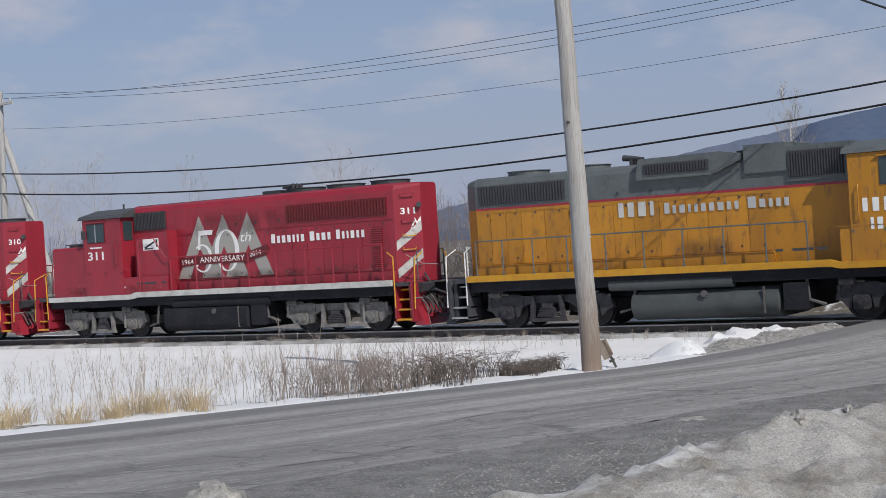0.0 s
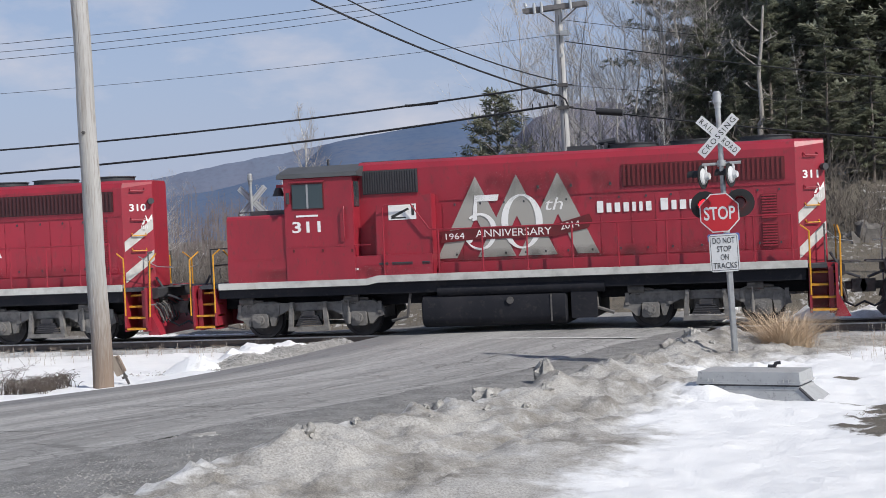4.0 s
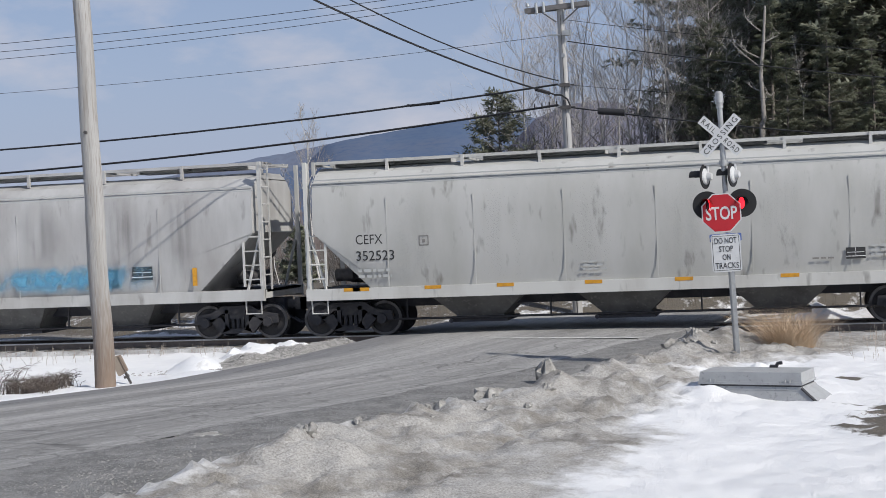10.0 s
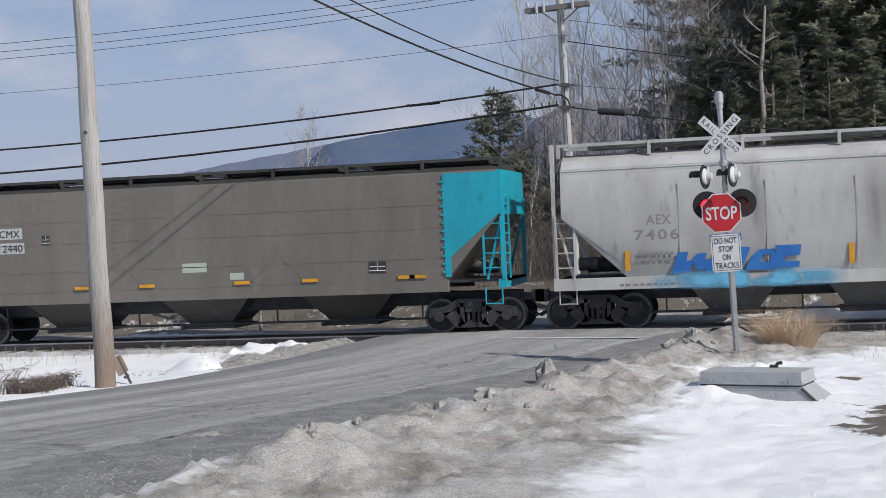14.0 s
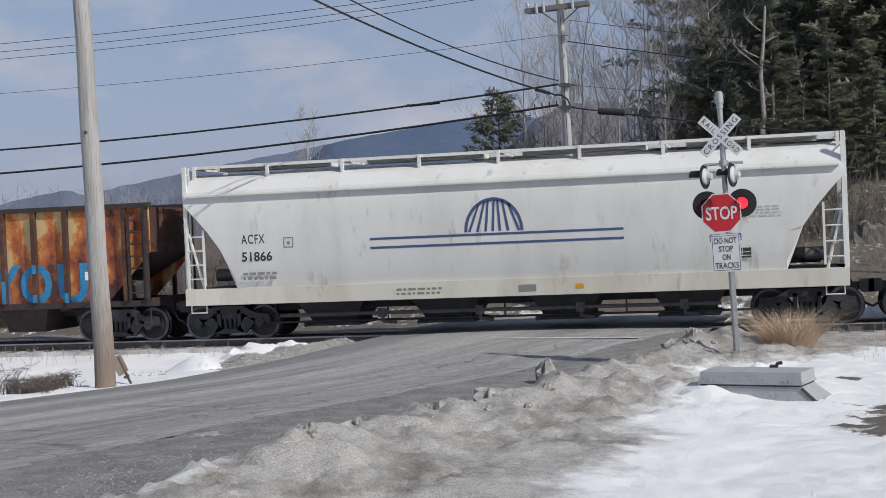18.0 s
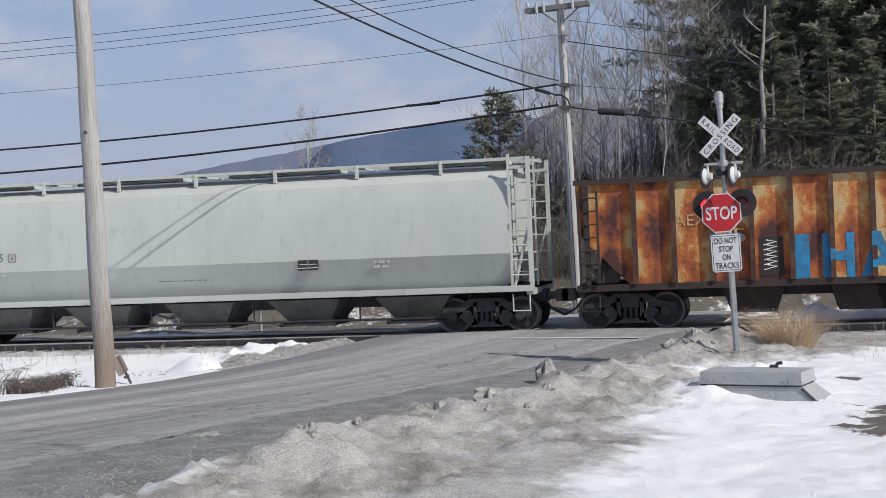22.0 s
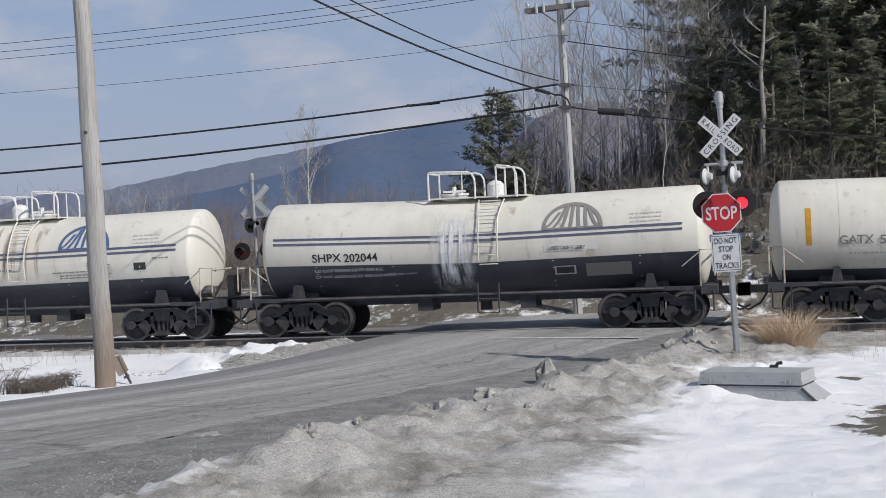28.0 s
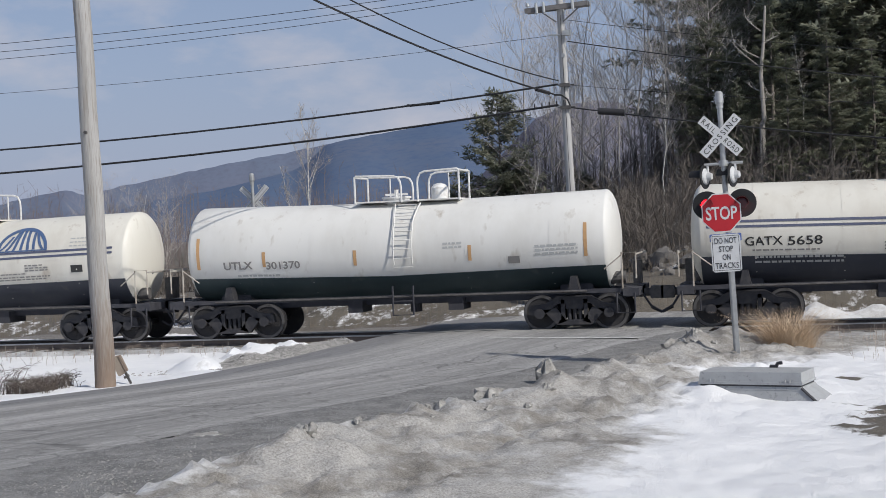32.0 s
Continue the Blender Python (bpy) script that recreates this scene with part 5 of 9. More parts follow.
def bare_tree(seed, h, bark, label, limbs=16, low=0.28, lean=0.0, twig_mat=None, reach=0.30, wide=1.9):
    """A slim leader with limbs that rise at a steep angle and fork into fine twigs."""
    rnd = random.Random(seed)
    v = thing("bare_tree", pose(0, 0, -500), label, "tree", "bare trees")
    trunk, crown = Geo(), Geo()
    path, q = [], Vector((0, 0, -0.3))
    for k in range(10):
        path.append(q.copy())
        q = q + Vector((lean * h / 9 + rnd.uniform(-0.02, 0.02) * h, rnd.uniform(-0.02, 0.02) * h, h / 9))
    trunk.tube(path, h * 0.005, 6, 0.008)
    for k in range(limbs):
        f = low + (0.97 - low) * (k + rnd.random()) / limbs
        i = min(8, int(f * 9))
        p = path[i] + (path[i + 1] - path[i]) * (f * 9 - i)
        a = rnd.uniform(0, 2 * math.pi)
        st = rnd.uniform(0.3 * wide, wide)
        d = Vector((math.cos(a) * st, math.sin(a) * st, 1.0)).normalized()
        L = h * reach * (1.12 - f) * rnd.uniform(0.6, 1.2)
        grow(trunk, crown, p, d, L, h * 0.0021 * (1.25 - f), 3, rnd, 0.14, 0.78)
    part("trunk", trunk, bark, v, smooth=True)
    part("crown", crown, twig_mat or bark, v, "leafless twigs")
    return v


def conifer(seed, h, w, mat, label, name="conifer", bare=0.12, droop=0.25, dens=1.0, tuft_len=0.42, full=0.75, arms=(4, 6)):
    """Trunk, whorls of limbs and sprays of needles with gaps between them."""
    rnd = random.Random(seed)
    v = thing(name, pose(0, 0, -500), label, "tree", "conifers")
    trunk, leaf = Geo(), Geo()
    trunk.tube([(rnd.uniform(-.05, .05), rnd.uniform(-.05, .05), h * k / 8 - 0.3) for k in range(9)], h * 0.013, 8, 0.02)
    z = h * bare
    while z < h * 0.985:
        f = (z / h - bare) / (1 - bare)
        ln = w * (1 - f) ** full * (0.55 + 0.45 * min(1.0, f * 6 + 0.4)) + 0.12
        for k in range(rnd.randint(*arms)):
            if rnd.random() < 0.14:
                continue
            a = rnd.uniform(0, 2 * math.pi)
            L = ln * rnd.uniform(0.55, 1.15)
            rise = rnd.uniform(-droop, 0.25 + 0.5 * f)
            tip = Vector((math.cos(a) * L, math.sin(a) * L, z + rise * L))
            o = Vector((0, 0, z))
            trunk.tube([o, o + (tip - o) * 0.55 + Vector((0, 0, 0.04 * L)), tip], 0.018 + 0.008 * L, 3, 0.004)
            m = max(3, int(L * 6.5 * dens))
            for j in range(m):
                t = 0.22 + 0.78 * (j + rnd.random()) / m
                q = o + (tip - o) * t + Vector((rnd.uniform(-1, 1), rnd.uniform(-1, 1), rnd.uniform(-0.6, 0.6))) * 0.16 * (0.5 + L * 0.35)
                for _ in range(10):
                    b = rnd.uniform(0, 2 * math.pi)
                    u = Vector((math.cos(b) + math.cos(a) * 0.8, math.sin(b) + math.sin(a) * 0.8, rnd.uniform(-0.45, 0.5))).normalized()
                    s = Vector((-u.y, u.x, rnd.uniform(-0.4, 0.4))).normalized()
                    ll = tuft_len * rnd.uniform(0.5, 1.1)
                    ww = ll * rnd.uniform(0.11, 0.21)
                    leaf.add([q - s * ww * 0.3, q + u * ll * 0.55 + s * ww, q + u * ll, q + u * ll * 0.5 - s * ww], [(0, 1, 2, 3)])
        z += rnd.uniform(0.28, 0.5) * (0.6 + h / 30)
    part("trunk", trunk, M_CONBARK, v)
    part("crown", leaf, mat, v)
    return v


def far_ground(x, y):
    return ground_z(x, y) - 0.1


BARE = [bare_tree(31, 13, M_BARKPALE, "slim leafless grey tree at the wood's edge", 15),
        bare_tree(32, 14, M_BARK, "leafless grey-brown hardwood with fine twigs", 16, 0.2, 0.02, None, 0.36),
        bare_tree(33, 12, M_BARKPALE, "leafless young hardwood with upright limbs", 14, 0.25, -0.03)]
BIRCH = [bare_tree(41, 8.6, M_BIRCH, "slim white birch with bare twigs", 16, 0.4, -0.09, M_BARK, 0.20, 0.7), bare_tree(42, 7.0, M_BIRCH, "slim white birch with bare twigs", 12, 0.45, -0.14, M_BARK, 0.18, 0.7)]
CON = [conifer(51, 20, 4.6, M_NEEDLE, "tall dark green conifer with drooping limbs", dens=2.1, tuft_len=0.31),
       conifer(52, 18, 4.2, M_NEEDLE, "tall dark green conifer with drooping limbs", dens=2.1, tuft_len=0.31),
       conifer(53, 22, 5.0, M_NEEDLE, "tall dark green conifer with drooping limbs", bare=0.16, dens=2.1, tuft_len=0.32)]
PINE = [conifer(61, 8.9, 3.1, M_NEEDLE2, "young olive-green pine behind the track", "pine", bare=0.03, droop=-0.15, dens=1.3, tuft_len=0.36, full=0.6, arms=(6, 9)),
        conifer(62, 5.0, 1.9, M_NEEDLE2, "bushy young pine behind the track", "pine", bare=0.02, droop=-0.1, dens=2.6, tuft_len=0.34, full=0.6, arms=(8, 11)),
        conifer(63, 17.0, 3.9, M_NEEDLE2, "tall olive-green pine on the wooded bank", "pine", bare=0.22, droop=0.0, dens=1.6, tuft_len=0.36, full=0.55, arms=(5, 8))]


def scrub(seed, w, h):
    rnd = random.Random(seed)
    g = Geo()
    for _ in range(60):
        x, y = rnd.gauss(0, w * 0.45), rnd.gauss(0, w * 0.3)
        d = Vector((x * 0.15 + rnd.uniform(-.3, .3), rnd.uniform(-.3, .3), 1)).normalized()
        p = Vector((x, y, -0.2))
        L = h * rnd.uniform(0.4, 1.0)
        g.tube([p, p + d * L * 0.5 + Vector((rnd.uniform(-.1, .1), 0, 0)), p + d * L], 0.014, 3, 0.004)
        for _k in range(7):
            t = rnd.uniform(0.25, 0.95)
            q = p + d * L * t
            e = Vector((rnd.uniform(-1, 1), rnd.uniform(-1, 1), rnd.uniform(0.2, 1.2))).normalized() * L * rnd.uniform(0.12, 0.35)
            g.tube([q, q + e], 0.007, 3, 0.003)
            for _m in range(2):
                e2 = e * 0.5 + Vector((rnd.uniform(-1, 1), rnd.uniform(-1, 1), rnd.uniform(0, 1))) * 0.16
                g.tube([q + e * 0.6, q + e * 0.6 + e2], 0.005, 3, 0.002)
    return g


SCRUB = [scrub(71, 2.4, 2.4).mesh("thicket", M_SCRUB), scrub(72, 2.0, 3.2).mesh("thicket", M_SCRUB), scrub(73, 2.8, 1.7).mesh("thicket", M_SCRUB)]


def put(kinds, rows, used):
    for k, x, y, s, turn in rows:
        m = pose(x, y, far_ground(x, y), 0, 0, turn)
        src = kinds[k]
        if src not in used:
            used.add(src)
            src.matrix_basis = m
            src.scale = (s, s, s)
        else:
            o = copy_thing(src, m)
            o.scale = (s, s, s)


USED = set()
rnd = random.Random(5)
put(CON, [(0, -3.2, 63, 0.95, 0), (2, -1.2, 68, 1.0, 50), (1, 0.6, 60, 0.95, 110), (0, 2.8, 62, 1.0, 200), (2, 5.0, 66, 1.0, 300), (1, 6.6, 60, 1.0, 20), (1, -3.6, 74, 1.05, 140), (2, 1.0, 76, 1.05, 10), (1, 4.0, 76, 1.1, 33), (0, -1.0, 58, 0.55, 222), (1, -2.6, 55, 0.42, 15), (0, -0.2, 53.5, 0.36, 95), (2, 1.6, 54.5, 0.40, 170), (1, 3.6, 56, 0.42, 240), (0, 5.6, 57, 0.42, 310), (1, -1.4, 50.5, 0.24, 40), (0, 0.3, 49.5, 0.25, 130), (2, 1.7, 50.5, 0.27, 210), (1, 3.2, 51, 0.28, 290), (0, 4.8, 51.5, 0.30, 350), (2, 6.4, 52, 0.30, 75)], USED)
put(PINE, [(0, -11.8, 60, 0.9, 0), (1, -13.9, 59, 0.75, 40), (1, -10.7, 59.5, 0.95, 90), (1, -9.6, 58, 0.7, 200), (1, -21.8, 62, 0.55, 120), (1, -8.4, 61, 0.85, 10), (0, 2.3, 55.5, 1.12, 70), (0, 4.3, 56.5, 1.3, 10), (0, 6.2, 58, 1.4, 150), (0, 0.9, 57.5, 1.0, 250), (2, 3.2, 56.5, 1.0, 0), (2, 5.6, 58.5, 1.05, 120)], USED)
put(BARE, [(0, -10.2, 62, 1.0, 0), (1, -8.6, 66, 1.0, 60), (2, -7.2, 60, 1.0, 120), (0, -6.2, 64, 1.0, 200), (1, -5.2, 58, 0.85, 10), (2, -11.2, 70, 1.0, 300), (0, -7.4, 72, 1.1, 80), (2, -4.9, 62, 1.0, 33), (2, -8.2, 57, 0.8, 17), (0, -6.6, 56, 0.7, 140), (1, -3.4, 56, 0.8, 95), (2, -2.4, 55, 0.75, 215), (0, -3.9, 59, 0.95, 310), (1, -9.4, 58, 0.65, 260),
           (1, -62.0, 54, 0.62, 0), (0, -57.5, 62, 0.65, 90), (2, -66, 58, 0.7, 180), (1, -70, 66, 0.7, 45), (0, -53, 75, 0.5, 12), (2, -48, 80, 0.55, 200), (1, -43, 85, 0.5, 20), (0, -38, 78, 0.5, 100), (2, -34, 74, 0.45, 60), (1, -60, 80, 0.7, 140), (0, -75, 60, 0.75, 250), (1, -30.2, 66, 0.42, 10), (2, 2.2, 55, 0.55, 70), (0, 4.9, 56, 0.6, 130)], USED)
put(BIRCH, [(0, -20.3, 60.5, 1.0, 0), (1, -21.0, 60, 0.8, 30), (1, -22.4, 60.8, 0.7, 10), (1, -29.8, 61, 0.75, 200), (1, -4.4, 53, 0.8, 90), (1, 0.9, 54, 0.7, 45), (1, -9.8, 55, 0.8, 210)], USED)


def far_wood(n, x0, x1, y0, y1, h, seed):
    """Bare woods on the flat beyond the track: thin leaning stems with rising twigs."""
    r = random.Random(seed)
    g = Geo()
    for _ in range(n):
        x, y = r.uniform(x0, x1), r.uniform(y0, y1)
        hh = h * r.uniform(0.45, 1.0) * (0.75 + 0.5 * noise.noise(Vector((x * 0.06, y * 0.06, seed))))
        z = far_ground(x, y)
        tip = Vector((x + r.uniform(-0.5, 0.5), y, z + hh))
        foot = Vector((x, y, z))
        g.tube([foot, (foot + tip) / 2 + Vector((r.uniform(-0.15, 0.15), 0, 0)), tip], 0.05, 3, 0.012)
        for _k in range(7):
            t = r.uniform(0.25, 0.95)
            q = foot + (tip - foot) * t
            e = Vector((r.uniform(-1, 1), r.uniform(-0.6, 0.6), r.uniform(0.3, 1.2))).normalized() * hh * r.uniform(0.12, 0.3)
            g.tube([q, q + e], 0.014, 3, 0.005)
            for _j in range(2):
                g.tube([q + e * 0.5, q + e * 0.5 + Vector((r.uniform(-1, 1), r.uniform(-0.5, 0.5), r.uniform(0.2, 1))) * hh * 0.1], 0.008, 3, 0.004)
    return g


# Brown paled towards mauve, so the base colour holds some distance haze.
M_FARWOOD = material("mauve_brown_bare_woods", (0.165, 0.14, 0.135), (0.215, 0.19, 0.185), 0.95, scale=0.1, specular=0.0)
solo("far_woods", far_wood(900, -170, -30, 120, 190, 9.0, 3), M_FARWOOD, "bare brown woods on the flat beyond the track", "woods", kind="stuff")
solo("far_woods", far_wood(420, -60, -12, 85, 130, 6.0, 7), M_FARWOOD, "bare brown woods on the flat beyond the track", "woods", kind="stuff")
solo("far_woods", far_wood(340, -13.5, -4.0, 66, 84, 7.8, 11), M_SCRUB, "dense bare grey-brown woods behind the bank", "woods", kind="stuff")
# dead snag with one side limb
SNAG_BARK = material("weathered_dead_wood", (0.33, 0.31, 0.285), (0.24, 0.22, 0.20), 0.9, scale=4, stretch=(3, 3, 0.6), bump=0.3)
snag = thing("dead_tree", pose(-0.62, 52.5, far_ground(-0.62, 52.5)), "pale broken dead trunk with thin side limbs", "tree", "bare trees")
SB = far_ground(-0.62, 52.5)
part("trunk", Geo().tube([(0.0, 0, -0.3), (0.02, 0, 2.0), (0.10, 0, 6.2 - SB), (0.04, 0, 7.9 - SB), (0.18, 0, 9.0 - SB), (0.28, 0, 10.3 - SB)], 0.115, 9, 0.04), SNAG_BARK, snag, smooth=True)
rs = random.Random(4)
for z0, dx, top in ((8.05, -1.0, 1.5), (8.4, -0.7, 0.7), (8.9, 0.8, 0.5), (9.4, -0.5, 0.9), (7.2, -0.4, 0.4), (6.9, 0.5, 0.3)):
    z = z0 - SB
    g = Geo().tube([(0.08, 0, z), (dx * 0.5, 0.1, z + top * 0.35), (dx * 0.85, 0.1, z + top * 0.6), (dx * 0.95, 0.1, z + top)], 0.026, 6, 0.007)
    for k in range(7):
        f = rs.uniform(0.3, 0.95)
        g.tube([(dx * f, 0.1, z + top * f * 0.75), (dx * f + rs.uniform(-0.4, 0.4), 0.1, z + top * f * 0.75 + rs.uniform(0.1, 0.5))], 0.012, 4, 0.005)
    part("limb", g, SNAG_BARK, snag, smooth=True)
for k in range(64):
    x = rnd.uniform(-15, 12)
    y = rnd.uniform(45.5, 58)
    o = solo("thicket", SCRUB[k % 3], None, "leafless grey-brown thicket on the bank", "bush", at=pose(x, y, far_ground(x, y), 0, 0, rnd.uniform(0, 360)), group="thickets")
    s = rnd.uniform(0.6, 1.0) if x < -9 else rnd.uniform(0.7, 1.3)
    o.scale = (s, s, s)
for k in range(46):
    x, y = rnd.uniform(-90, -16), rnd.uniform(58, 92)
    o = solo("thicket", SCRUB[k % 3], None, "leafless grey-brown thicket beyond the track", "bush", at=pose(x, y, far_ground(x, y), 0, 0, rnd.uniform(0, 360)), group="thickets")
    s = rnd.uniform(0.6, 1.1)
    o.scale = (s * 1.5, s * 1.5, s)
# boulders on the bank
M_ROCK = material("grey_field_stone", (0.17, 0.16, 0.15), (0.10, 0.095, 0.088), 0.9, scale=3, amount=0.6, bump=0.5)
for k in range(26):
    x, y = rnd.uniform(-4.5, 6), rnd.uniform(42.5, 50)
    r = rnd.uniform(0.15, 0.5)
    g = Geo()
    rings = []
    for j in range(10):
        a = -math.pi / 2 + math.pi * j / 9
        ring = []
        for i in range(16):
            b = 2 * math.pi * i / 16
            d = Vector((math.cos(a) * math.cos(b), math.cos(a) * math.sin(b), math.sin(a)))
            ring.append(tuple(d * r * (1 + 0.45 * noise.fractal(d * 1.4 + Vector((k, 0, 0)), 0.7, 2.0, 3))))
        rings.append(ring)
    solo("boulder", g.loft(rings), M_ROCK, "grey field stone on the wooded bank", "stone", smooth=30, at=pose(x, y, far_ground(x, y) + r * 0.3), group="boulders")
# ---- rolling stock: shared parts ----
def mirror(g, axis=1):
    o = [tuple(-c if i == axis else c for i, c in enumerate(p)) for p in g.v]
    k = len(g.v)
    g.f += [tuple(i + k for i in f) for f in g.f]
    g.v += o
    return g


def wheelset_mesh(r, name, rim=True):
    g = Geo()
    for s in (-1, 1):
        y0 = s * 0.70
        g.disc(0, 0, y0, y0 + s * 0.10, r, 28)
        g.disc(0, 0, y0 - s * 0.03, y0, r + 0.03, 28)
        g.disc(0, 0, y0 + s * 0.10, y0 + s * 0.13, r * 0.42, 16)
        for k in range(5):
            a = k * 1.2566
            g.box(math.cos(a) * r * 0.62 - 0.03, math.cos(a) * r * 0.62 + 0.03, min(y0 + s * 0.1, y0 + s * 0.112), max(y0 + s * 0.1, y0 + s * 0.112), math.sin(a) * r * 0.62 - 0.03, math.sin(a) * r * 0.62 + 0.03)
    g.disc(0, 0, -0.72, 0.72, 0.085, 10)
    g.disc(0, 0, -1.05, -0.8, 0.08, 10)
    g.disc(0, 0, 0.8, 1.05, 0.08, 10)
    for s in (-1, 1):
        ring = lambda yy, q: [(math.cos(2 * math.pi * k / 28) * q, yy, math.sin(2 * math.pi * k / 28) * q) for k in range(28)]
        y1 = s * 0.80
        g.loft([ring(y1 - s * 0.01, r), ring(y1 + s * 0.03, r), ring(y1 + s * 0.03, r * 0.85), ring(y1 - s * 0.01, r * 0.83)], False)
    me = g.mesh(name, M_WHEEL, 40)
    me.materials.append(M_RIM)
    for p in me.polygons:
        if rim and abs(p.center.y) > 0.81 and math.hypot(p.center.x, p.center.z) > r * 0.86:
            p.material_index = 1
    return me


WHEEL_FREIGHT = wheelset_mesh(0.457, "wheelset")
WHEEL_LOCO = wheelset_mesh(0.508, "wheelset", False)


def freight_frame():
    g = Geo()
    for s in (-1, 1):
        y0, y1 = s * 0.94, s * 1.10
        g.prism([(-1.18, 0.44), (-1.14, 0.66), (-0.72, 0.72), (-0.42, 0.90), (0.42, 0.90), (0.72, 0.72), (1.14, 0.66), (1.18, 0.44), (0.98, 0.40), (0.70, 0.48), (0.42, 0.70), (-0.42, 0.70), (-0.70, 0.48), (-0.98, 0.40)], y0, y1)
        g.prism([(-0.80, 0.54), (-0.46, 0.60), (-0.20, 0.26), (-0.46, 0.17)], y0, y1)
        g.prism([(0.80, 0.54), (0.46, 0.60), (0.20, 0.26), (0.46, 0.17)], y0, y1)
        g.prism([(-0.44, 0.16), (0.44, 0.16), (0.38, 0.29), (-0.38, 0.29)], y0, y1)
        for sx in (-1, 1):
            g.prism([(sx * 0.24, 0.28), (sx * 0.34, 0.28), (sx * 0.34, 0.80), (sx * 0.24, 0.80)], y0, y1)
            g.disc(sx * 0.89, 0.457, y0, y1 + s * 0.08, 0.13, 12)
        for k in (-0.14, 0.0, 0.14):
            g.drum(k, s * 1.0, 0.29, 0.56, 0.055, 8)
        g.box(-0.22, 0.22, min(s * 0.9, s * 1.07), max(s * 0.9, s * 1.07), 0.56, 0.76)
    g.box(-0.2, 0.2, -0.95, 0.95, 0.5, 0.78)
    g.box(-0.55, -0.45, -0.95, 0.95, 0.32, 0.45)
    g.box(0.45, 0.55, -0.95, 0.95, 0.32, 0.45)
    return g.mesh("truck_frame", M_TRUCKDARK, 40)


def loco_frame(mat):
    """Cast side frames with arched openings, joined by a bolster."""
    g = Geo()
    side = [(-2.06, 0.56), (-2.0, 0.80), (-1.78, 0.95), (-1.0, 1.0), (-0.76, 0.92), (0.76, 0.92), (1.0, 1.0), (1.78, 0.95), (2.0, 0.80), (2.06, 0.56), (1.88, 0.50), (1.74, 0.34),
            (1.66, 0.34), (1.60, 0.66), (1.14, 0.66), (1.08, 0.34), (1.0, 0.34), (0.9, 0.60), (0.62, 0.73), (-0.62, 0.73), (-0.9, 0.60), (-1.0, 0.34), (-1.08, 0.34), (-1.14, 0.66), (-1.60, 0.66), (-1.66, 0.34), (-1.74, 0.34), (-1.88, 0.50)]
    for s in (-1, 1):
        g.prism(side, s * 1.0, s * 1.16)
        for x in (-1.95, -0.88, 0.88, 1.95):
            g.prism([(x - 0.05, 0.62), (x + 0.05, 0.62), (x + 0.05, 0.93), (x - 0.05, 0.93)], s * 1.16, s * 1.19)
        g.prism([(-1.75, 0.90), (1.75, 0.90), (1.75, 0.945), (-1.75, 0.945)], s * 1.16, s * 1.20)
    g.box(-0.3, 0.3, -1.0, 1.0, 0.5, 0.92)
    g.box(-1.9, 1.9, -0.5, 0.5, 0.45, 0.75)
    return g.mesh("truck_frame", mat, 40)


def loco_truck_pieces(mat):
    """Journal box, spring hanger, leaf spring, brake cylinder and damper, each for one side (y < 0) at x = 0."""
    box = Geo().slab(-0.22, 0.22, -1.22, -0.98, 0.30, 0.68, 0.05).disc(0, 0.50, -1.29, -1.22, 0.135, 14).disc(0, 0.50, -1.32, -1.29, 0.07, 10)
    for k in range(6):
        a = k * math.pi / 3
        box.disc(0.10 * math.cos(a), 0.50 + 0.10 * math.sin(a), -1.305, -1.29, 0.018, 6)
    hang = Geo()
    for sx in (-1, 1):
        hang.prism([(sx * 0.40, 0.96), (sx * 0.50, 0.96), (sx * 0.56, 0.30), (sx * 0.44, 0.26)], -1.28, -1.17)
        hang.disc(sx * 0.45, 0.90, -1.31, -1.28, 0.05, 8)
    hang.prism([(-0.58, 0.20), (0.58, 0.20), (0.55, 0.31), (-0.55, 0.31)], -1.30, -1.14)
    leaf = Geo()
    for k in range(5):
        w = 0.36 - 0.03 * k
        leaf.prism([(-w, 0.34 + k * 0.055), (w, 0.34 + k * 0.055), (w, 0.38 + k * 0.055), (-w, 0.38 + k * 0.055)], -1.24, -1.12)
    leaf.box(-0.16, 0.16, -1.26, -1.1, 0.60, 0.72)
    cyl = Geo().tube([(-0.30, -1.18, 1.02), (-0.27, -1.18, 1.02), (0.08, -1.18, 1.02), (0.10, -1.18, 1.02)], 0.105, 12).tube([(0.1, -1.18, 1.02), (0.34, -1.18, 1.0)], 0.035, 8).box(-0.12, 0.0, -1.2, -1.1, 0.86, 1.0)
    damp = Geo().tube([(0, -1.25, 0.36), (0, -1.25, 0.66)], 0.055, 10).tube([(0, -1.25, 0.66), (0, -1.25, 1.05)], 0.03, 8).box(-0.08, 0.08, -1.28, -1.12, 1.02, 1.08)
    return [(n, g.mesh(n, m, 40)) for n, g, m in (("journal_box", box, mat), ("spring_hanger", hang, mat), ("leaf_spring", leaf, M_TRUCKDARK), ("brake_cylinder", cyl, M_TRUCK), ("damper", damp, mat))]


FRAME_FREIGHT = freight_frame()
FRAME_LOCO = loco_frame(M_TRUCKGREY)
FRAME_LOCO_DARK = loco_frame(M_TRUCKDARK)
PIECES_LOCO = loco_truck_pieces(M_TRUCKGREY)
PIECES_LOCO_DARK = loco_truck_pieces(M_TRUCKDARK)


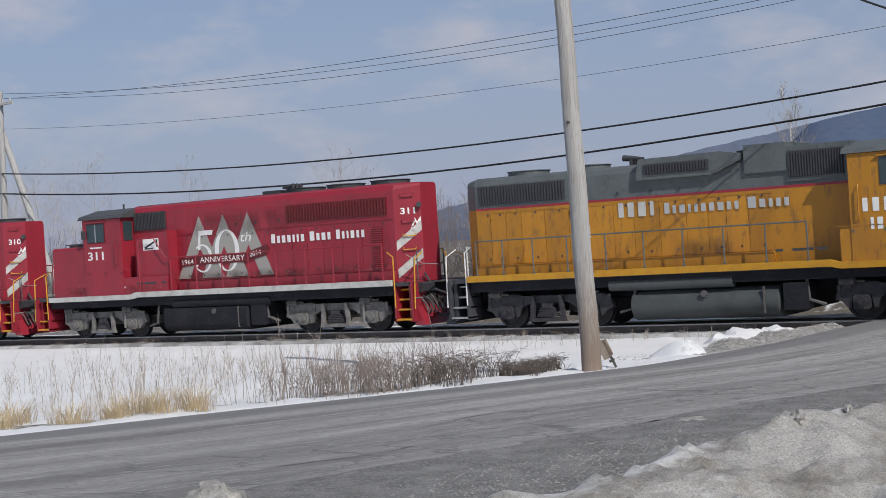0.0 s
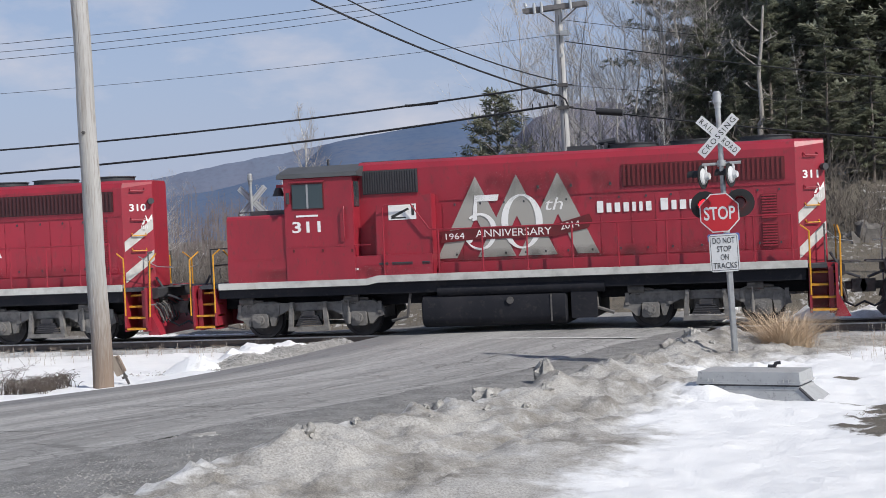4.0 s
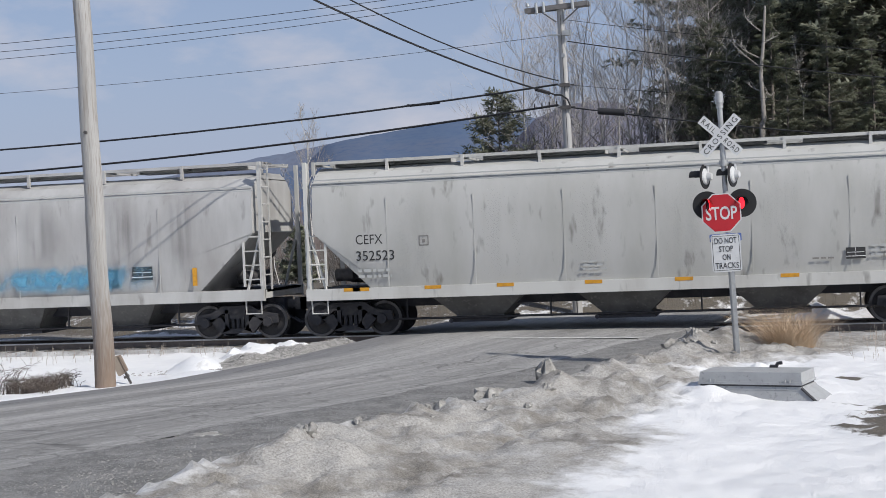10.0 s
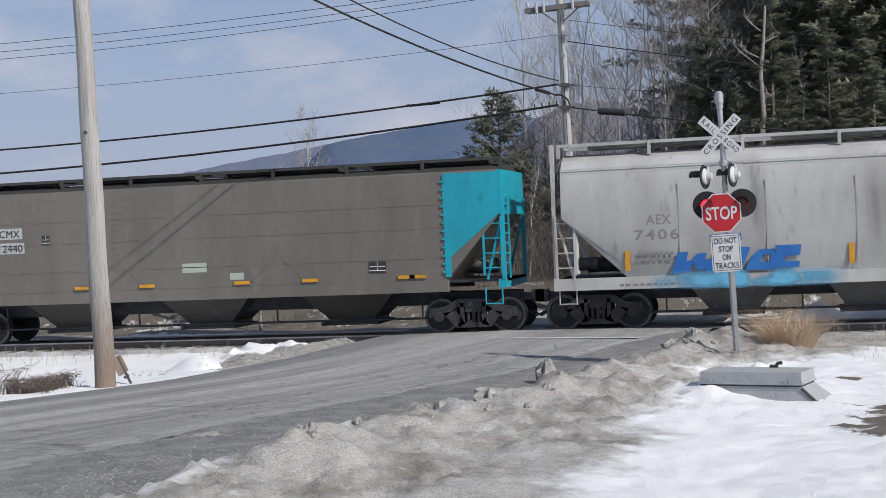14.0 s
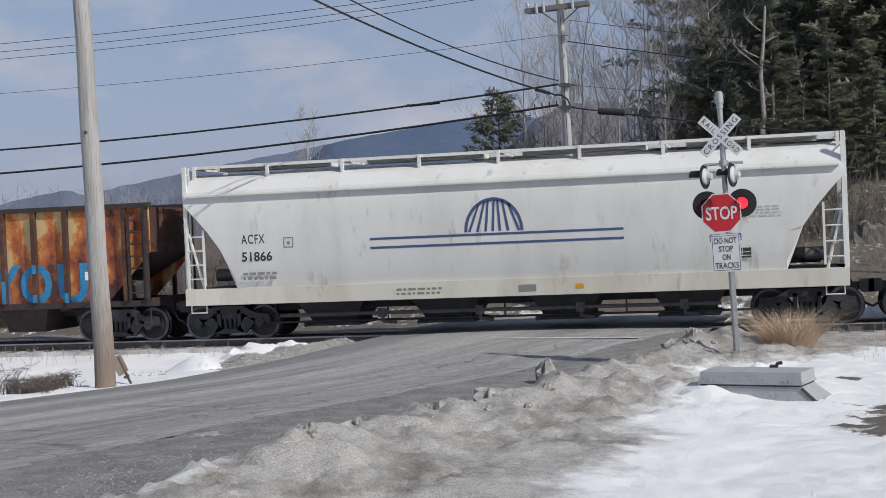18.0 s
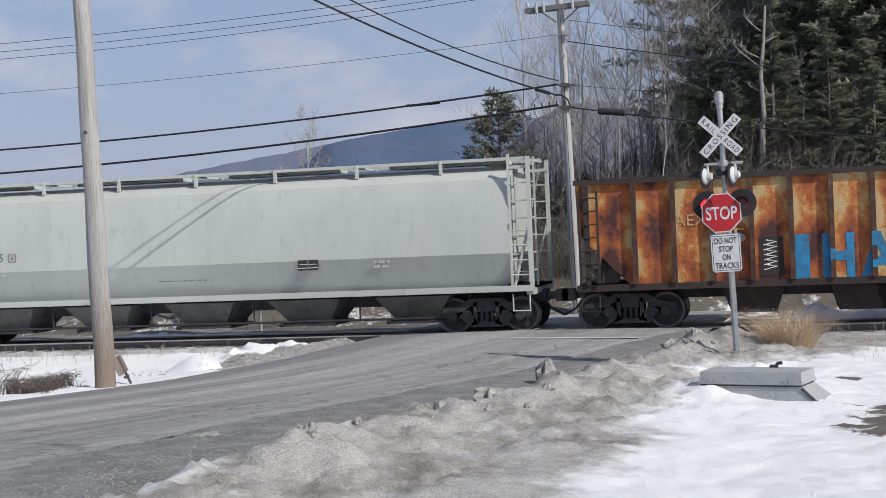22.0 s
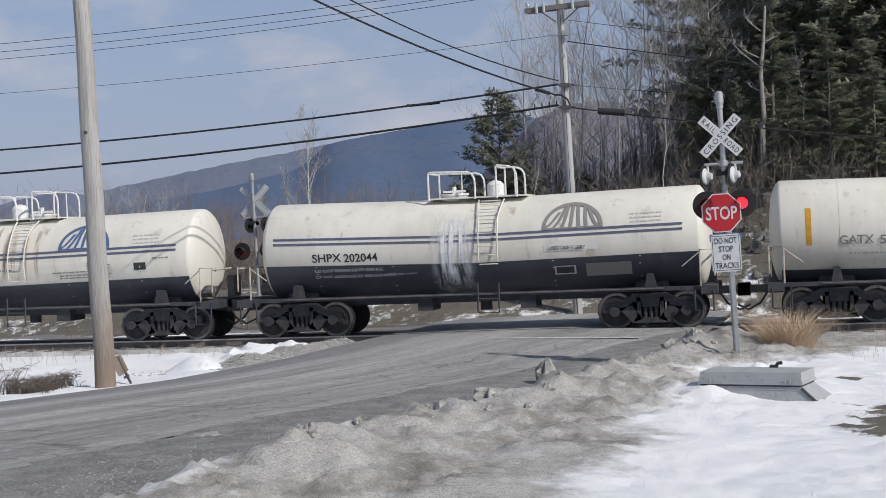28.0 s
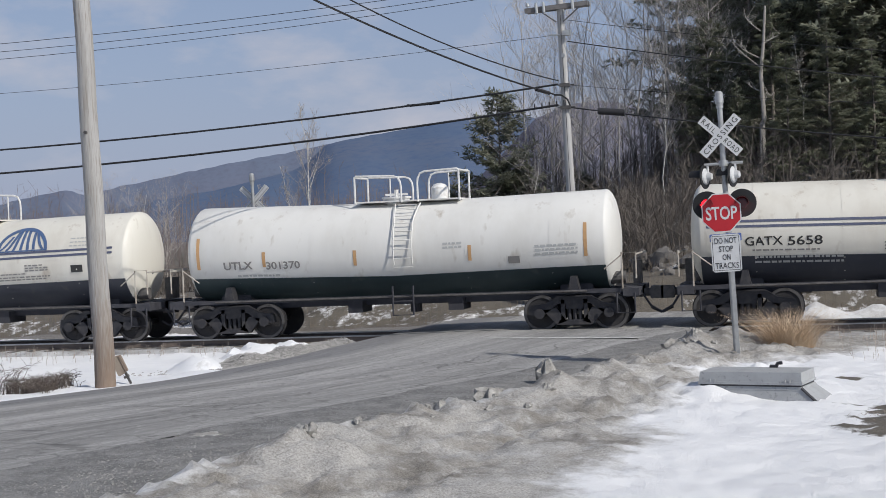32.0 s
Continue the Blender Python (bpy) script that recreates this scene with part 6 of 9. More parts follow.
def truck(parent, x, loco=False, frame_mesh=None):
    t = part("truck", frame_mesh or (FRAME_LOCO if loco else FRAME_FREIGHT), None, parent, at=pose(x, 0, 0))
    for dx in ((-1.37, 1.37) if loco else (-0.89, 0.89)):
        r = 0.508 if loco else 0.457
        w = part("wheelset", WHEEL_LOCO if loco else WHEEL_FREIGHT, None, t, at=pose(dx, 0, r))
        ROLLERS.append((w, dx, r))
    if loco:
        pieces = dict(PIECES_LOCO_DARK if frame_mesh is FRAME_LOCO_DARK else PIECES_LOCO)
        for turn in (0, 180):
            for name, xs in (("journal_box", (-1.37, 1.37)), ("spring_hanger", (0,)), ("leaf_spring", (0,)), ("brake_cylinder", (-1.62, 1.30)), ("damper", (1.12,))):
                for px in xs:
                    part(name, pieces[name], None, t, at=pose(0, 0, 0, 0, 0, turn) @ pose(px, 0, 0))
    return t


def coupler(parent, x, s):
    g = Geo()
    g.box(min(x, x + s * 0.7), max(x, x + s * 0.7), -0.09, 0.09, 0.78, 0.98)
    g.prism([(x + s * 0.55, 0.72), (x + s * 0.86, 0.72), (x + s * 0.92, 0.88), (x + s * 0.86, 1.04), (x + s * 0.55, 1.04)], -0.2, 0.16)
    part("coupler", g, M_TRUCK, parent)
    h = Geo()
    h.tube([(x + s * 0.1, -0.35, 0.85), (x + s * 0.3, -0.42, 0.55), (x + s * 0.6, -0.4, 0.38), (x + s * 0.85, -0.3, 0.5)], 0.03, 6)
    part("air_hose", h, M_DARK, parent)


def ladder(x0, x1, y, z0, z1, n, r=0.02):
    g = Geo()
    for x in (x0, x1):
        g.box(x - 0.03, x + 0.03, y - 0.02, y + 0.02, z0, z1)
    for k in range(n):
        z = z0 + (z1 - z0) * (k + 0.5) / n
        g.tube([(x0, y, z), (x1, y, z)], r, 5)
    return g


def vehicle(name, label, category, x0, x1, group):
    """An Empty at rail height in the middle of a vehicle between its two coupler faces."""
    c = (x0 + x1) / 2
    v = thing(name, pose(c + run(0), TRACK_Y, 0), label, category, group)
    MOVERS.append((v, c))
    v["half"] = (x1 - x0) / 2
    return v


# ---- locomotives ----
M_TANKBLACK = material("dull_black_tank_paint", (0.013, 0.014, 0.019), (0.022, 0.022, 0.027), 0.75, scale=1.2, amount=0.5, fine=(0.035, 0.034, 0.034), fine_scale=8, fine_amount=0.2, specular=0.25)
M_TANKGREY = material("dark_grey_green_paint", (0.066, 0.075, 0.075), (0.045, 0.05, 0.05), 0.55, scale=2, amount=0.6)


def handrail(v, xs, z_foot, z_top, y, mat, name="handrail"):
    g = Geo()
    for x in xs:
        g.tube([(x, y, z_foot), (x, y, z_top)], 0.022, 6)
        g.box(x - 0.04, x + 0.04, y - 0.03, y + 0.03, z_foot, z_foot + 0.09)
    g.tube([(xs[0], y, z_top), (xs[-1], y, z_top)], 0.02, 6)
    part(name, g, mat, v)


def hood_section(hw, z0, z1, c):
    return [(-hw, z0), (-hw, z1 - c), (-hw + c * 0.35, z1 - c * 0.35), (-hw + c, z1), (hw - c, z1), (hw - c * 0.35, z1 - c * 0.35), (hw, z1 - c), (hw, z0)]


def louvre(v, x0, x1, z0, z1, y, mat_back, mat_slat, n, upright=True, name="louvre"):
    b = part(name, Geo().box(x0, x1, y - 0.012, y + 0.01, z0, z1), mat_back, v)
    if upright:
        h = (x1 - x0) / n
        slat = Geo().box(-h * 0.22, h * 0.22, y - 0.04, y - 0.012, z0 + 0.02, z1 - 0.02).mesh("slat", mat_slat)
    else:
        h = (z1 - z0) / n
        slat = Geo().box(x0 + 0.01, x1 - 0.01, y - 0.04, y - 0.012, -h * 0.25, h * 0.25).mesh("slat", mat_slat)
    for k in range(n):
        part("slat", slat, None, b, at=pose(x0 + h * (k + 0.5), 0, 0) if upright else pose(0, 0, z0 + h * (k + 0.5)))


def steps(v, x, s, mat, tread):
    """A stepwell in the corner of the end platform, on the road side and the far side."""
    for sy in (-1, 1):
        g = Geo()
        xa, xb = sorted((x, x + s * 0.06))
        g.box(xa, xb, min(sy * 0.75, sy * 1.5), max(sy * 0.75, sy * 1.5), 0.32, 1.5)
        xa, xb = sorted((x + s * 0.62, x + s * 0.68))
        g.box(xa, xb, min(sy * 0.75, sy * 1.5), max(sy * 0.75, sy * 1.5), 0.32, 1.5)
        g.box(min(x, x + s * 0.66), max(x, x + s * 0.66), min(sy * 0.75, sy * 0.8), max(sy * 0.75, sy * 0.8), 0.32, 1.5)
        w = part("stepwell", g, mat, v)
        for k in range(4):
            z = 0.36 + k * 0.3
            part("tread", Geo().box(min(x, x + s * 0.66), max(x, x + s * 0.66), min(sy * (1.5 - 0.1 * k), sy * 0.95), max(sy * (1.5 - 0.1 * k), sy * 0.95), z, z + 0.05), tread, w)


def locomotive(v, d, paint, hood_top, stripe, rail_mat, dark_truck=False, split=None, zt=4.46, door_paint=None, hood_end=(7.45, 8.15, 0.45), rail_z=2.72):
    """A four-axle hood locomotive; d = 1: its short nose points along -x, d = -1: along +x."""
    def X(a, b):
        return sorted((a * d, b * d))
    half = v["half"]
    # underframe and sill stripe
    g = Geo().box(-7.6, 7.6, -1.42, 1.42, 1.12, 1.40)
    g.box(-8.2, 8.2, -0.5, 0.5, 0.80, 1.40)
    part("underframe", g, M_TANKBLACK, v)
    g = Geo()
    for s in (-1, 1):
        xa, xb = X(-3.15, 7.64)
        g.box(xa, xb, min(s * 1.40, s * 1.57), max(s * 1.40, s * 1.57), 1.42, 1.60)
        xa, xb = X(-7.55, -3.45)
        g.box(xa, xb, min(s * 1.40, s * 1.57), max(s * 1.40, s * 1.57), 1.36, 1.53)
        g.prism([(-3.45 * d, 1.36), (-3.15 * d, 1.42), (-3.15 * d, 1.60), (-3.45 * d, 1.53)], s * 1.40, s * 1.57)
    part("side_sill", g, stripe, v)
    part("walkway", Geo().box(-8.1, 8.1, -1.5, 1.5, 1.40, 1.50), M_DARK, v)
    # long hood
    # its far end narrows between two slanting corner panels
    x_side, x_end, y_end = hood_end
    plan = [(-3.75 * d, 0.93), (x_side * d, 0.93), (x_end * d, y_end)]
    if split:
        part("long_hood", Geo().loft([[(x, y, z) for y, z in ((-w, 1.5), (-w, split), (w, split), (w, 1.5))] for x, w in plan]), paint, v)
        part("hood_top", Geo().loft([[(x, y, z) for y, z in hood_section(w, split, zt - (0.0 if w > 0.9 else 0.08), 0.22 if w > 0.9 else 0.1)] for x, w in plan]), hood_top, v)
        part("stripe", Geo().box(*X(-3.75, x_side), -0.936, -0.92, split - 0.03, split + 0.035), M_RED, v)
    else:
        part("long_hood", Geo().loft([[(x, y, z) for y, z in hood_section(w, 1.5, zt - (0.0 if w > 0.9 else 0.02), 0.22 if w > 0.9 else 0.1)] for x, w in plan]), paint, v)
        part("roof_skin", Geo().box(*X(-3.7, x_side - 0.05), -0.68, 0.68, zt - 0.005, zt + 0.015), hood_top, v)
    # doors along the hood
    rd = random.Random(int(half * 1000))
    x = -1.5
    while x < x_side - 0.35:
        wide = rd.choice((0.52, 0.62, 0.62, 0.78))
        xa, xb = X(x + 0.012, min(x + wide, x_side - 0.02))
        dr = part("hood_door", Geo().slab(xa, xb, -0.942, -0.92, 1.90, 3.42, 0.012), door_paint or paint, v)
        for z in (2.02, 3.32):
            part("latch", Geo().slab(xa + wide * 0.6, xa + wide * 0.6 + 0.045, -0.962, -0.942, z, z + 0.06, 0.01), M_LOUVRE, dr)
        for z in (2.2, 2.75, 3.15):
            part("hinge", Geo().box(xa + 0.01, xa + 0.035, -0.955, -0.942, z, z + 0.09), paint, dr)
        x += wide
    part("sub_sill", Geo().slab(*X(-1.55, x_side), -1.10, -0.92, 1.5, 1.86, 0.02), paint, v)
    part("drip_strip", Geo().box(*X(-1.55, x_side - 0.02), -0.955, -0.92, 3.47 if not split else 3.40, 3.49 if not split else 3.42), paint, v)
    for k, sx in enumerate((1.05, 1.9, 2.9)):
        part("lifting_lug", Geo().box(sx * d - 0.03, sx * d + 0.03, -0.97, -0.92, 3.66, 3.74), M_LOUVRE, v)
    # low equipment box beside the cab
    xa, xb = X(-7.28, -1.68 if not split else -3.45)
    part("battery_box", Geo().slab(xa, xb, -1.50, 1.50, 1.5, 2.12 if not split else 2.36, 0.03), paint, v)
    for x, w in ((-3.1, 0.25), (-2.75, 0.55), (-1.95, 0.2)):
        xa, xb = X(x, x + w)
        part("vent_slot", Geo().box(xa, xb, -1.508, -1.49, 1.86, 1.93), M_LOUVRE, v)
    # nose and cab
    xa, xb = X(-7.28, -5.55)
    part("short_hood", Geo().loft([[(x, y, z) for y, z in hood_section(1.47, 1.5, 3.30, 0.10)] for x in (xa, xb)]), paint, v)
    xa, xb = X(-5.62, -3.74)
    cab = part("cab", Geo().loft([[(x, y, z) for y, z in ((-1.52, 1.5), (-1.52, 4.2), (-1.42, 4.32), (1.42, 4.32), (1.52, 4.2), (1.52, 1.5))] for x in (xa, xb)]), paint, v)
    xa, xb = X(-5.8, -3.6)
    part("cab_roof", Geo().loft([[(x, y, z) for y, z in ((-1.58, 4.22), (-1.50, 4.34), (-0.6, 4.56), (0.6, 4.56), (1.50, 4.34), (1.58, 4.22))] for x in (xa, xb)]), hood_top, v)
    xa, xb = X(-5.38, -4.55)
    wf = part("window_frame", Geo().box(xa - 0.03, xb + 0.03, -1.535, -1.5, 3.39, 4.08), M_REDDARK if not split else M_HOODGREY, cab)
    part("mullion", Geo().box((xa + xb) / 2 - 0.025, (xa + xb) / 2 + 0.025, -1.56, -1.53, 3.42, 4.05), M_STEELGREY, cab)
    part("pane", Geo().box(xa, (xa + xb) / 2 - 0.02, -1.552, -1.53, 3.42, 4.05), M_GLASS, cab)
    part("pane", Geo().box((xa + xb) / 2 + 0.02, xb, -1.552, -1.53, 3.42, 4.05), M_GLASS, cab)
    xa, xb = X(-3.9, -3.72)
    part("rear_cab_window", Geo().slab(xa, xb, -1.40, -0.98, 3.4, 4.1, 0.03), M_GLASS, cab)
    # bell, nose vents and number board at the cab's front
    bx = -5.95 * d
    bell = part("bell", Geo().drum(bx, -1.0, 3.80, 3.86, 0.17, 14, 0.15).drum(bx, -1.0, 3.86, 4.02, 0.14, 14, 0.08), M_TRUCKDARK, v, "dark cast bell", smooth=40)
    part("bell_bracket", Geo().box(min(bx - 0.05, -5.6 * d), max(bx + 0.05, -5.6 * d), -1.04, -0.96, 4.02, 4.10), paint, bell)
    part("nose_vent", Geo().slab(*X(-6.7, -5.65), -1.2, 1.2, 3.30, 3.42, 0.03), M_LOUVRE, v)
    for k, a in enumerate(((-5.4, 2.42), (-4.6, 2.40), (-3.8, 2.38))):
        part("bolt_plate", Geo().slab(a[0] * d - 0.025, a[0] * d + 0.025, -1.535, -1.5, a[1] - 0.14, a[1] - 0.06, 0.01), M_REDDARK if not split else M_HOODGREY, v)
    part("seam_strip", Geo().box(*X(-5.6, -3.3), -1.528, -1.5, 2.40, 2.42), paint, v)
    part("cab_visor", Geo().slab(*X(-5.45, -4.48), -1.60, -1.5, 4.10, 4.14, 0.01), paint, cab)
    part("cab_antenna", Geo().drum(-4.75 * d, -0.3, 4.50, 4.74, 0.035, 8), M_LOUVRE, cab)
    part("cab_mirror", Geo().slab(*X(-5.5, -5.46), -1.72, -1.55, 3.55, 3.85, 0.01), M_LOUVRE, cab)
    part("step_handle", Geo().tube([(-3.98 * d, -1.55, 2.55), (-3.98 * d, -1.60, 2.65), (-3.98 * d, -1.60, 3.35), (-3.98 * d, -1.55, 3.42)], 0.02, 6), paint, cab)
    part("nose_rail", Geo().tube([(-7.1 * d, -1.0, 3.24), (-7.1 * d, -1.0, 3.40), (-5.7 * d, -1.0, 3.40)], 0.018, 5), M_LOUVRE, v)
    part("headlight", Geo().slab(*X(-5.75, -5.6), -0.35, 0.35, 4.12, 4.36, 0.04), M_LOUVRE, v)
    # housing behind the cab
    xa, xb = X(-3.2, -1.68)
    if not split:
        part("equipment_cabinet", Geo().prism([(-3.2 * d, 2.1), (-1.68 * d, 2.1), (-1.68 * d, 3.66), (-3.15 * d, 3.42)], -1.40, -0.9), paint, v)
    # roof gear
    fans = ((3.4, 0.62), (5.0, 0.62), (6.75, 0.62)) if not split else ((4.2, 0.62), (6.2, 0.62), (-0.9, 0.55))
    for x, r in fans:
        g = Geo().drum(x * d, 0, zt - 0.06, zt + 0.12, r, 24).drum(x * d, 0, zt + 0.12, zt + 0.14, r * 1.06, 24)
        part("roof_fan", g, M_HOODGREY if split else M_LOUVRE, v, smooth=40)
    g = Geo().box(*X(1.75, 2.45), -0.32, 0.32, zt - 0.02, zt + 0.14)
    part("exhaust_stack", g, M_LOUVRE, v)
    g = Geo()
    for y in (-0.2, 0, 0.2):
        g.tube([(2.55 * d, y, zt + 0.2), (3.0 * d, y, zt + 0.24)], 0.04, 8, 0.09)
    g.box(*X(2.7, 2.8), -0.25, 0.25, zt - 0.02, zt + 0.2)
    part("horn", g, M_LOUVRE, v, smooth=True)
    # fuel tank and reservoirs
    if split:
        arc = [(-1.0 - 0.45 * math.sin(a), 0.58 + 0.42 * math.cos(a)) for a in [math.pi * k / 10 for k in range(11)]]
    else:
        arc = [(-0.9, 1.02), (-1.32, 1.02), (-1.42, 0.97), (-1.46, 0.86), (-1.46, 0.46), (-1.42, 0.33), (-1.32, 0.24), (-1.15, 0.20), (-0.9, 0.20)]
    sec2 = arc + [(-y, z) for y, z in arc[::-1]]
    ta, tb = (-2.5, 1.75) if split else (-2.05, 1.75)
    rings = [[(x, y * f, 0.58 + (z - 0.58) * f) for y, z in sec2] for x, f in ((ta, 0.93), (ta + 0.05, 1.0), (tb - 0.05, 1.0), (tb, 0.93))]
    part("fuel_tank", Geo().loft(rings), M_TANKGREY if split else M_TANKBLACK, v, smooth=40)
    ra, rb = (-3.1, 0.5) if split else (-1.6, 2.7)
    part("air_reservoir", Geo().tube([(ra, -1.30, 1.16), (ra + 0.06, -1.30, 1.16), (rb - 0.06, -1.30, 1.16), (rb, -1.30, 1.16)], 0.17, 14), M_TANKGREY if split else M_TANKBLACK, v, smooth=40)
    part("equipment_box", Geo().slab(tb + 0.1, tb + 0.75, -1.40, 1.2, 0.35, 1.05, 0.03), M_TANKBLACK, v)
    part("brake_pipe", Geo().tube([(-2.35, -1.3, 1.1), (-2.45, -1.3, 0.5), (-2.9, -1.2, 0.4)], 0.04, 6), M_TRUCK, v, smooth=True)
    part("brake_pipe", Geo().tube([(2.45, -1.3, 1.2), (2.5, -1.3, 0.6), (2.9, -1.2, 0.45)], 0.05, 6), M_TRUCK, v, smooth=True)
    part("tank_strap", Geo().box(tb - 0.42, tb - 0.38, -1.475, -1.40, 0.3, 0.98), M_TRUCK, v)
    part("fuel_filler", Geo().disc(0.3 * d, 0.85, -1.5, -1.44, 0.09, 14), M_TRUCK, v)
    for x in (-5.18, 5.18):
        truck(v, x, True, FRAME_LOCO_DARK if dark_truck else FRAME_LOCO)
    for s in (-1, 1):
        coupler(v, s * 8.15, s)
        part("pilot", Geo().box(min(s * 8.12, s * 8.24), max(s * 8.12, s * 8.24), -1.35, 1.35, 0.30, 1.42), paint if not split else M_DARK, v)
    part("plough", Geo().prism([(8.25 * d, 0.95), (8.62 * d, 0.2), (8.25 * d, 0.2)], -1.3, 1.3), paint if not split else M_DARK, v)
    for q in (-1, 1):
        for y, z, dz in ((-1.05, 1.1, 0.55), (-0.9, 1.15, 0.6), (-0.6, 1.2, 0.45), (-0.75, 1.15, 0.55), (0.5, 1.1, 0.5), (0.8, 1.15, 0.6)):
            part("end_hose", Geo().tube([(8.24 * q, y, z), (8.46 * q, y + 0.04, z - dz * 0.45), (8.55 * q, y + 0.12, z - dz)], 0.03, 5), M_TRUCK, v)
        part("uncoupling_lever", Geo().tube([(8.3 * q, -1.4, 0.8), (8.34 * q, -1.35, 1.02), (8.34 * q, -0.3, 1.02)], 0.022, 5), M_STEELGREY, v)
        part("jumper_cable", Geo().tube([(8.2 * q, -0.55, 1.75), (8.5 * q, -0.5, 1.25), (8.9 * q, -0.45, 1.1)], 0.035, 6), M_DARK, v)
        part("end_chain", Geo().tube([(8.05 * q, -1.3, 2.35), (8.4 * q, -0.9, 2.05), (8.75 * q, -0.6, 2.0)], 0.012, 4), M_STEELGREY, v)
        g = Geo().tube([(8.08 * q, -0.75, 1.5), (8.08 * q, -0.75, 2.45), (8.08 * q, 0.75, 2.45), (8.08 * q, 0.75, 1.5)], 0.022, 6)
        g.tube([(8.08 * q, -0.75, 2.0), (8.08 * q, 0.75, 2.0)], 0.018, 5)
        part("end_railing", g, M_TRUCK if not split else M_HANDRAILW, v, smooth=True)
    for q in (-1, 1):
        xa, xb = sorted((8.22 * q, 8.52 * q))
        part("anticlimber", Geo().slab(xa, xb, -1.15, 1.15, 1.18, 1.48, 0.04), M_TRUCKDARK, v)
        xa, xb = sorted((8.5 * q, 8.92 * q))
        part("drop_step", Geo().slab(xa, xb, -0.55, 0.55, 1.46, 1.50, 0.01), M_TRUCK, v)
        for k in range(5):
            y = -0.95 + 0.22 * k
            part("multiple_unit_hose", Geo().tube([(8.26 * q, y, 1.12), (8.48 * q, y + 0.05, 0.98), (8.56 * q, y + 0.1, 0.62), (8.44 * q, y + 0.14, 0.48)], 0.026, 5), M_LOUVRE, v)
    part("end_box", Geo().box(min(8.24 * d, 8.4 * d), max(8.24 * d, 8.4 * d), -0.6, -0.3, 1.05, 1.4), M_TRUCK, v)
    # handrails
    xs = [x * d for x in ((-2.6,) if split else ()) + (-1.5, -0.35, 0.8, 1.95, 3.1, 4.3, 5.4, 6.4, 7.3)]
    handrail(v, xs, 1.55, rail_z, -1.50, rail_mat)
    handrail(v, xs, 1.55, rail_z, 1.50, rail_mat)
    if not split:
        part("cab_handrail", Geo().tube([(-2.95 * d, -1.53, 1.6), (-2.95 * d, -1.53, 3.36), (-2.85 * d, -1.53, 3.42), (-2.2 * d, -1.53, 3.42), (-1.72 * d, -1.52, rail_z + 0.03), (-1.5 * d, -1.50, rail_z)], 0.02, 6), rail_mat, v, smooth=True)
    return cab


def end_rails(v, x, s, mat):
    for sy in (-1, 1):
        g = Geo()
        g.tube([(x, sy * 1.5, 0.75), (x, sy * 1.5, 2.3), (x - s * 0.2, sy * 1.5, 2.45)], 0.022, 6)
        g.tube([(x + s * 0.7, sy * 1.48, 0.7), (x + s * 0.72, sy * 1.4, 2.2), (x + s * 0.68, sy * 0.9, 2.4)], 0.022, 6)
        part("grab_rail", g, mat, v, smooth=True)


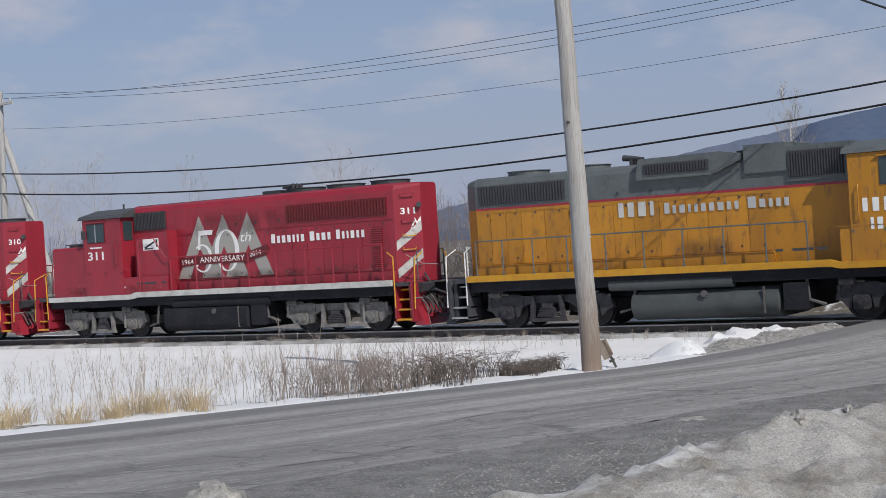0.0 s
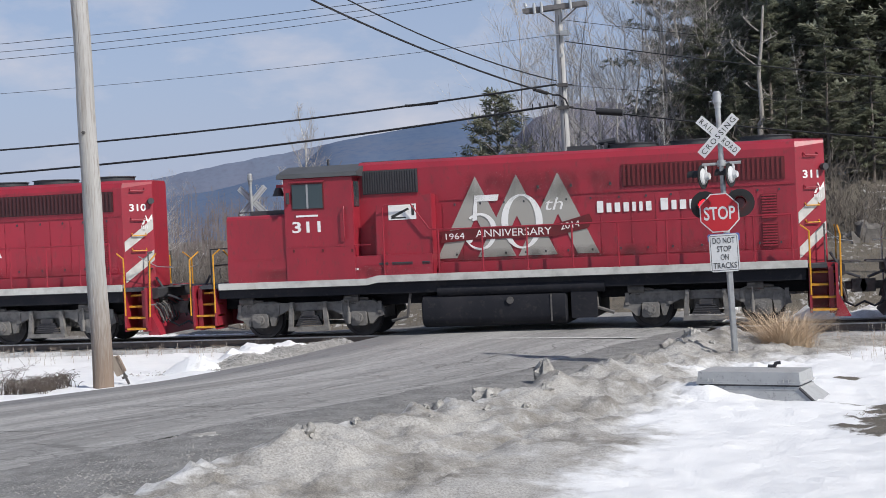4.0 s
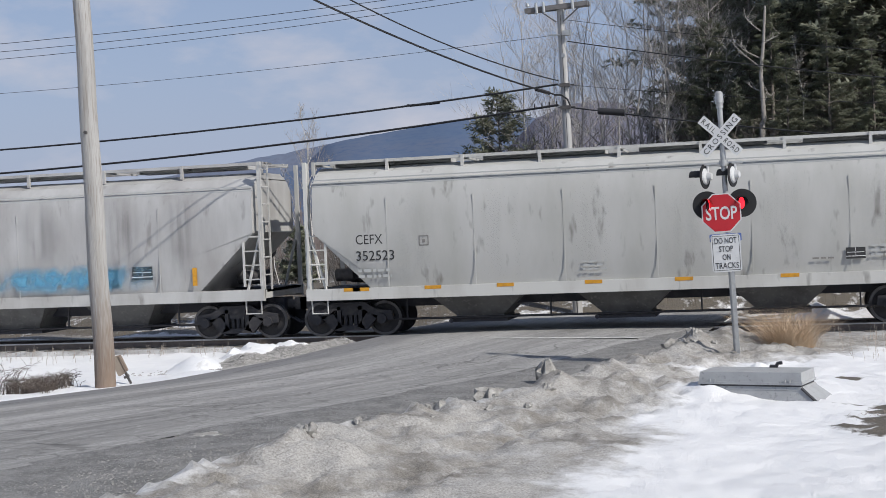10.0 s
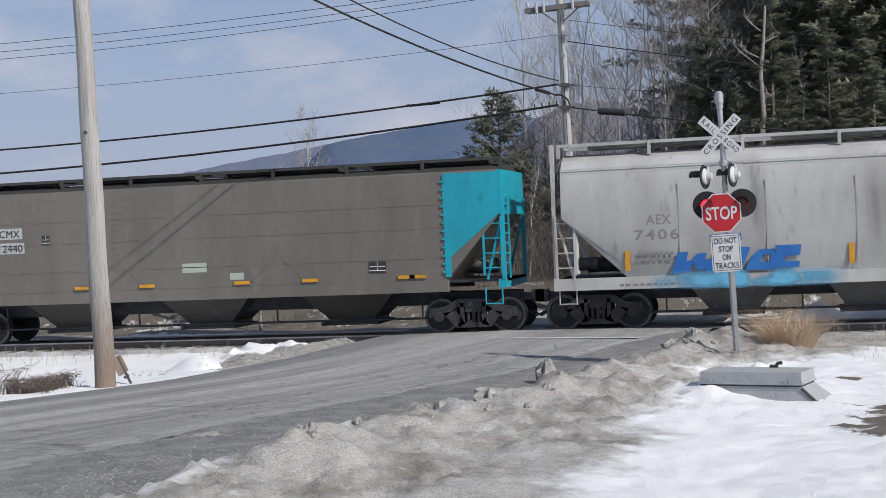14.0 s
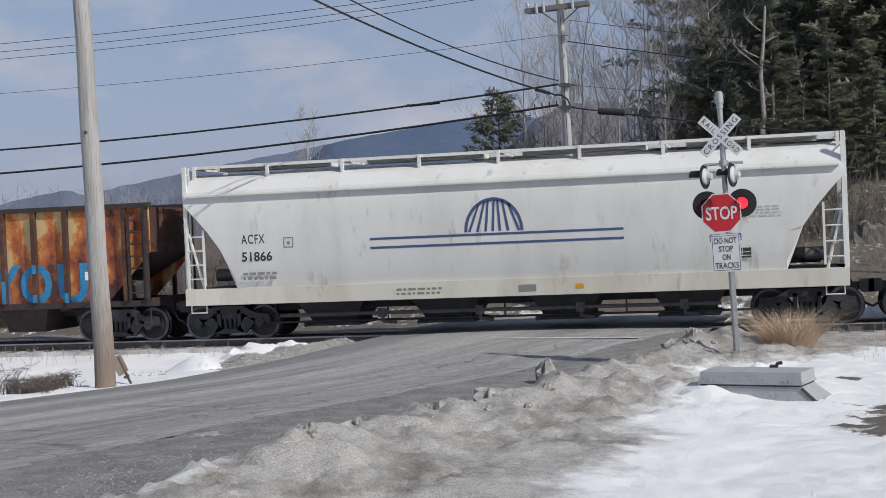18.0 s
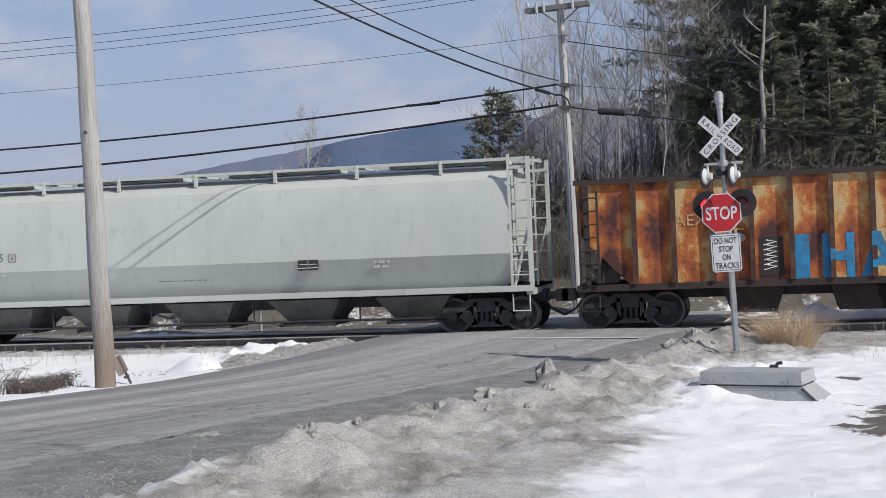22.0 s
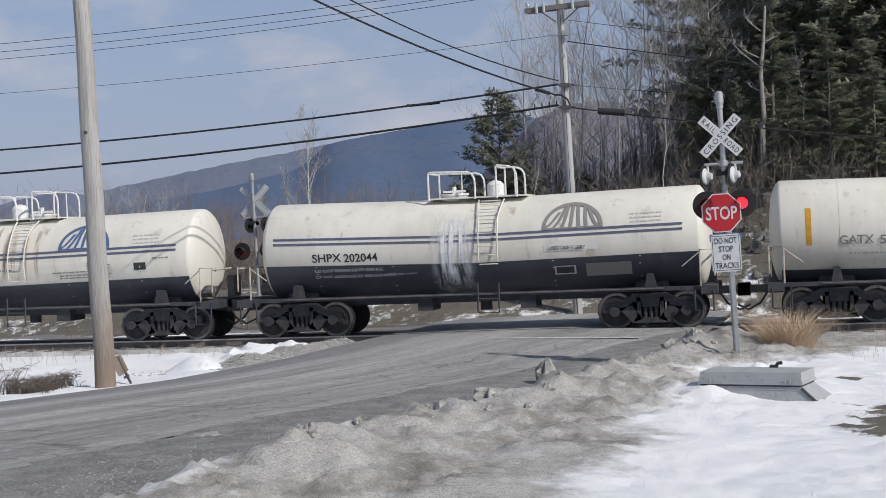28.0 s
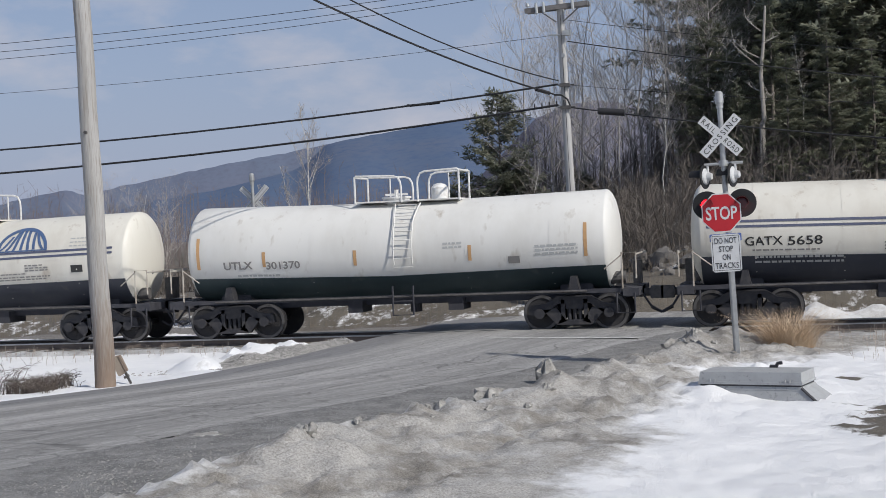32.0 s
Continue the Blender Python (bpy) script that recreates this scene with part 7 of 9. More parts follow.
def red_locomotive(x0, x1, number, label, jubilee):
    v = vehicle("locomotive", label, "locomotive", x0, x1, "train")
    cab = locomotive(v, 1, M_RED, M_ROOFGREY, M_CREAM, M_RED, zt=4.58 if jubilee else 4.46, door_paint=M_REDDOOR)
    louvre(v, -3.62, -2.12, 3.72, 4.34, -0.95, M_LOUVRE, M_LOUVRE, 22)
    louvre(v, 3.2, 7.2, 3.60, 4.16, -0.945, M_REDDARK if jubilee else M_REDSOOT, M_REDDARK if jubilee else M_REDSOOT, 34)
    louvre(v, 6.6, 6.98, 1.95, 2.55, -0.955, M_REDDARK, M_RED, 9, False)
    louvre(v, 6.6, 6.98, 2.64, 3.25, -0.955, M_REDDARK, M_RED, 9, False)
    steps(v, 7.66, 1, M_RED, M_HANDRAILY)
    steps(v, -7.66, -1, M_RED, M_HANDRAILY)
    end_rails(v, 7.7, 1, M_HANDRAILY)
    end_rails(v, -7.7, -1, M_HANDRAILY)
    # slanting corner panel with two rising stripes, the road number, a small mark and grab irons
    turn = math.degrees(math.atan2(0.48, 0.7))
    corner = pose(7.45, -0.93, 0, 0, 0, turn)
    for z in (1.62, 2.48):
        part("safety_stripe", Geo().prism([(0.03, z), (0.83, z + 0.60), (0.83, z + 0.90), (0.03, z + 0.28)], -0.012, -0.004), M_CREAM, v, at=corner)
    lettering(number, 0.27, M_WHITE, v, corner @ pose(0.20, -0.008, 3.60, 90, 0, 0), width=0.46, label="white road number", bold=0.006)
    part("corner_mark", Geo().prism([(0.52, 3.22), (0.58, 3.22), (0.64, 3.36), (0.70, 3.22), (0.76, 3.36), (0.80, 3.22), (0.82, 3.22), (0.82, 3.5), (0.78, 3.46), (0.70, 3.34), (0.64, 3.48)], -0.010, -0.004), M_WHITE, v, at=corner)
    word_bars([4], 0.09, M_WHITE, v, 7.45 + 0.5 * 0.824, 3.10, -0.94 + 0.5 * 0.567, 0.22, "mark_bar")
    for z in (4.16, 3.36, 2.92, 2.5):
        part("grab_iron", Geo().tube([(0.24, 0.0, z + 0.06), (0.24, -0.07, z), (0.62, -0.07, z), (0.62, 0.0, z + 0.06)], 0.02, 5), M_RED if z > 3 else M_HANDRAILY, v, at=corner)
    part("marker_lamp", Geo().disc(0.78, 3.86, -0.16, -0.02, 0.085, 12), M_LOUVRE, v, at=corner)
    smear(v, -1.2, 1.3, 3.3, 4.2, -0.972, SOOT)
    smear(v, 0.6, 3.4, 3.2, 4.2, -0.972, SOOT)
    smear(v, -3.0, 7.4, 1.62, 2.2, -0.972, SOOT)
    smear(v, -7.2, -1.7, 1.5, 1.9, -1.506, SOOT)
    # road number and lettering on the side
    lettering(number, 0.40, M_WHITE, v, on_side(-5.42, 2.80, -1.525), width=0.78, label="white road number", bold=0.008)
    word_bars([7, 8, 8, 4, 5], 0.055, M_WHITE, v, -5.5, 1.76, -1.506, 1.85, "slogan_bar")
    sign = part("notice_plate", Geo().box(-2.82, -2.08, -1.412, -1.40, 3.02, 3.42), M_WHITE, v)
    part("notice_mark", Geo().prism([(-2.76, 3.12), (-2.3, 3.32), (-2.25, 3.28), (-2.7, 3.07)], -1.416, -1.412).box(-2.2, -2.13, -1.416, -1.412, 3.12, 3.38).box(-2.75, -2.35, -1.416, -1.412, 3.05, 3.09), M_BLACK, sign)
    part("anniversary_badge", Geo().prism([(-6.88, 2.08), (-6.45, 2.08), (-6.5, 2.22), (-6.55, 2.34), (-6.78, 2.34), (-6.83, 2.22)], -1.312, -1.30), M_HANDRAILY, v)
    lettering("2012", 0.13, M_BLACK, v, pose(-6.82, -1.315, 2.17, 90, 0, 0), width=0.30)
    yb = -0.966
    if jubilee:
        g = Geo()
        for k, x in enumerate((-0.59, 0.49, 1.56)):
            g.prism([(x - 1.08, 1.96), (x - 0.55, 1.96), (x - 0.02, 3.0), (x + 0.45, 1.96), (x + 1.0, 1.96), (x, 4.05)], yb + 0.010 - 0.002 * k, yb + 0.018)
        part("triple_peak_mark", g, M_GREENGREY, v)
        part("numeral", Geo().prism([(-0.62, 3.56), (0.02, 3.56), (-0.02, 3.40), (-0.63, 3.40)], yb - 0.003, yb).prism([(-0.70, 2.90), (-0.58, 2.92), (-0.54, 3.56), (-0.62, 3.56)], yb - 0.0045, yb - 0.002), M_WHITE, v, "white serif numeral")
        g = Geo()
        bowl = [(-0.5 + (0.44 + 0.02 * math.sin(a)) * math.cos(a), 2.62 + 0.48 * math.sin(a), -0.5 + (0.30 if math.cos(a) > 0 else 0.40) * math.cos(a), 2.62 + 0.42 * math.sin(a)) for a in [math.radians(130 - 300 * k / 26) for k in range(27)]]
        for p, q in zip(bowl, bowl[1:]):
            g.prism([(p[0], p[1]), (q[0], q[1]), (q[2], q[3]), (p[2], p[3])], yb - 0.006, yb - 0.0045)
        g.disc(-0.80, 2.42, yb - 0.0085, yb - 0.006, 0.09, 14)
        part("numeral_bowl", g, M_WHITE, v)
        g = Geo()
        oval = [(0.60 + 0.54 * math.cos(a), 2.84 + 0.70 * math.sin(a), 0.60 + 0.36 * math.cos(a), 2.84 + 0.65 * math.sin(a)) for a in [2 * math.pi * k / 40 for k in range(41)]]
        for p, q in zip(oval, oval[1:]):
            g.prism([(p[0], p[1]), (q[0], q[1]), (q[2], q[3]), (p[2], p[3])], yb - 0.003, yb)
        part("numeral", g, M_WHITE, v, "white serif numeral")
        lettering("th", 0.46, M_WHITE, v, pose(1.22, yb - 0.001, 3.10, 90, 0, 0), width=0.46, shear=0.25)
        part("ribbon", Geo().prism([(-1.6, 2.36), (-0.7, 2.42), (1.4, 2.42), (2.3, 2.60), (2.42, 2.78), (2.34, 2.96), (1.4, 2.72), (-0.7, 2.72), (-1.6, 2.66), (-1.5, 2.5)], yb - 0.014, yb - 0.009), M_REDDARK, v)
        lettering("1964", 0.23, M_WHITE, v, pose(-1.42, yb - 0.017, 2.44, 90, -2, 0), width=0.5)
        lettering("ANNIVERSARY", 0.27, M_WHITE, v, pose(-0.62, yb - 0.017, 2.48, 90, 0, 0), width=1.98)
        lettering("2014", 0.23, M_WHITE, v, pose(1.6, yb - 0.017, 2.58, 90, -8, 0), width=0.5)
        word_bars([7, 4, 6], 0.235, M_WHITE, v, 2.50, 2.97, yb, 3.85, caps=1.25)
        part("name_bar", Geo().box(-5.3, -4.7, -1.53, -1.524, 3.20, 3.25), M_WHITE, v)
    else:
        word_bars([7, 7], 0.27, M_WHITE, v, -1.46, 2.95, yb, 3.0)
        g = Geo()
        for k, x in enumerate((1.98, 2.63, 3.28)):
            y0 = yb - 0.003 * k
            g.prism([(x - 0.42, 2.46), (x - 0.27, 2.46), (x - 0.02, 3.2), (x + 0.26, 2.46), (x + 0.46, 2.46), (x + 0.02, 3.55)], y0, y0 + 0.003)
        part("triple_peak_mark", g, M_WHITE, v)
    return v


def yellow_locomotive(x0, x1):
    v = vehicle("locomotive", "yellow and grey hood locomotive with a red stripe, weathered", "locomotive", x0, x1, "train")
    locomotive(v, -1, M_YELLOW, M_HOODGREY, M_YELLOWBRIGHT, M_HOODGREY, True, split=3.53, door_paint=M_YELLOWDOOR, hood_end=(7.55, 8.0, 0.6), rail_z=2.6)
    louvre(v, -7.4, -4.55, 3.66, 4.20, -0.95, M_LOUVRE, M_DARK, 30)
    louvre(v, 2.05, 3.5, 3.76, 4.44, -0.99, M_LOUVRE, M_LOUVRE, 20)
    g = Geo().prism([(-2.25, 4.0), (-2.15, 4.58), (0.25, 4.60), (0.8, 4.5), (0.75, 4.32), (0.0, 4.0)], -1.10, 1.10)
    part("hood_block", Geo().box(0.85, 2.0, -1.0, 1.0, 3.95, 4.70), M_HOODGREY, v)
    part("hood_block", Geo().box(2.0, 3.7, -0.98, 0.98, 3.66, 4.58), M_HOODGREY, v)
    part("dynamic_brake_housing", g, M_HOODGREY, v)
    louvre(v, -1.98, -0.1, 4.14, 4.42, -1.11, M_LOUVRE, M_DARK, 22)
    steps(v, -7.66, -1, M_DARK, M_STEELGREY)
    steps(v, 7.66, 1, M_DARK, M_STEELGREY)
    end_rails(v, -7.7, -1, M_HANDRAILW)
    end_rails(v, 7.7, 1, M_HANDRAILW)
    yb = -0.966
    word_bars([4], 0.40, M_CREAM, v, -2.95, 3.02, yb, 1.2, "mark_bar")
    word_bars([10, 5], 0.22, M_FADED, v, -1.55, 3.04, yb, 3.6, "name_bar", 1.35)
    smear(v, -1.4, 0.8, 1.6, 2.4, -0.972, SOOT)
    smear(v, -6.9, -5.9, 1.7, 2.5, -0.975, SOOT)
    part("warning_label", Geo().box(-4.15, -3.8, yb - 0.004, yb, 2.52, 2.85), M_WHITE, v)
    part("number_label", Geo().box(-7.45, -6.9, yb - 0.004, yb, 1.68, 1.82), M_WHITE, v)
    part("door_window", Geo().slab(-4.42, -4.25, yb - 0.004, yb + 0.01, 3.05, 3.4, 0.07), M_BLACK, v)
    word_bars([4], 0.34, M_WHITE, v, 4.0, 2.75, -1.525, 1.1, "mark_bar")
    word_bars([4], 0.30, M_WHITE, v, 4.2, 2.30, -1.525, 0.8, "number_bar")
    return v


# ---- freight cars ----
RUNOFF_FAINT = smear_material("faint_run_off", (0.26, 0.255, 0.24), 0.045, 1.6, (2.0, 1, 0.2))


def car_paint(name, base, dirt, grime=(0.1, 0.09, 0.075), dirt_amount=0.5, rough=0.5):
    return material(name, base, dirt, rough, scale=0.9, amount=dirt_amount, fine=grime, fine_scale=3.0, fine_amount=0.04, stretch=(1, 1, 0.3), bump=0.04, bump_scale=6)


def slope_under(x, hb, low, top, run_in, power=1.0):
    """Height of the underside of a hopper's end at x."""
    return low if abs(x) < hb - run_in else low + (top - low) * max(0.0, (abs(x) - hb + run_in) / run_in) ** power


def hopper_body(hb, prof, low, top, run_in, stations=9, power=1.0):
    """Loft the body along x; prof: (half width, z) from the eave down to the sill."""
    xs = sorted({-hb, hb, -(hb - run_in), hb - run_in, *[-(hb - run_in) + 2 * (hb - run_in) * k / stations for k in range(stations + 1)], *([q * (hb - run_in * (1 - f)) for q in (-1, 1) for f in (0.3, 0.55, 0.75, 0.9)] if power != 1.0 else [])})
    g = Geo()
    rings = []
    for x in xs:
        zb = slope_under(x, hb, low, top, run_in, power)
        side = []
        for w, z in prof:
            side.append((w, max(z, zb)))
        side.append((0.35, zb))
        rings.append([(x, -w, z) for w, z in side] + [(x, w, z) for w, z in side[::-1]])
    return g.loft(rings)


def bays(v, xs, w_top, w_bot, z_top, z_bot, mat):
    for x in xs:
        g = Geo()
        ring = lambda w, hy, z: [(x - w / 2, -hy, z), (x + w / 2, -hy, z), (x + w / 2, hy, z), (x - w / 2, hy, z)]
        g.loft([ring(w_top, 1.2, z_top), ring(w_bot, 0.75, z_bot + 0.12), ring(w_bot, 0.75, z_bot)])
        b = part("hopper_bay", g, mat, v)
        part("outlet_gate", Geo().box(x - w_bot / 2 - 0.12, x + w_bot / 2 + 0.12, -0.85, 0.85, z_bot - 0.05, z_bot + 0.03).disc(x - w_bot / 2 - 0.1, z_bot, -1.0, -0.86, 0.06, 8), M_DARK, b)


M_GRATING = material("dull_grey_grating", (0.17, 0.17, 0.168), (0.11, 0.108, 0.105), 0.7, scale=3, fine=(0.24, 0.24, 0.235), fine_scale=40)
# Darker than the bodies: the bays' shade is put into the colour with grime.
M_BAYSHADE = material("road_grime_over_grey", (0.13, 0.13, 0.126), (0.08, 0.078, 0.075), 0.8, scale=1.6, amount=0.6, fine=(0.19, 0.185, 0.18), fine_scale=9)


def running_board(v, hb, z, mat, posts, rail=True, y=0.62):
    g = Geo()
    for s in (-1, 1):
        g.box(-hb, hb, s * y - 0.05, s * y + 0.05, z - 0.03, z + 0.02)
        g.box(-hb, hb, s * (y + 0.35) - 0.03, s * (y + 0.35) + 0.03, z - 0.06, z + 0.02)
    rb = part("running_board", g, mat, v)
    for k in range(posts):
        x = -hb + 2 * hb * (k + 0.02) / (posts - 0.96)
        part("bracket", Geo().box(x - 0.04, x + 0.04, -y - 0.42, -y - 0.34, z - 0.34, z + 0.02).box(x - 0.03, x + 0.03, -y - 0.4, y + 0.4, z - 0.08, z - 0.03), mat, rb)
    part("grating", Geo().box(-hb, hb, -y - 0.33, -y + 0.3, z - 0.02, z + 0.012), M_GRATING, rb)
    for k in range(4):
        x = -hb + 2 * hb * (k + 0.5) / 4
        part("hatch_cover", Geo().box(x - 1.6, x + 1.6, -0.32, 0.32, z - 0.12, z - 0.02), mat, rb)


def end_gear(v, hb, he, mat, z_sill, z_top, mat_dark=None, platform=True):
    """Corner posts, ladders, end platform, brake gear and crossover grabs at both ends of a hopper."""
    for s in (-1, 1):
        for sy in (-1, 1):
            post = Geo().box(min(s * (he - 0.10), s * he), max(s * (he - 0.10), s * he), min(sy * 1.42, sy * 1.52), max(sy * 1.42, sy * 1.52), z_sill, z_top)
            part("corner_post", post, mat, v)
        xa, xb = sorted((s * (he - 0.08), s * (he - 0.55)))
        part("side_ladder", ladder(xa, xb, -1.53, z_sill + 0.1, z_sill + 1.6, 4), mat, v)
        for y in (-1.45, 1.45):
            part("brace", Geo().tube([(s * (he - 0.5), y, z_sill), (s * (he - 0.1), y, z_sill + 1.5)], 0.04, 6), mat, v)
        g = Geo()
        for k in range(7):
            z = z_sill + 0.4 + k * (z_top - z_sill - 0.6) / 6
            g.tube([(s * (he + 0.02), -1.47, z), (s * (he + 0.02), -1.02, z)], 0.02, 5)
        g.box(min(s * he, s * (he + 0.04)), max(s * he, s * (he + 0.04)), -1.06, -1.0, z_sill, z_top)
        part("end_ladder", g, mat, v)
        part("end_sill", Geo().box(min(s * (he - 0.2), s * he), max(s * (he - 0.2), s * he), -1.5, 1.5, z_sill - 0.22, z_sill), mat, v)
        part("end_platform", Geo().box(min(s * (he - 1.9), s * he), max(s * (he - 1.9), s * he), -1.35, 1.35, z_sill - 0.06, z_sill), M_DARK, v)
        g = Geo().tube([(s * (he - 0.12), -1.5, z_sill - 0.2), (s * (he - 0.12), -1.5, z_sill - 0.62), (s * (he - 0.55), -1.5, z_sill - 0.62), (s * (he - 0.55), -1.5, z_sill - 0.2)], 0.025, 5)
        part("sill_step", g, mat, v)
        part("brake_cylinder", Geo().tube([(s * (he - 1.0), -0.5, z_sill + 0.35), (s * (he - 0.5), -0.5, z_sill + 0.35)], 0.17, 10), M_TRUCK, v, smooth=40)
        part("air_tank", Geo().tube([(s * (he - 1.5), 0.5, z_sill + 0.3), (s * (he - 0.6), 0.5, z_sill + 0.3)], 0.2, 10), M_TRUCK, v, smooth=40)


def covered_hopper(x0, x1, label, paint, sill_paint, hb, he, low, prof, n_bays, z_board, letter, lines=(), slope_top=2.75, run_in=1.5, bay_paint=None,
                   stripes=(), stripe_mat=None, dark_top=False, truck_in=1.0, sill_h=0.28, stripe_z=-0.06, post_paint=None, board_paint=None, post_top=None, power=1.0, sill_half=None):
    v = vehicle("covered_hopper", label, "hopper car", x0, x1, "train")
    body = part("body", hopper_body(hb, prof, low, slope_top, run_in, 9, power), paint, v, smooth=27)
    roof = Geo()
    w, z = prof[0]
    roof.loft([[(x, y, zz) for y, zz in ((-w, z - 0.02), (-w * 0.62, z + 0.16), (w * 0.62, z + 0.16), (w, z - 0.02))] for x in (-hb, hb)])
    part("roof", roof, board_paint if dark_top else paint, v)
    for z0, z1 in lines:
        part("moulding", Geo().box(-hb, hb, -prof[1][0] - 0.012, -prof[1][0] + 0.02, z0, z1), M_FADED, v)
    g = Geo()
    for s in (-1, 1):
        g.box(-(sill_half or he), sill_half or he, min(s * 1.46, s * 1.60), max(s * 1.46, s * 1.60), low - sill_h, low + 0.02)
    part("side_sill", g, sill_paint, v)
    part("centre_sill", Geo().box(-he - 0.1, he + 0.1, -0.35, 0.35, 0.72, 1.05), M_DARK, v)
    span = hb - run_in - 0.3
    nb = n_bays
    xs = [(-span + 2 * span * (k + 0.5) / nb) * 0.92 for k in range(nb)]
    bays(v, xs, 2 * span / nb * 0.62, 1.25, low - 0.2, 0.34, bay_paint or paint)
    running_board(v, he - 0.1, z_board, board_paint or paint, 9)
    part("brake_rod", Geo().tube([(-span, -0.95, 0.42), (span, -0.95, 0.42)], 0.03, 6), M_TRUCKDARK, v)
    for k in range(nb + 1):
        x = (-span + 2 * span * k / nb) * 0.92
        part("rod_hanger", Geo().box(x - 0.02, x + 0.02, -0.98, -0.94, 0.42, 1.0), M_TRUCKDARK, v)
    end_gear(v, hb, he, post_paint or sill_paint, low, post_top or z_board)
    for x in stripes:
        part("reflector_stripe", Geo().box(x - 0.22, x + 0.22, -1.606, -1.59, low + stripe_z, low + stripe_z + 0.09), stripe_mat or M_HANDRAILY, v)
    for s in (-1, 1):
        truck(v, s * (he - truck_in))
        coupler(v, s * (he - 0.05), s)
    letter(v)
    return v


def small_print(v, x, z, w, h, rows, mat, y=-1.606):
    g = Geo()
    for k in range(rows):
        zz = z + h * k / rows
        cx = x
        while cx < x + w:
            ww = random.uniform(0.06, 0.2)
            g.box(cx, min(cx + ww, x + w), y - 0.002, y, zz, zz + h / rows * 0.5)
            cx += ww + 0.05
    return part("small_print", g, mat, v, kind="stuff")


def data_plate(v, x, z, w, h, y=-1.606, mat=None):
    b = part("data_plate", Geo().box(x, x + w, y - 0.004, y, z, z + h), mat or M_BLACK, v)
    part("plate_ruling", Geo().box(x + w * 0.06, x + w * 0.46, y - 0.006, y - 0.004, z + h * 0.55, z + h * 0.6).box(x + w * 0.54, x + w * 0.94, y - 0.006, y - 0.004, z + h * 0.55, z + h * 0.6).box(x, x + w, y - 0.006, y - 0.004, z + h * 0.2, z + h * 0.26).box(x + w * 0.49, x + w * 0.51, y - 0.006, y - 0.004, z + h * 0.3, z + h), M_WHITE, b)


def outline_square(v, x, z, w, mat, y=-1.606):
    t = 0.025
    part("inspection_square", Geo().box(x, x + w, y - 0.002, y, z, z + t).box(x, x + w, y - 0.002, y, z + w - t, z + w).box(x, x + t, y - 0.002, y, z + t, z + w - t).box(x + w - t, x + w, y - 0.002, y, z + t, z + w - t).box(x + w * 0.35, x + w * 0.65, y - 0.002, y, z + w * 0.3, z + w * 0.6), mat, v)


def arc_mark(v, x, z, w, h, mat, y, name="fan_shaped_mark"):
    """A fan of slanting strokes under an arc: a maker's mark drawn as plain shapes."""
    g = Geo()
    n = 14
    def arc(k, r):
        a = math.pi * k / n
        return (x + w / 2 - math.cos(a) * w / 2 * r, z + math.sin(a) * h * r)
    for k in range(n):
        g.prism([arc(k, 1.0), arc(k + 1, 1.0), arc(k + 1, 0.9), arc(k, 0.9)], y - 0.003, y)
    for f0, f1 in ((0.06, 0.24), (0.2, 0.34), (0.34, 0.40), (0.46, 0.50), (0.58, 0.56), (0.72, 0.64), (0.9, 0.74)):
        ht = math.sqrt(max(0.0, 1 - (2 * f1 - 1) ** 2)) * 0.93
        g.prism([(x + w * f0, z), (x + w * (f0 + 0.045), z), (x + w * (f1 + 0.035), z + h * ht), (x + w * f1, z + h * ht)], y - 0.003, y)
    return part(name, g, mat, v)


PROF_CURVED = ((1.18, 4.30), (1.50, 3.98), (1.57, 3.75), (1.60, 3.2), (1.60, 2.3), (1.56, 1.6), (1.50, 1.2))
PROF_FLAT = ((1.25, 4.28), (1.57, 4.05), (1.58, 3.9), (1.58, 3.0), (1.58, 2.0), (1.58, 1.5), (1.57, 1.2))


def hopper_cefx():
    p = car_paint("light_grey_hopper_paint", (0.47, 0.47, 0.45), (0.40, 0.40, 0.375), dirt_amount=0.7)
    s = car_paint("pale_grey_sill_paint", (0.56, 0.56, 0.53), (0.44, 0.43, 0.40))
    def letter(v):
        lettering("CEFX", 0.36, M_BLACK, v, on_side(-6.84, 2.42), width=0.72)
        lettering("352523", 0.36, M_BLACK, v, on_side(-6.84, 2.0), width=1.02)
        outline_square(v, -5.15, 2.33, 0.26, M_GREYLETTER)
        small_print(v, -6.8, 1.55, 0.9, 0.3, 2, M_FADED)
        small_print(v, -0.95, 1.55, 0.6, 0.3, 3, M_FADED)
        data_plate(v, 5.38, 1.60, 0.45, 0.27)
        small_print(v, 5.95, 1.65, 0.75, 0.34, 3, M_FADED)
        small_print(v, 4.6, 1.62, 0.5, 0.08, 1, M_GREYLETTER)
        for k in range(6):
            x = -6.0 + k * 2.3
            part("weld_seam", Geo().box(x, x + 0.02, -1.606, -1.59, 1.3, 3.6), p, v)
            smear(v, x + 0.2, x + 1.2, 1.3, 3.8, -1.604, RUNOFF_FAINT)
    return covered_hopper(39.95, 57.6, "light grey covered hopper with a pale sill, lightly dusty", p, s, 8.0, 8.25, 1.27, PROF_CURVED, 3, 4.62, letter,
                          lines=((4.12, 4.15), (4.04, 4.07), (3.96, 3.99)), stripes=(-7.0, -6.75, -4.83, -2.94, -0.7, 1.53, 4.06, 6.8, 7.2), bay_paint=M_BAYSHADE)


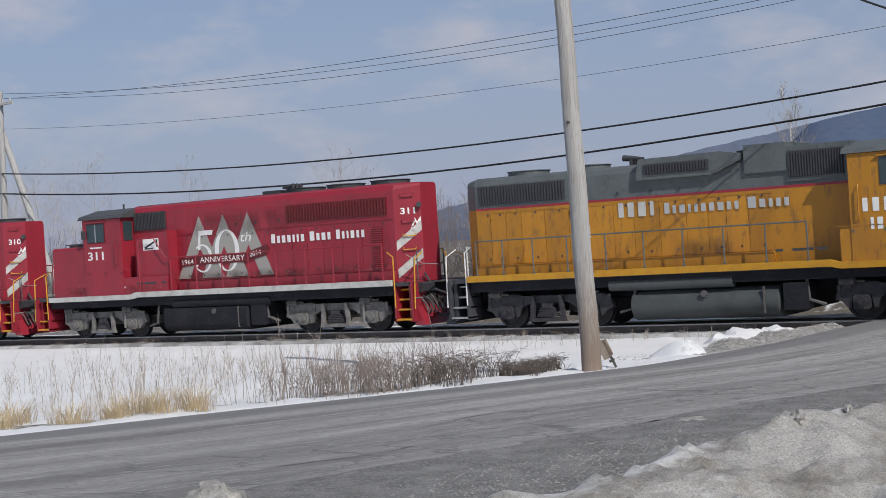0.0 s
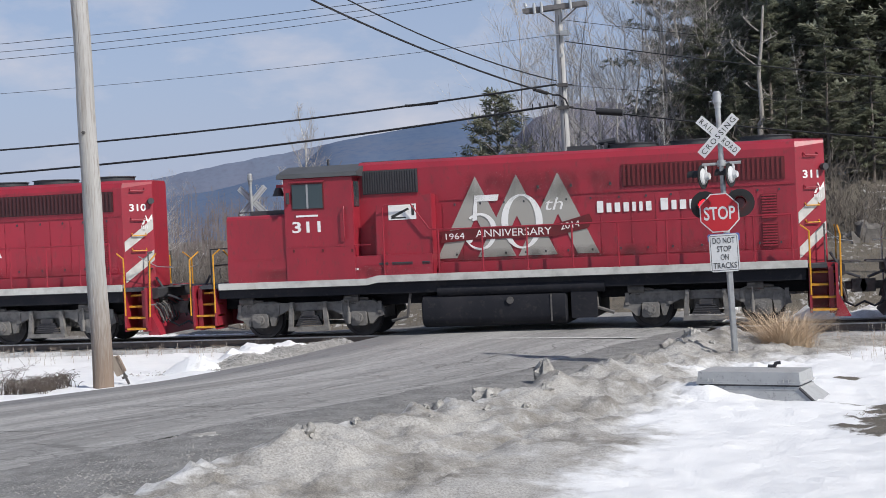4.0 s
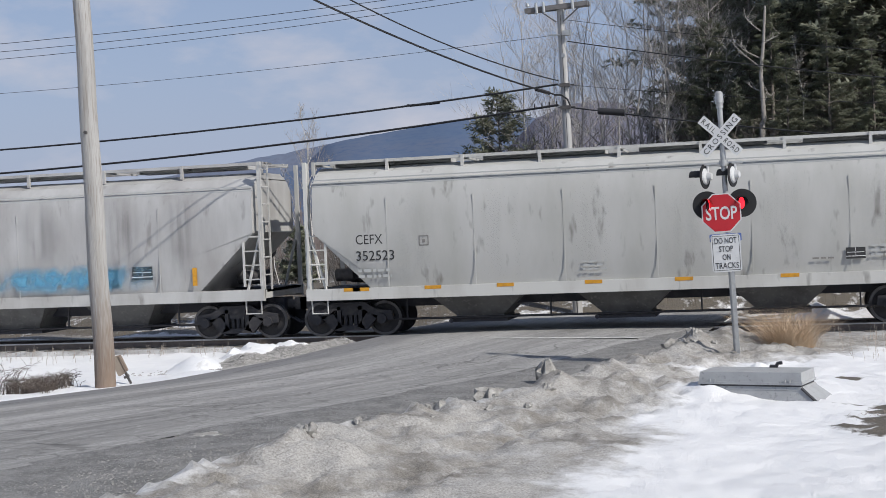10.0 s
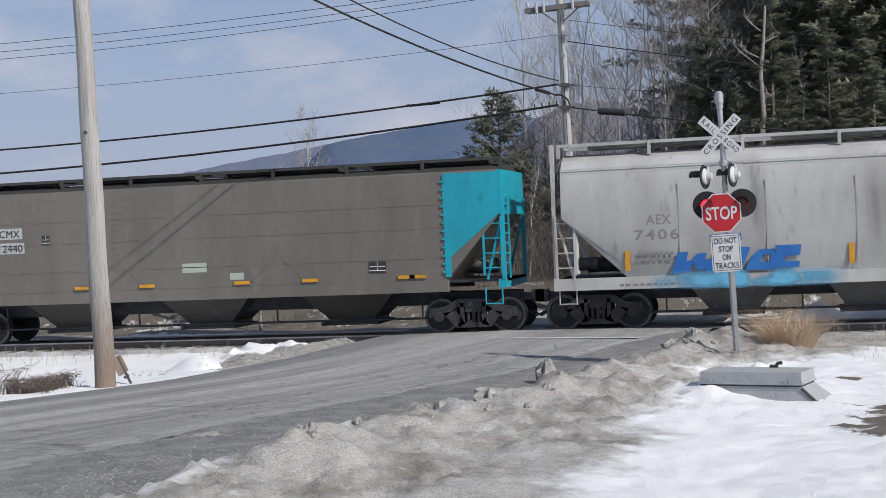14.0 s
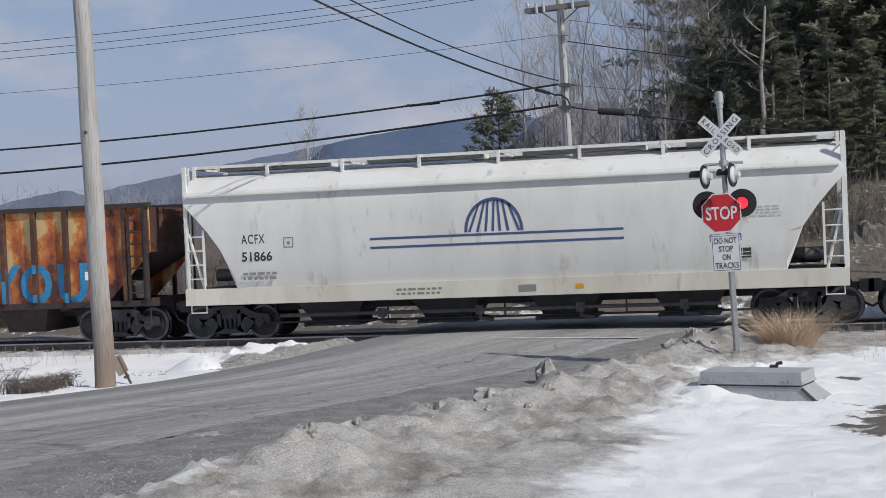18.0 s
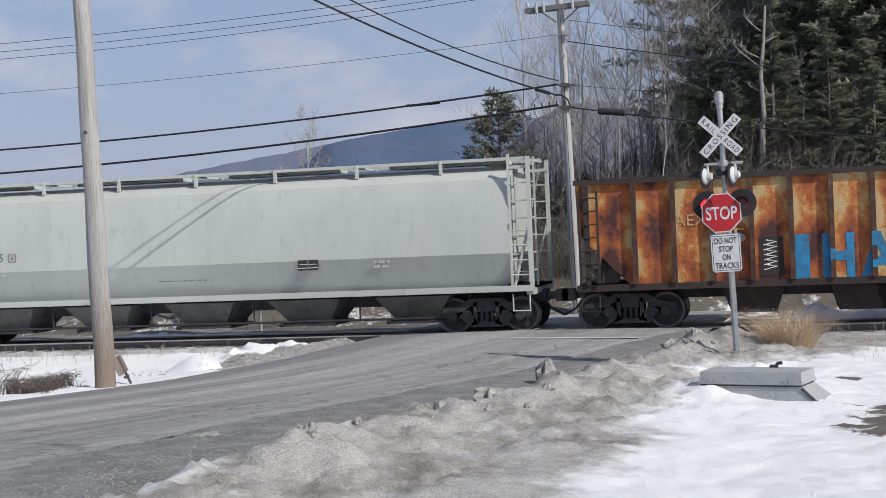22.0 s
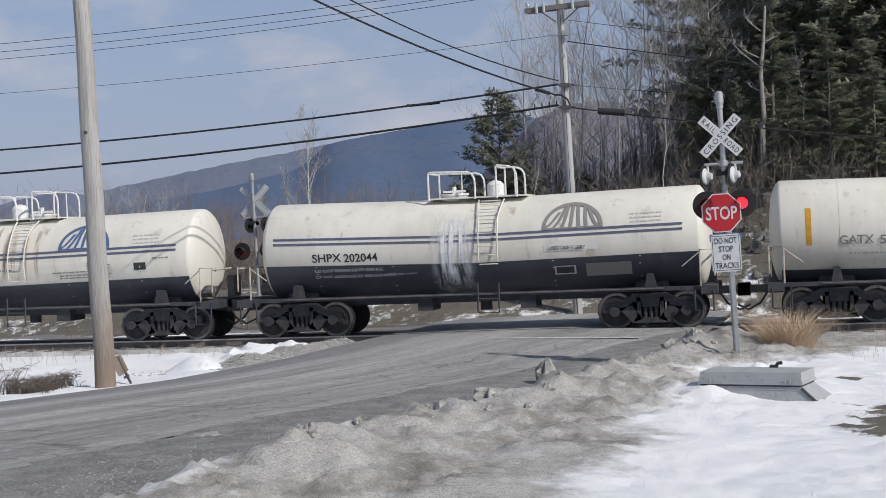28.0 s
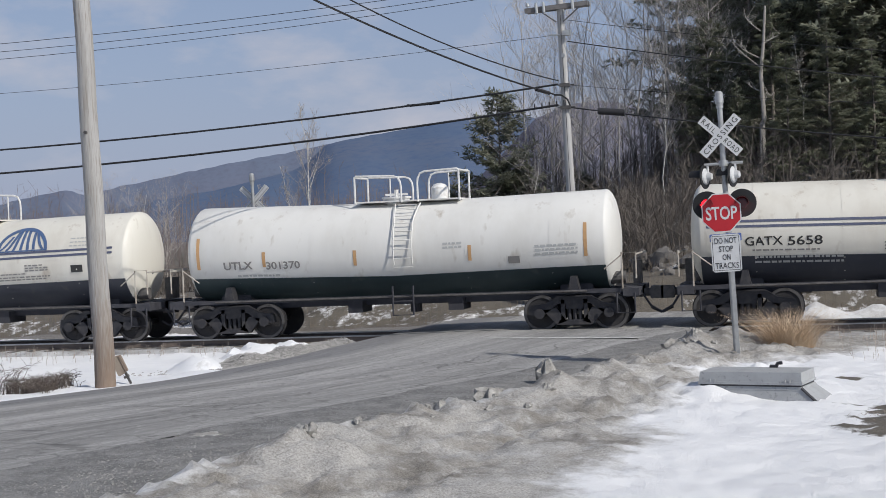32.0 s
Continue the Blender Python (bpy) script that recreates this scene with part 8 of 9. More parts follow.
def hopper_aex():
    p = car_paint("weathered_grey_hopper_paint", (0.45, 0.45, 0.44), (0.33, 0.32, 0.31), (0.16, 0.15, 0.14), 0.75)
    s = car_paint("weathered_grey_sill_paint", (0.50, 0.50, 0.48), (0.36, 0.35, 0.33), dirt_amount=0.7)
    g_blue = material("spray_paint_blue", (0.02, 0.13, 0.42), (0.03, 0.20, 0.5), 0.5, scale=2)
    g_mist2 = smear_material("thin_sky_blue_spray", (0.16, 0.42, 0.60), 0.75, 3.2, (1, 1, 0.6))
    g_mist = smear_material("sky_blue_spray_mist", (0.14, 0.44, 0.66), 1.6, 1.6)
    def letter(v):
        lettering("AEX", 0.34, M_GREYLETTER, v, on_side(-7.0, 2.62), width=0.62, spacing=1.1, bold=0.006)
        lettering("7406", 0.34, M_GREYLETTER, v, on_side(-7.3, 2.25), width=1.1, spacing=1.2, bold=0.006)
        small_print(v, -7.25, 1.72, 0.9, 0.28, 2, M_GREYLETTER)
        small_print(v, -7.7, 1.12, 1.4, 0.10, 1, M_GREYLETTER)
        data_plate(v, 5.6, 1.7, 0.6, 0.36)
        # sprayed tag: slanting block strokes of uneven width over a pale mist
        y = -1.612
        tags = (((0, 0), (0.55, 0.03), (0.62, 0.24), (0.78, 0.06), (1.12, 0.1), (1.28, 0.3), (1.0, 0.32), (1.06, 0.46), (0.78, 0.46), (0.6, 0.3), (0.45, 0.3), (0.52, 0.5), (0.2, 0.5)),
                ((0.98, 0.02), (1.5, 0.02), (1.56, 0.2), (1.72, 0.22), (1.78, 0.03), (2.05, 0.03), (2.34, 0.56), (2.0, 0.58), (1.9, 0.42), (1.66, 0.42), (1.7, 0.54), (1.32, 0.54), (1.2, 0.3)),
                ((2.16, 0.04), (2.9, 0.02), (3.0, 0.2), (2.6, 0.22), (2.7, 0.38), (3.0, 0.36), (3.04, 0.5), (2.6, 0.5), (2.36, 0.34)),
                ((2.82, 0.03), (3.72, 0.06), (3.74, 0.2), (3.3, 0.22), (3.34, 0.32), (3.76, 0.34), (3.8, 0.58), (3.04, 0.58), (3.1, 0.44), (2.94, 0.4)))
        for k, tag in enumerate(tags):
            part("sprayed_letter_shape", Geo().prism([(-6.42 + a * 0.82, 1.38 + b * 1.05) for a, b in tag], y - 0.003 - 0.0012 * k, y), g_blue, v, "bright blue sprayed graffiti")
        smear(v, -7.0, -2.2, 0.98, 1.46, -1.622, g_mist, "sprayed_mist")
        smear(v, 1.2, 6.3, 1.38, 2.2, -1.618, g_mist2, "sprayed_mist")
        smear(v, 0.9, 5.2, 1.5, 2.0, -1.621, g_mist2, "sprayed_mist")
        for x, w, z0 in ((-1.9, 0.9, 1.6), (2.2, 1.3, 2.0), (4.9, 1.0, 1.4), (-0.3, 0.7, 2.2), (6.6, 0.8, 1.7), (-4.6, 0.6, 2.3)):
            smear(v, x, x + w, z0, 4.0, -1.609, RUNOFF)
        for x in (-7.55, -2.2, 0.9, 4.2, 7.35):
            part("reflector_stripe", Geo().box(x, x + 0.13, -1.613, -1.60, 1.5, 1.98), M_HANDRAILY, v)
        for k in range(7):
            x = -6.2 + k * 2.1
            part("weld_seam", Geo().box(x, x + 0.025, -1.607, -1.59, 1.3, 3.6), p, v)
    return covered_hopper(20.05, 39.95, "weathered grey covered hopper with blue sprayed graffiti", p, s, 9.1, 9.35, 1.32, PROF_CURVED, 4, 4.72, letter,
                          lines=((4.05, 4.08), (3.95, 3.98), (3.86, 3.88)), slope_top=2.85, run_in=1.6, bay_paint=M_BAYSHADE)


def hopper_tcmx():
    p = car_paint("grey_brown_hopper_paint", (0.16, 0.148, 0.128), (0.125, 0.115, 0.10), (0.2, 0.19, 0.17), 0.6, 0.6)
    teal = car_paint("turquoise_paint", (0.01, 0.34, 0.44), (0.01, 0.26, 0.34), (0.02, 0.1, 0.12), 0.5)
    dk = car_paint("dark_roof_paint", (0.05, 0.048, 0.045), (0.03, 0.03, 0.03))
    def letter(v):
        for s in (-1, 1):
            xa, xb = sorted((s * 6.84, s * 8.28))
            zt = 3.06
            x_in = s * 6.84
            g = Geo().prism([(x_in, 1.5), (x_in, 4.14), (s * 8.28, 4.14), (s * 8.28, 3.06), (s * 7.0, 2.0), (s * 7.0, 1.5)], -1.60, -1.585)
            part("end_panel", g, teal, v, "turquoise end panel")
            g = Geo()
            for k in range(12):
                z = 1.6 + k * 0.21
                g.box(x_in - 0.06, x_in + 0.06, -1.615, -1.595, z, z + 0.05)
            part("rivet_row", g, teal, v, kind="stuff")
        for x in (-2.3, 2.3):
            g = Geo()
            for k in range(11):
                z = 2.25 + k * 0.16
                g.box(x - 0.07, x - 0.03, -1.592, -1.578, z, z + 0.05).box(x + 0.03, x + 0.07, -1.592, -1.578, z, z + 0.05)
            for k in range(7):
                g.box(x - 0.15 - 0.1 * k, x - 0.1 - 0.1 * k, -1.592, -1.578, 2.1 - 0.09 * k, 2.15 - 0.09 * k).box(x + 0.1 + 0.1 * k, x + 0.15 + 0.1 * k, -1.592, -1.578, 2.1 - 0.09 * k, 2.15 - 0.09 * k)
            part("rivet_row", g, p, v, kind="stuff")
        for z in (1.98, 2.75, 3.35):
            part("seam", Geo().box(-6.8, 6.8, -1.586, -1.578, z, z + 0.02), p, v)
        b = part("number_panel", Geo().box(-6.05, -5.1, -1.586, -1.58, 2.95, 3.25), M_FADED, v)
        part("number_panel", Geo().box(-5.9, -5.05, -1.586, -1.58, 2.55, 2.85), M_FADED, v)
        lettering("TCMX", 0.28, M_BLACK, v, on_side(-5.97, 3.0, -1.592), width=0.80)
        lettering("12440", 0.28, M_BLACK, v, on_side(-5.82, 2.6, -1.592), width=0.72)
        data_plate(v, -4.5, 2.75, 0.22, 0.26, -1.585)
        data_plate(v, 4.8, 1.66, 0.46, 0.3, -1.585)
        part("patch", Geo().box(-0.4, 0.3, -1.586, -1.58, 1.85, 2.1), material("pale_patch", (0.36, 0.42, 0.36), rough=0.6), v)
        part("patch", Geo().box(0.95, 1.35, -1.586, -1.58, 1.62, 1.8), material("pale_patch_two", (0.36, 0.42, 0.36), rough=0.6), v)
    prof = ((1.30, 4.20), (1.575, 4.16), (1.58, 3.9), (1.58, 3.0), (1.58, 2.2), (1.58, 1.7), (1.57, 1.3))
    v = covered_hopper(2.0, 20.05, "grey-brown covered hopper with turquoise ends and a dark roof", p, p, 8.25, 8.4, 1.40, prof, 3, 4.52, letter, slope_top=3.0, run_in=1.4,
                       stripes=(-6.6, -3.36, -1.44, 1.29, 3.19, 5.8, 6.1), stripe_z=0.09, dark_top=True, board_paint=dk, post_paint=teal, bay_paint=dk, post_top=3.5, sill_half=6.9)
    for s in (-1, 1):
        part("end_wall", Geo().box(min(s * 8.26, s * 8.36), max(s * 8.26, s * 8.36), -1.56, 1.56, 3.05, 4.18), teal, v, "turquoise end wall")
    return v


def hopper_acfx():
    p = car_paint("white_hopper_paint", (0.66, 0.66, 0.63), (0.58, 0.575, 0.54), (0.36, 0.33, 0.28), 0.55)
    s = car_paint("cream_sill_paint", (0.62, 0.60, 0.52), (0.5, 0.47, 0.38), (0.3, 0.24, 0.16), 0.6)
    navy = material("faded_navy_paint", (0.05, 0.085, 0.19), (0.07, 0.10, 0.19), 0.55, scale=5)
    def letter(v):
        lettering("ACFX", 0.34, M_BLACK, v, on_side(-6.9, 2.56), width=0.66, spacing=1.15, bold=0.004)
        lettering("51866", 0.34, M_BLACK, v, on_side(-6.9, 2.10), width=0.85, bold=0.006)
        outline_square(v, -5.72, 2.42, 0.27, M_GREYLETTER)
        small_print(v, -6.88, 1.6, 0.95, 0.26, 2, M_GREYLETTER)
        part("blue_band", Geo().box(-3.35, 3.2, -1.607, -1.60, 2.52, 2.58), navy, v)
        part("blue_band", Geo().box(-3.35, 3.2, -1.607, -1.60, 2.29, 2.35), navy, v)
        arc_mark(v, -0.84, 2.62, 1.53, 0.86, navy, -1.606)
        part("eave_lip", Geo().box(-8.4, 8.4, -1.67, -1.50, 3.85, 3.90), p, v)
        small_print(v, 5.5, 2.7, 1.5, 0.3, 4, M_FADED)
        data_plate(v, 5.85, 1.72, 0.42, 0.24)
        small_print(v, -2.7, 1.08, 1.2, 0.22, 2, M_GREYLETTER, -1.604)
        part("placard", Geo().box(0.5, 0.95, -1.606, -1.60, 1.06, 1.24), M_GREYLETTER, v)
        part("placard", Geo().box(1.95, 2.15, -1.606, -1.60, 1.1, 1.22), M_HANDRAILY, v)
        g = Geo().tube([(-6.0, -1.3, 0.62), (5.5, -1.3, 0.62)], 0.05, 8)
        for x in (-3.2, -0.6, 2.0, 4.6):
            g.tube([(x, -1.3, 0.62), (x, -1.2, 0.4), (x + 0.3, -1.0, 0.35)], 0.05, 6).box(x - 0.1, x + 0.1, -1.35, -1.2, 0.5, 0.74)
        part("unloading_pipe", g, M_TRUCK, v, smooth=40)
    # Wide grey line under the eave lip: its shade painted as a strip.
    return covered_hopper(-16.1, 2.0, "white covered hopper with two blue bands and a cream sill", p, s, 8.5, 8.55, 1.38, PROF_CURVED, 4, 4.68, letter,
                          lines=((3.72, 3.86),), slope_top=3.62, run_in=1.4, power=0.62, sill_h=0.42, bay_paint=M_DARK, post_paint=p, board_paint=p)


def hopper_gmrc():
    p = car_paint("pale_green_grey_paint", (0.47, 0.49, 0.455), (0.42, 0.44, 0.41), (0.34, 0.36, 0.335), 0.5)
    prof = ((1.02, 4.12), (1.26, 3.95), (1.38, 3.6), (1.47, 3.1), (1.55, 2.55), (1.60, 2.05), (1.42, 1.6), (1.26, 1.2))
    mk = material("green_grey_lettering", (0.10, 0.15, 0.15), rough=0.6)
    def letter(v):
        lettering("GMRC", 0.36, mk, v, pose(-7.14, -1.580, 2.33, 84.3, 0, 0), width=0.70, bold=0.003)
        lettering("551335", 0.33, mk, v, pose(-6.38, -1.579, 2.34, 84.3, 0, 0), width=0.80, bold=0.0)
        outline_square(v, -5.42, 2.32, 0.24, M_GREYLETTER, -1.578)
        small_print(v, -7.1, 1.95, 0.75, 0.24, 2, M_FADED, -1.59)
        small_print(v, -5.9, 1.95, 0.4, 0.1, 1, M_FADED, -1.59)
        data_plate(v, 3.02, 1.80, 0.56, 0.27, -1.60)
        small_print(v, -1.0, 1.62, 1.4, 0.06, 1, M_GREYLETTER, -1.46)
        small_print(v, 5.1, 1.8, 0.45, 0.25, 2, M_FADED, -1.60)
        for s in (-1, 1):
            for y in (-1.42, 1.42):
                g = Geo().box(min(s * 8.65, s * 9.25), max(s * 8.65, s * 9.25), y - 0.03, y + 0.03, 4.18, 4.26)
                g.box(min(s * 8.65, s * 8.72), max(s * 8.65, s * 8.72), y - 0.04, y + 0.04, 1.2, 4.55)
                for k in range(6):
                    g.box(min(s * 8.7, s * 9.2), max(s * 8.7, s * 9.2), y - 0.015, y + 0.015, 1.55 + k * 0.45, 1.585 + k * 0.45)
                part("end_frame", g, p, v)
    return covered_hopper(-51.2, -31.45, "pale green-grey covered hopper with rounded sides", p, p, 8.7, 9.25, 1.2, prof, 5, 4.48, letter, slope_top=1.3, run_in=0.3, sill_h=0.13, bay_paint=M_BAYSHADE, board_paint=p, truck_in=1.35)


def open_hopper():
    v = vehicle("open_hopper", "rusty open-top hopper with outside ribs and blue sprayed letters", "hopper car", -31.45, -16.1, "train")
    rust = rust_material()
    hb, low, z_top = 7.15, 1.16, 3.66
    xs = [-6.9, -5.72, -4.76, -3.82, -2.88, -1.94, -1.0, -0.04, 0.92, 1.86, 2.80, 3.74, 4.70, 5.68, 6.45, 7.05]
    def zb(x):
        return 1.16 + max(0.0, abs(x) - 5.9) / 1.25 * 1.29
    # sides: one sheet between each pair of ribs
    edges = [-7.15] + xs + [7.15]
    for s in (-1, 1):
        for xa, xb in zip(edges, edges[1:]):
            low_edge = [(xa, zb(xa))] + [(k, 1.16) for k in (-5.9, 5.9) if xa < k < xb] + [(xb, zb(xb))]
            part("side_panel", Geo().prism(low_edge + [(xb, z_top), (xa, z_top)], s * 1.44, s * 1.49), rust, v)
        part("top_chord", Geo().box(-7.2, 7.2, min(s * 1.42, s * 1.6), max(s * 1.42, s * 1.6), z_top, z_top + 0.13), M_RUSTDARK, v)
        part("side_sill", Geo().box(-7.2, 7.2, min(s * 1.42, s * 1.58), max(s * 1.42, s * 1.58), low - 0.16, low), M_RUSTDARK, v)
    for x in xs:
        part("rib", Geo().slab(x - 0.06, x + 0.06, -1.64, -1.49, 1.16, z_top, 0.012), M_RIB if abs(x) < 6.9 else M_RUSTDARK, v)
    for x in xs:
        part("rib", Geo().box(x - 0.05, x + 0.05, 1.49, 1.6, low, z_top), M_RIB, v)
    for s in (-1, 1):
        g = Geo()
        g.add([(s * 7.15, -1.44, 2.45), (s * 7.15, 1.44, 2.45), (s * 4.4, 1.44, 0.9), (s * 4.4, -1.44, 0.9), (s * 7.1, -1.44, 2.52), (s * 7.1, 1.44, 2.52), (s * 4.4, 1.44, 0.97), (s * 4.4, -1.44, 0.97)],
              [(0, 1, 2, 3), (4, 5, 6, 7), (0, 1, 5, 4), (2, 3, 7, 6), (0, 3, 7, 4), (1, 2, 6, 5)])
        part("slope_sheet", g, M_RUSTDARK, v)
        part("end_wall", Geo().box(min(s * 7.1, s * 7.15), max(s * 7.1, s * 7.15), -1.44, 1.44, 2.45, z_top), M_RIB, v)
        part("end_sill", Geo().box(min(s * 6.95, s * 7.15), max(s * 6.95, s * 7.15), -1.5, 1.5, 0.98, 1.2), M_RUSTDARK, v)
        part("diagonal_strut", Geo().tube([(s * 6.9, -1.35, 2.3), (s * 5.75, -1.35, 1.2)], 0.06, 6).tube([(s * 6.4, -1.35, 1.9), (s * 6.6, -1.35, 1.2)], 0.05, 6), M_RUSTDARK, v)
        xa, xb = sorted((s * 7.08, s * 6.62))
        part("side_ladder", ladder(xa, xb, -1.66, 1.2, 3.5, 7), M_RUSTDARK, v)
        part("brake_cylinder", Geo().tube([(s * 6.7, -0.6, 1.5), (s * 6.1, -0.6, 1.5)], 0.18, 10), M_TRUCK, v)
        part("brake_box", Geo().box(min(s * 6.2, s * 6.8), max(s * 6.2, s * 6.8), -1.2, -0.9, 1.2, 1.55), M_TRUCK, v)
        part("sill_step", Geo().tube([(s * 7.1, -1.5, 1.0), (s * 7.1, -1.5, 0.5), (s * 6.65, -1.5, 0.5), (s * 6.65, -1.5, 1.0)], 0.025, 5), M_RUSTDARK, v)
        truck(v, s * 5.95)
        coupler(v, s * 7.1, s)
    part("centre_sill", Geo().box(-7.2, 7.2, -0.3, 0.3, 0.72, 1.05), M_DARK, v)
    for x, w in ((-2.9, 1.6), (-0.35, 1.5), (0.65, 1.5), (3.2, 1.6)):
        g = Geo()
        ring = lambda ww, hy, z: [(x - ww / 2, -hy, z), (x + ww / 2, -hy, z), (x + ww / 2, hy, z), (x - ww / 2, hy, z)]
        g.loft([ring(w, 1.4, 1.1), ring(w * 0.7, 1.2, 0.42), ring(w * 0.7, 1.2, 0.36)])
        part("hopper_bay", g, M_RUSTDARK, v)
    spray = material("spray_paint_cyan", (0.02, 0.24, 0.48), (0.03, 0.13, 0.24), 0.6, scale=3.5, amount=0.75, fine=(0.10, 0.05, 0.04), fine_scale=6)
    for ch, xa, xb, over in (("I", -1.99, -1.54, ()), ("H", -1.24, -0.5, ((1.6, 1.86),)), ("A", -0.37, 0.5, ((1.38, 1.56), (1.9, 2.25))), ("T", 0.24, 1.26, ((1.18, 2.2),)), ("E", 1.42, 2.27, ((1.18, 1.36), (1.6, 1.78), (2.0, 2.2))),
                             ("Y", 2.33, 3.27, ((1.18, 1.8),)), ("O", 3.24, 4.2, ((1.18, 1.4), (1.98, 2.22))), ("U", 4.38, 5.27, ((1.15, 1.42),))):
        lettering(ch, 1.46, spray, v, on_side(xa, 1.18, -1.497), width=xb - xa, name="sprayed_letter", bold=0.05)
        for za, zb2 in over:
            xr = min(xs, key=lambda q: abs(q - (xa + xb) / 2))
            part("sprayed_band", Geo().box(xr - 0.06, xr + 0.06, -1.645, -1.638, za, zb2), spray, v)
    lettering("75", 0.5, M_RUSTPALE, v, on_side(-3.75, 2.1, -1.502), width=0.72)
    lettering("AEX", 0.4, M_RUSTPALE, v, on_side(-4.75, 2.55, -1.502), width=0.8)
    part("tag_panel", Geo().box(-2.72, -2.15, -1.50, -1.49, 1.25, 2.2), M_RUSTDARK, v)
    g = Geo()
    for k in range(6):
        g.tube([(-2.62, -1.505, 1.4 + k * 0.12), (-2.3, -1.505, 1.48 + k * 0.12), (-2.55, -1.505, 1.52 + k * 0.12)], 0.015, 4)
    part("scribble", g, M_WHITE, v)
    part("placard", Geo().box(5.2, 5.4, -1.51, -1.49, 1.75, 1.98), M_WHITE, v)
    return v


def rust_material():
    """Cream paint that rust has eaten through, spreading from the middle of each sheet and from its foot."""
    m = material("rusted_cream_paint", (0.5, 0.37, 0.2), None, 0.8, bump=0.3, bump_scale=18)
    n, l = m.node_tree.nodes, m.node_tree.links
    co = n.new("ShaderNodeTexCoord")
    oi = n.new("ShaderNodeObjectInfo")
    off = n.new("ShaderNodeMath")
    off.operation = "MULTIPLY"
    off.inputs[1].default_value = 40.0
    l.new(oi.outputs["Random"], off.inputs[0])
    mp = n.new("ShaderNodeMapping")
    mp.inputs["Scale"].default_value = (1.0, 1.0, 0.75)
    l.new(co.outputs["Object"], mp.inputs["Vector"])
    l.new(off.outputs[0], mp.inputs["Location"])
    sep = n.new("ShaderNodeSeparateXYZ")
    l.new(co.outputs["Generated"], sep.inputs["Vector"])

    def math_node(op, a, b, c=None):
        k = n.new("ShaderNodeMath")
        k.operation = op
        for i, src in enumerate((a, b, c)):
            if src is None:
                continue
            if isinstance(src, float):
                k.inputs[i].default_value = src
            else:
                l.new(src, k.inputs[i])
        return k.outputs[0]

    def tex(scale, detail, rough):
        t = n.new("ShaderNodeTexNoise")
        t.inputs["Scale"].default_value, t.inputs["Detail"].default_value, t.inputs["Roughness"].default_value = scale, detail, rough
        l.new(mp.outputs["Vector"], t.inputs["Vector"])
        return t.outputs["Fac"]

    mid = math_node("PINGPONG", sep.outputs["X"], 0.5)
    v = math_node("MULTIPLY_ADD", mid, 0.42, tex(1.5, 8, 0.62))
    foot = math_node("SUBTRACT", 1.0, sep.outputs["Z"])
    v = math_node("MULTIPLY_ADD", foot, 0.10, v)
    v = math_node("MULTIPLY_ADD", oi.outputs["Random"], 0.10, v)
    v = math_node("MULTIPLY_ADD", tex(9.0, 4, 0.6), 0.12, v)
    r = n.new("ShaderNodeValToRGB")
    e = r.color_ramp.elements
    e[0].position, e[0].color = 0.63, (0.52, 0.38, 0.19, 1)
    e[1].position, e[1].color = 0.95, (0.07, 0.026, 0.022, 1)
    for p, c in ((0.68, (0.52, 0.27, 0.09, 1)), (0.74, (0.43, 0.135, 0.035, 1)), (0.84, (0.28, 0.075, 0.03, 1))):
        e.new(p).color = c
    l.new(v, r.inputs["Fac"])
    l.new(r.outputs["Color"], n["Principled BSDF"].inputs["Base Color"])
    return m


M_RIB = material("maroon_rusted_rib", (0.065, 0.028, 0.022), (0.17, 0.085, 0.045), 0.85, scale=2.2, amount=0.45, fine=(0.05, 0.022, 0.018), fine_scale=7, fine_amount=0.5, bump=0.3)
M_RUSTDARK = material("dark_rust", (0.035, 0.026, 0.024), (0.075, 0.038, 0.026), 0.85, scale=4, amount=0.4, bump=0.3)
M_RUSTPALE = material("stencil_ochre", (0.5, 0.3, 0.14), rough=0.7)


# ---- tank cars ----
M_GRIMYRAIL = material("grimy_white_rail", (0.46, 0.43, 0.38), (0.24, 0.19, 0.14), 0.6, scale=5, amount=0.6)


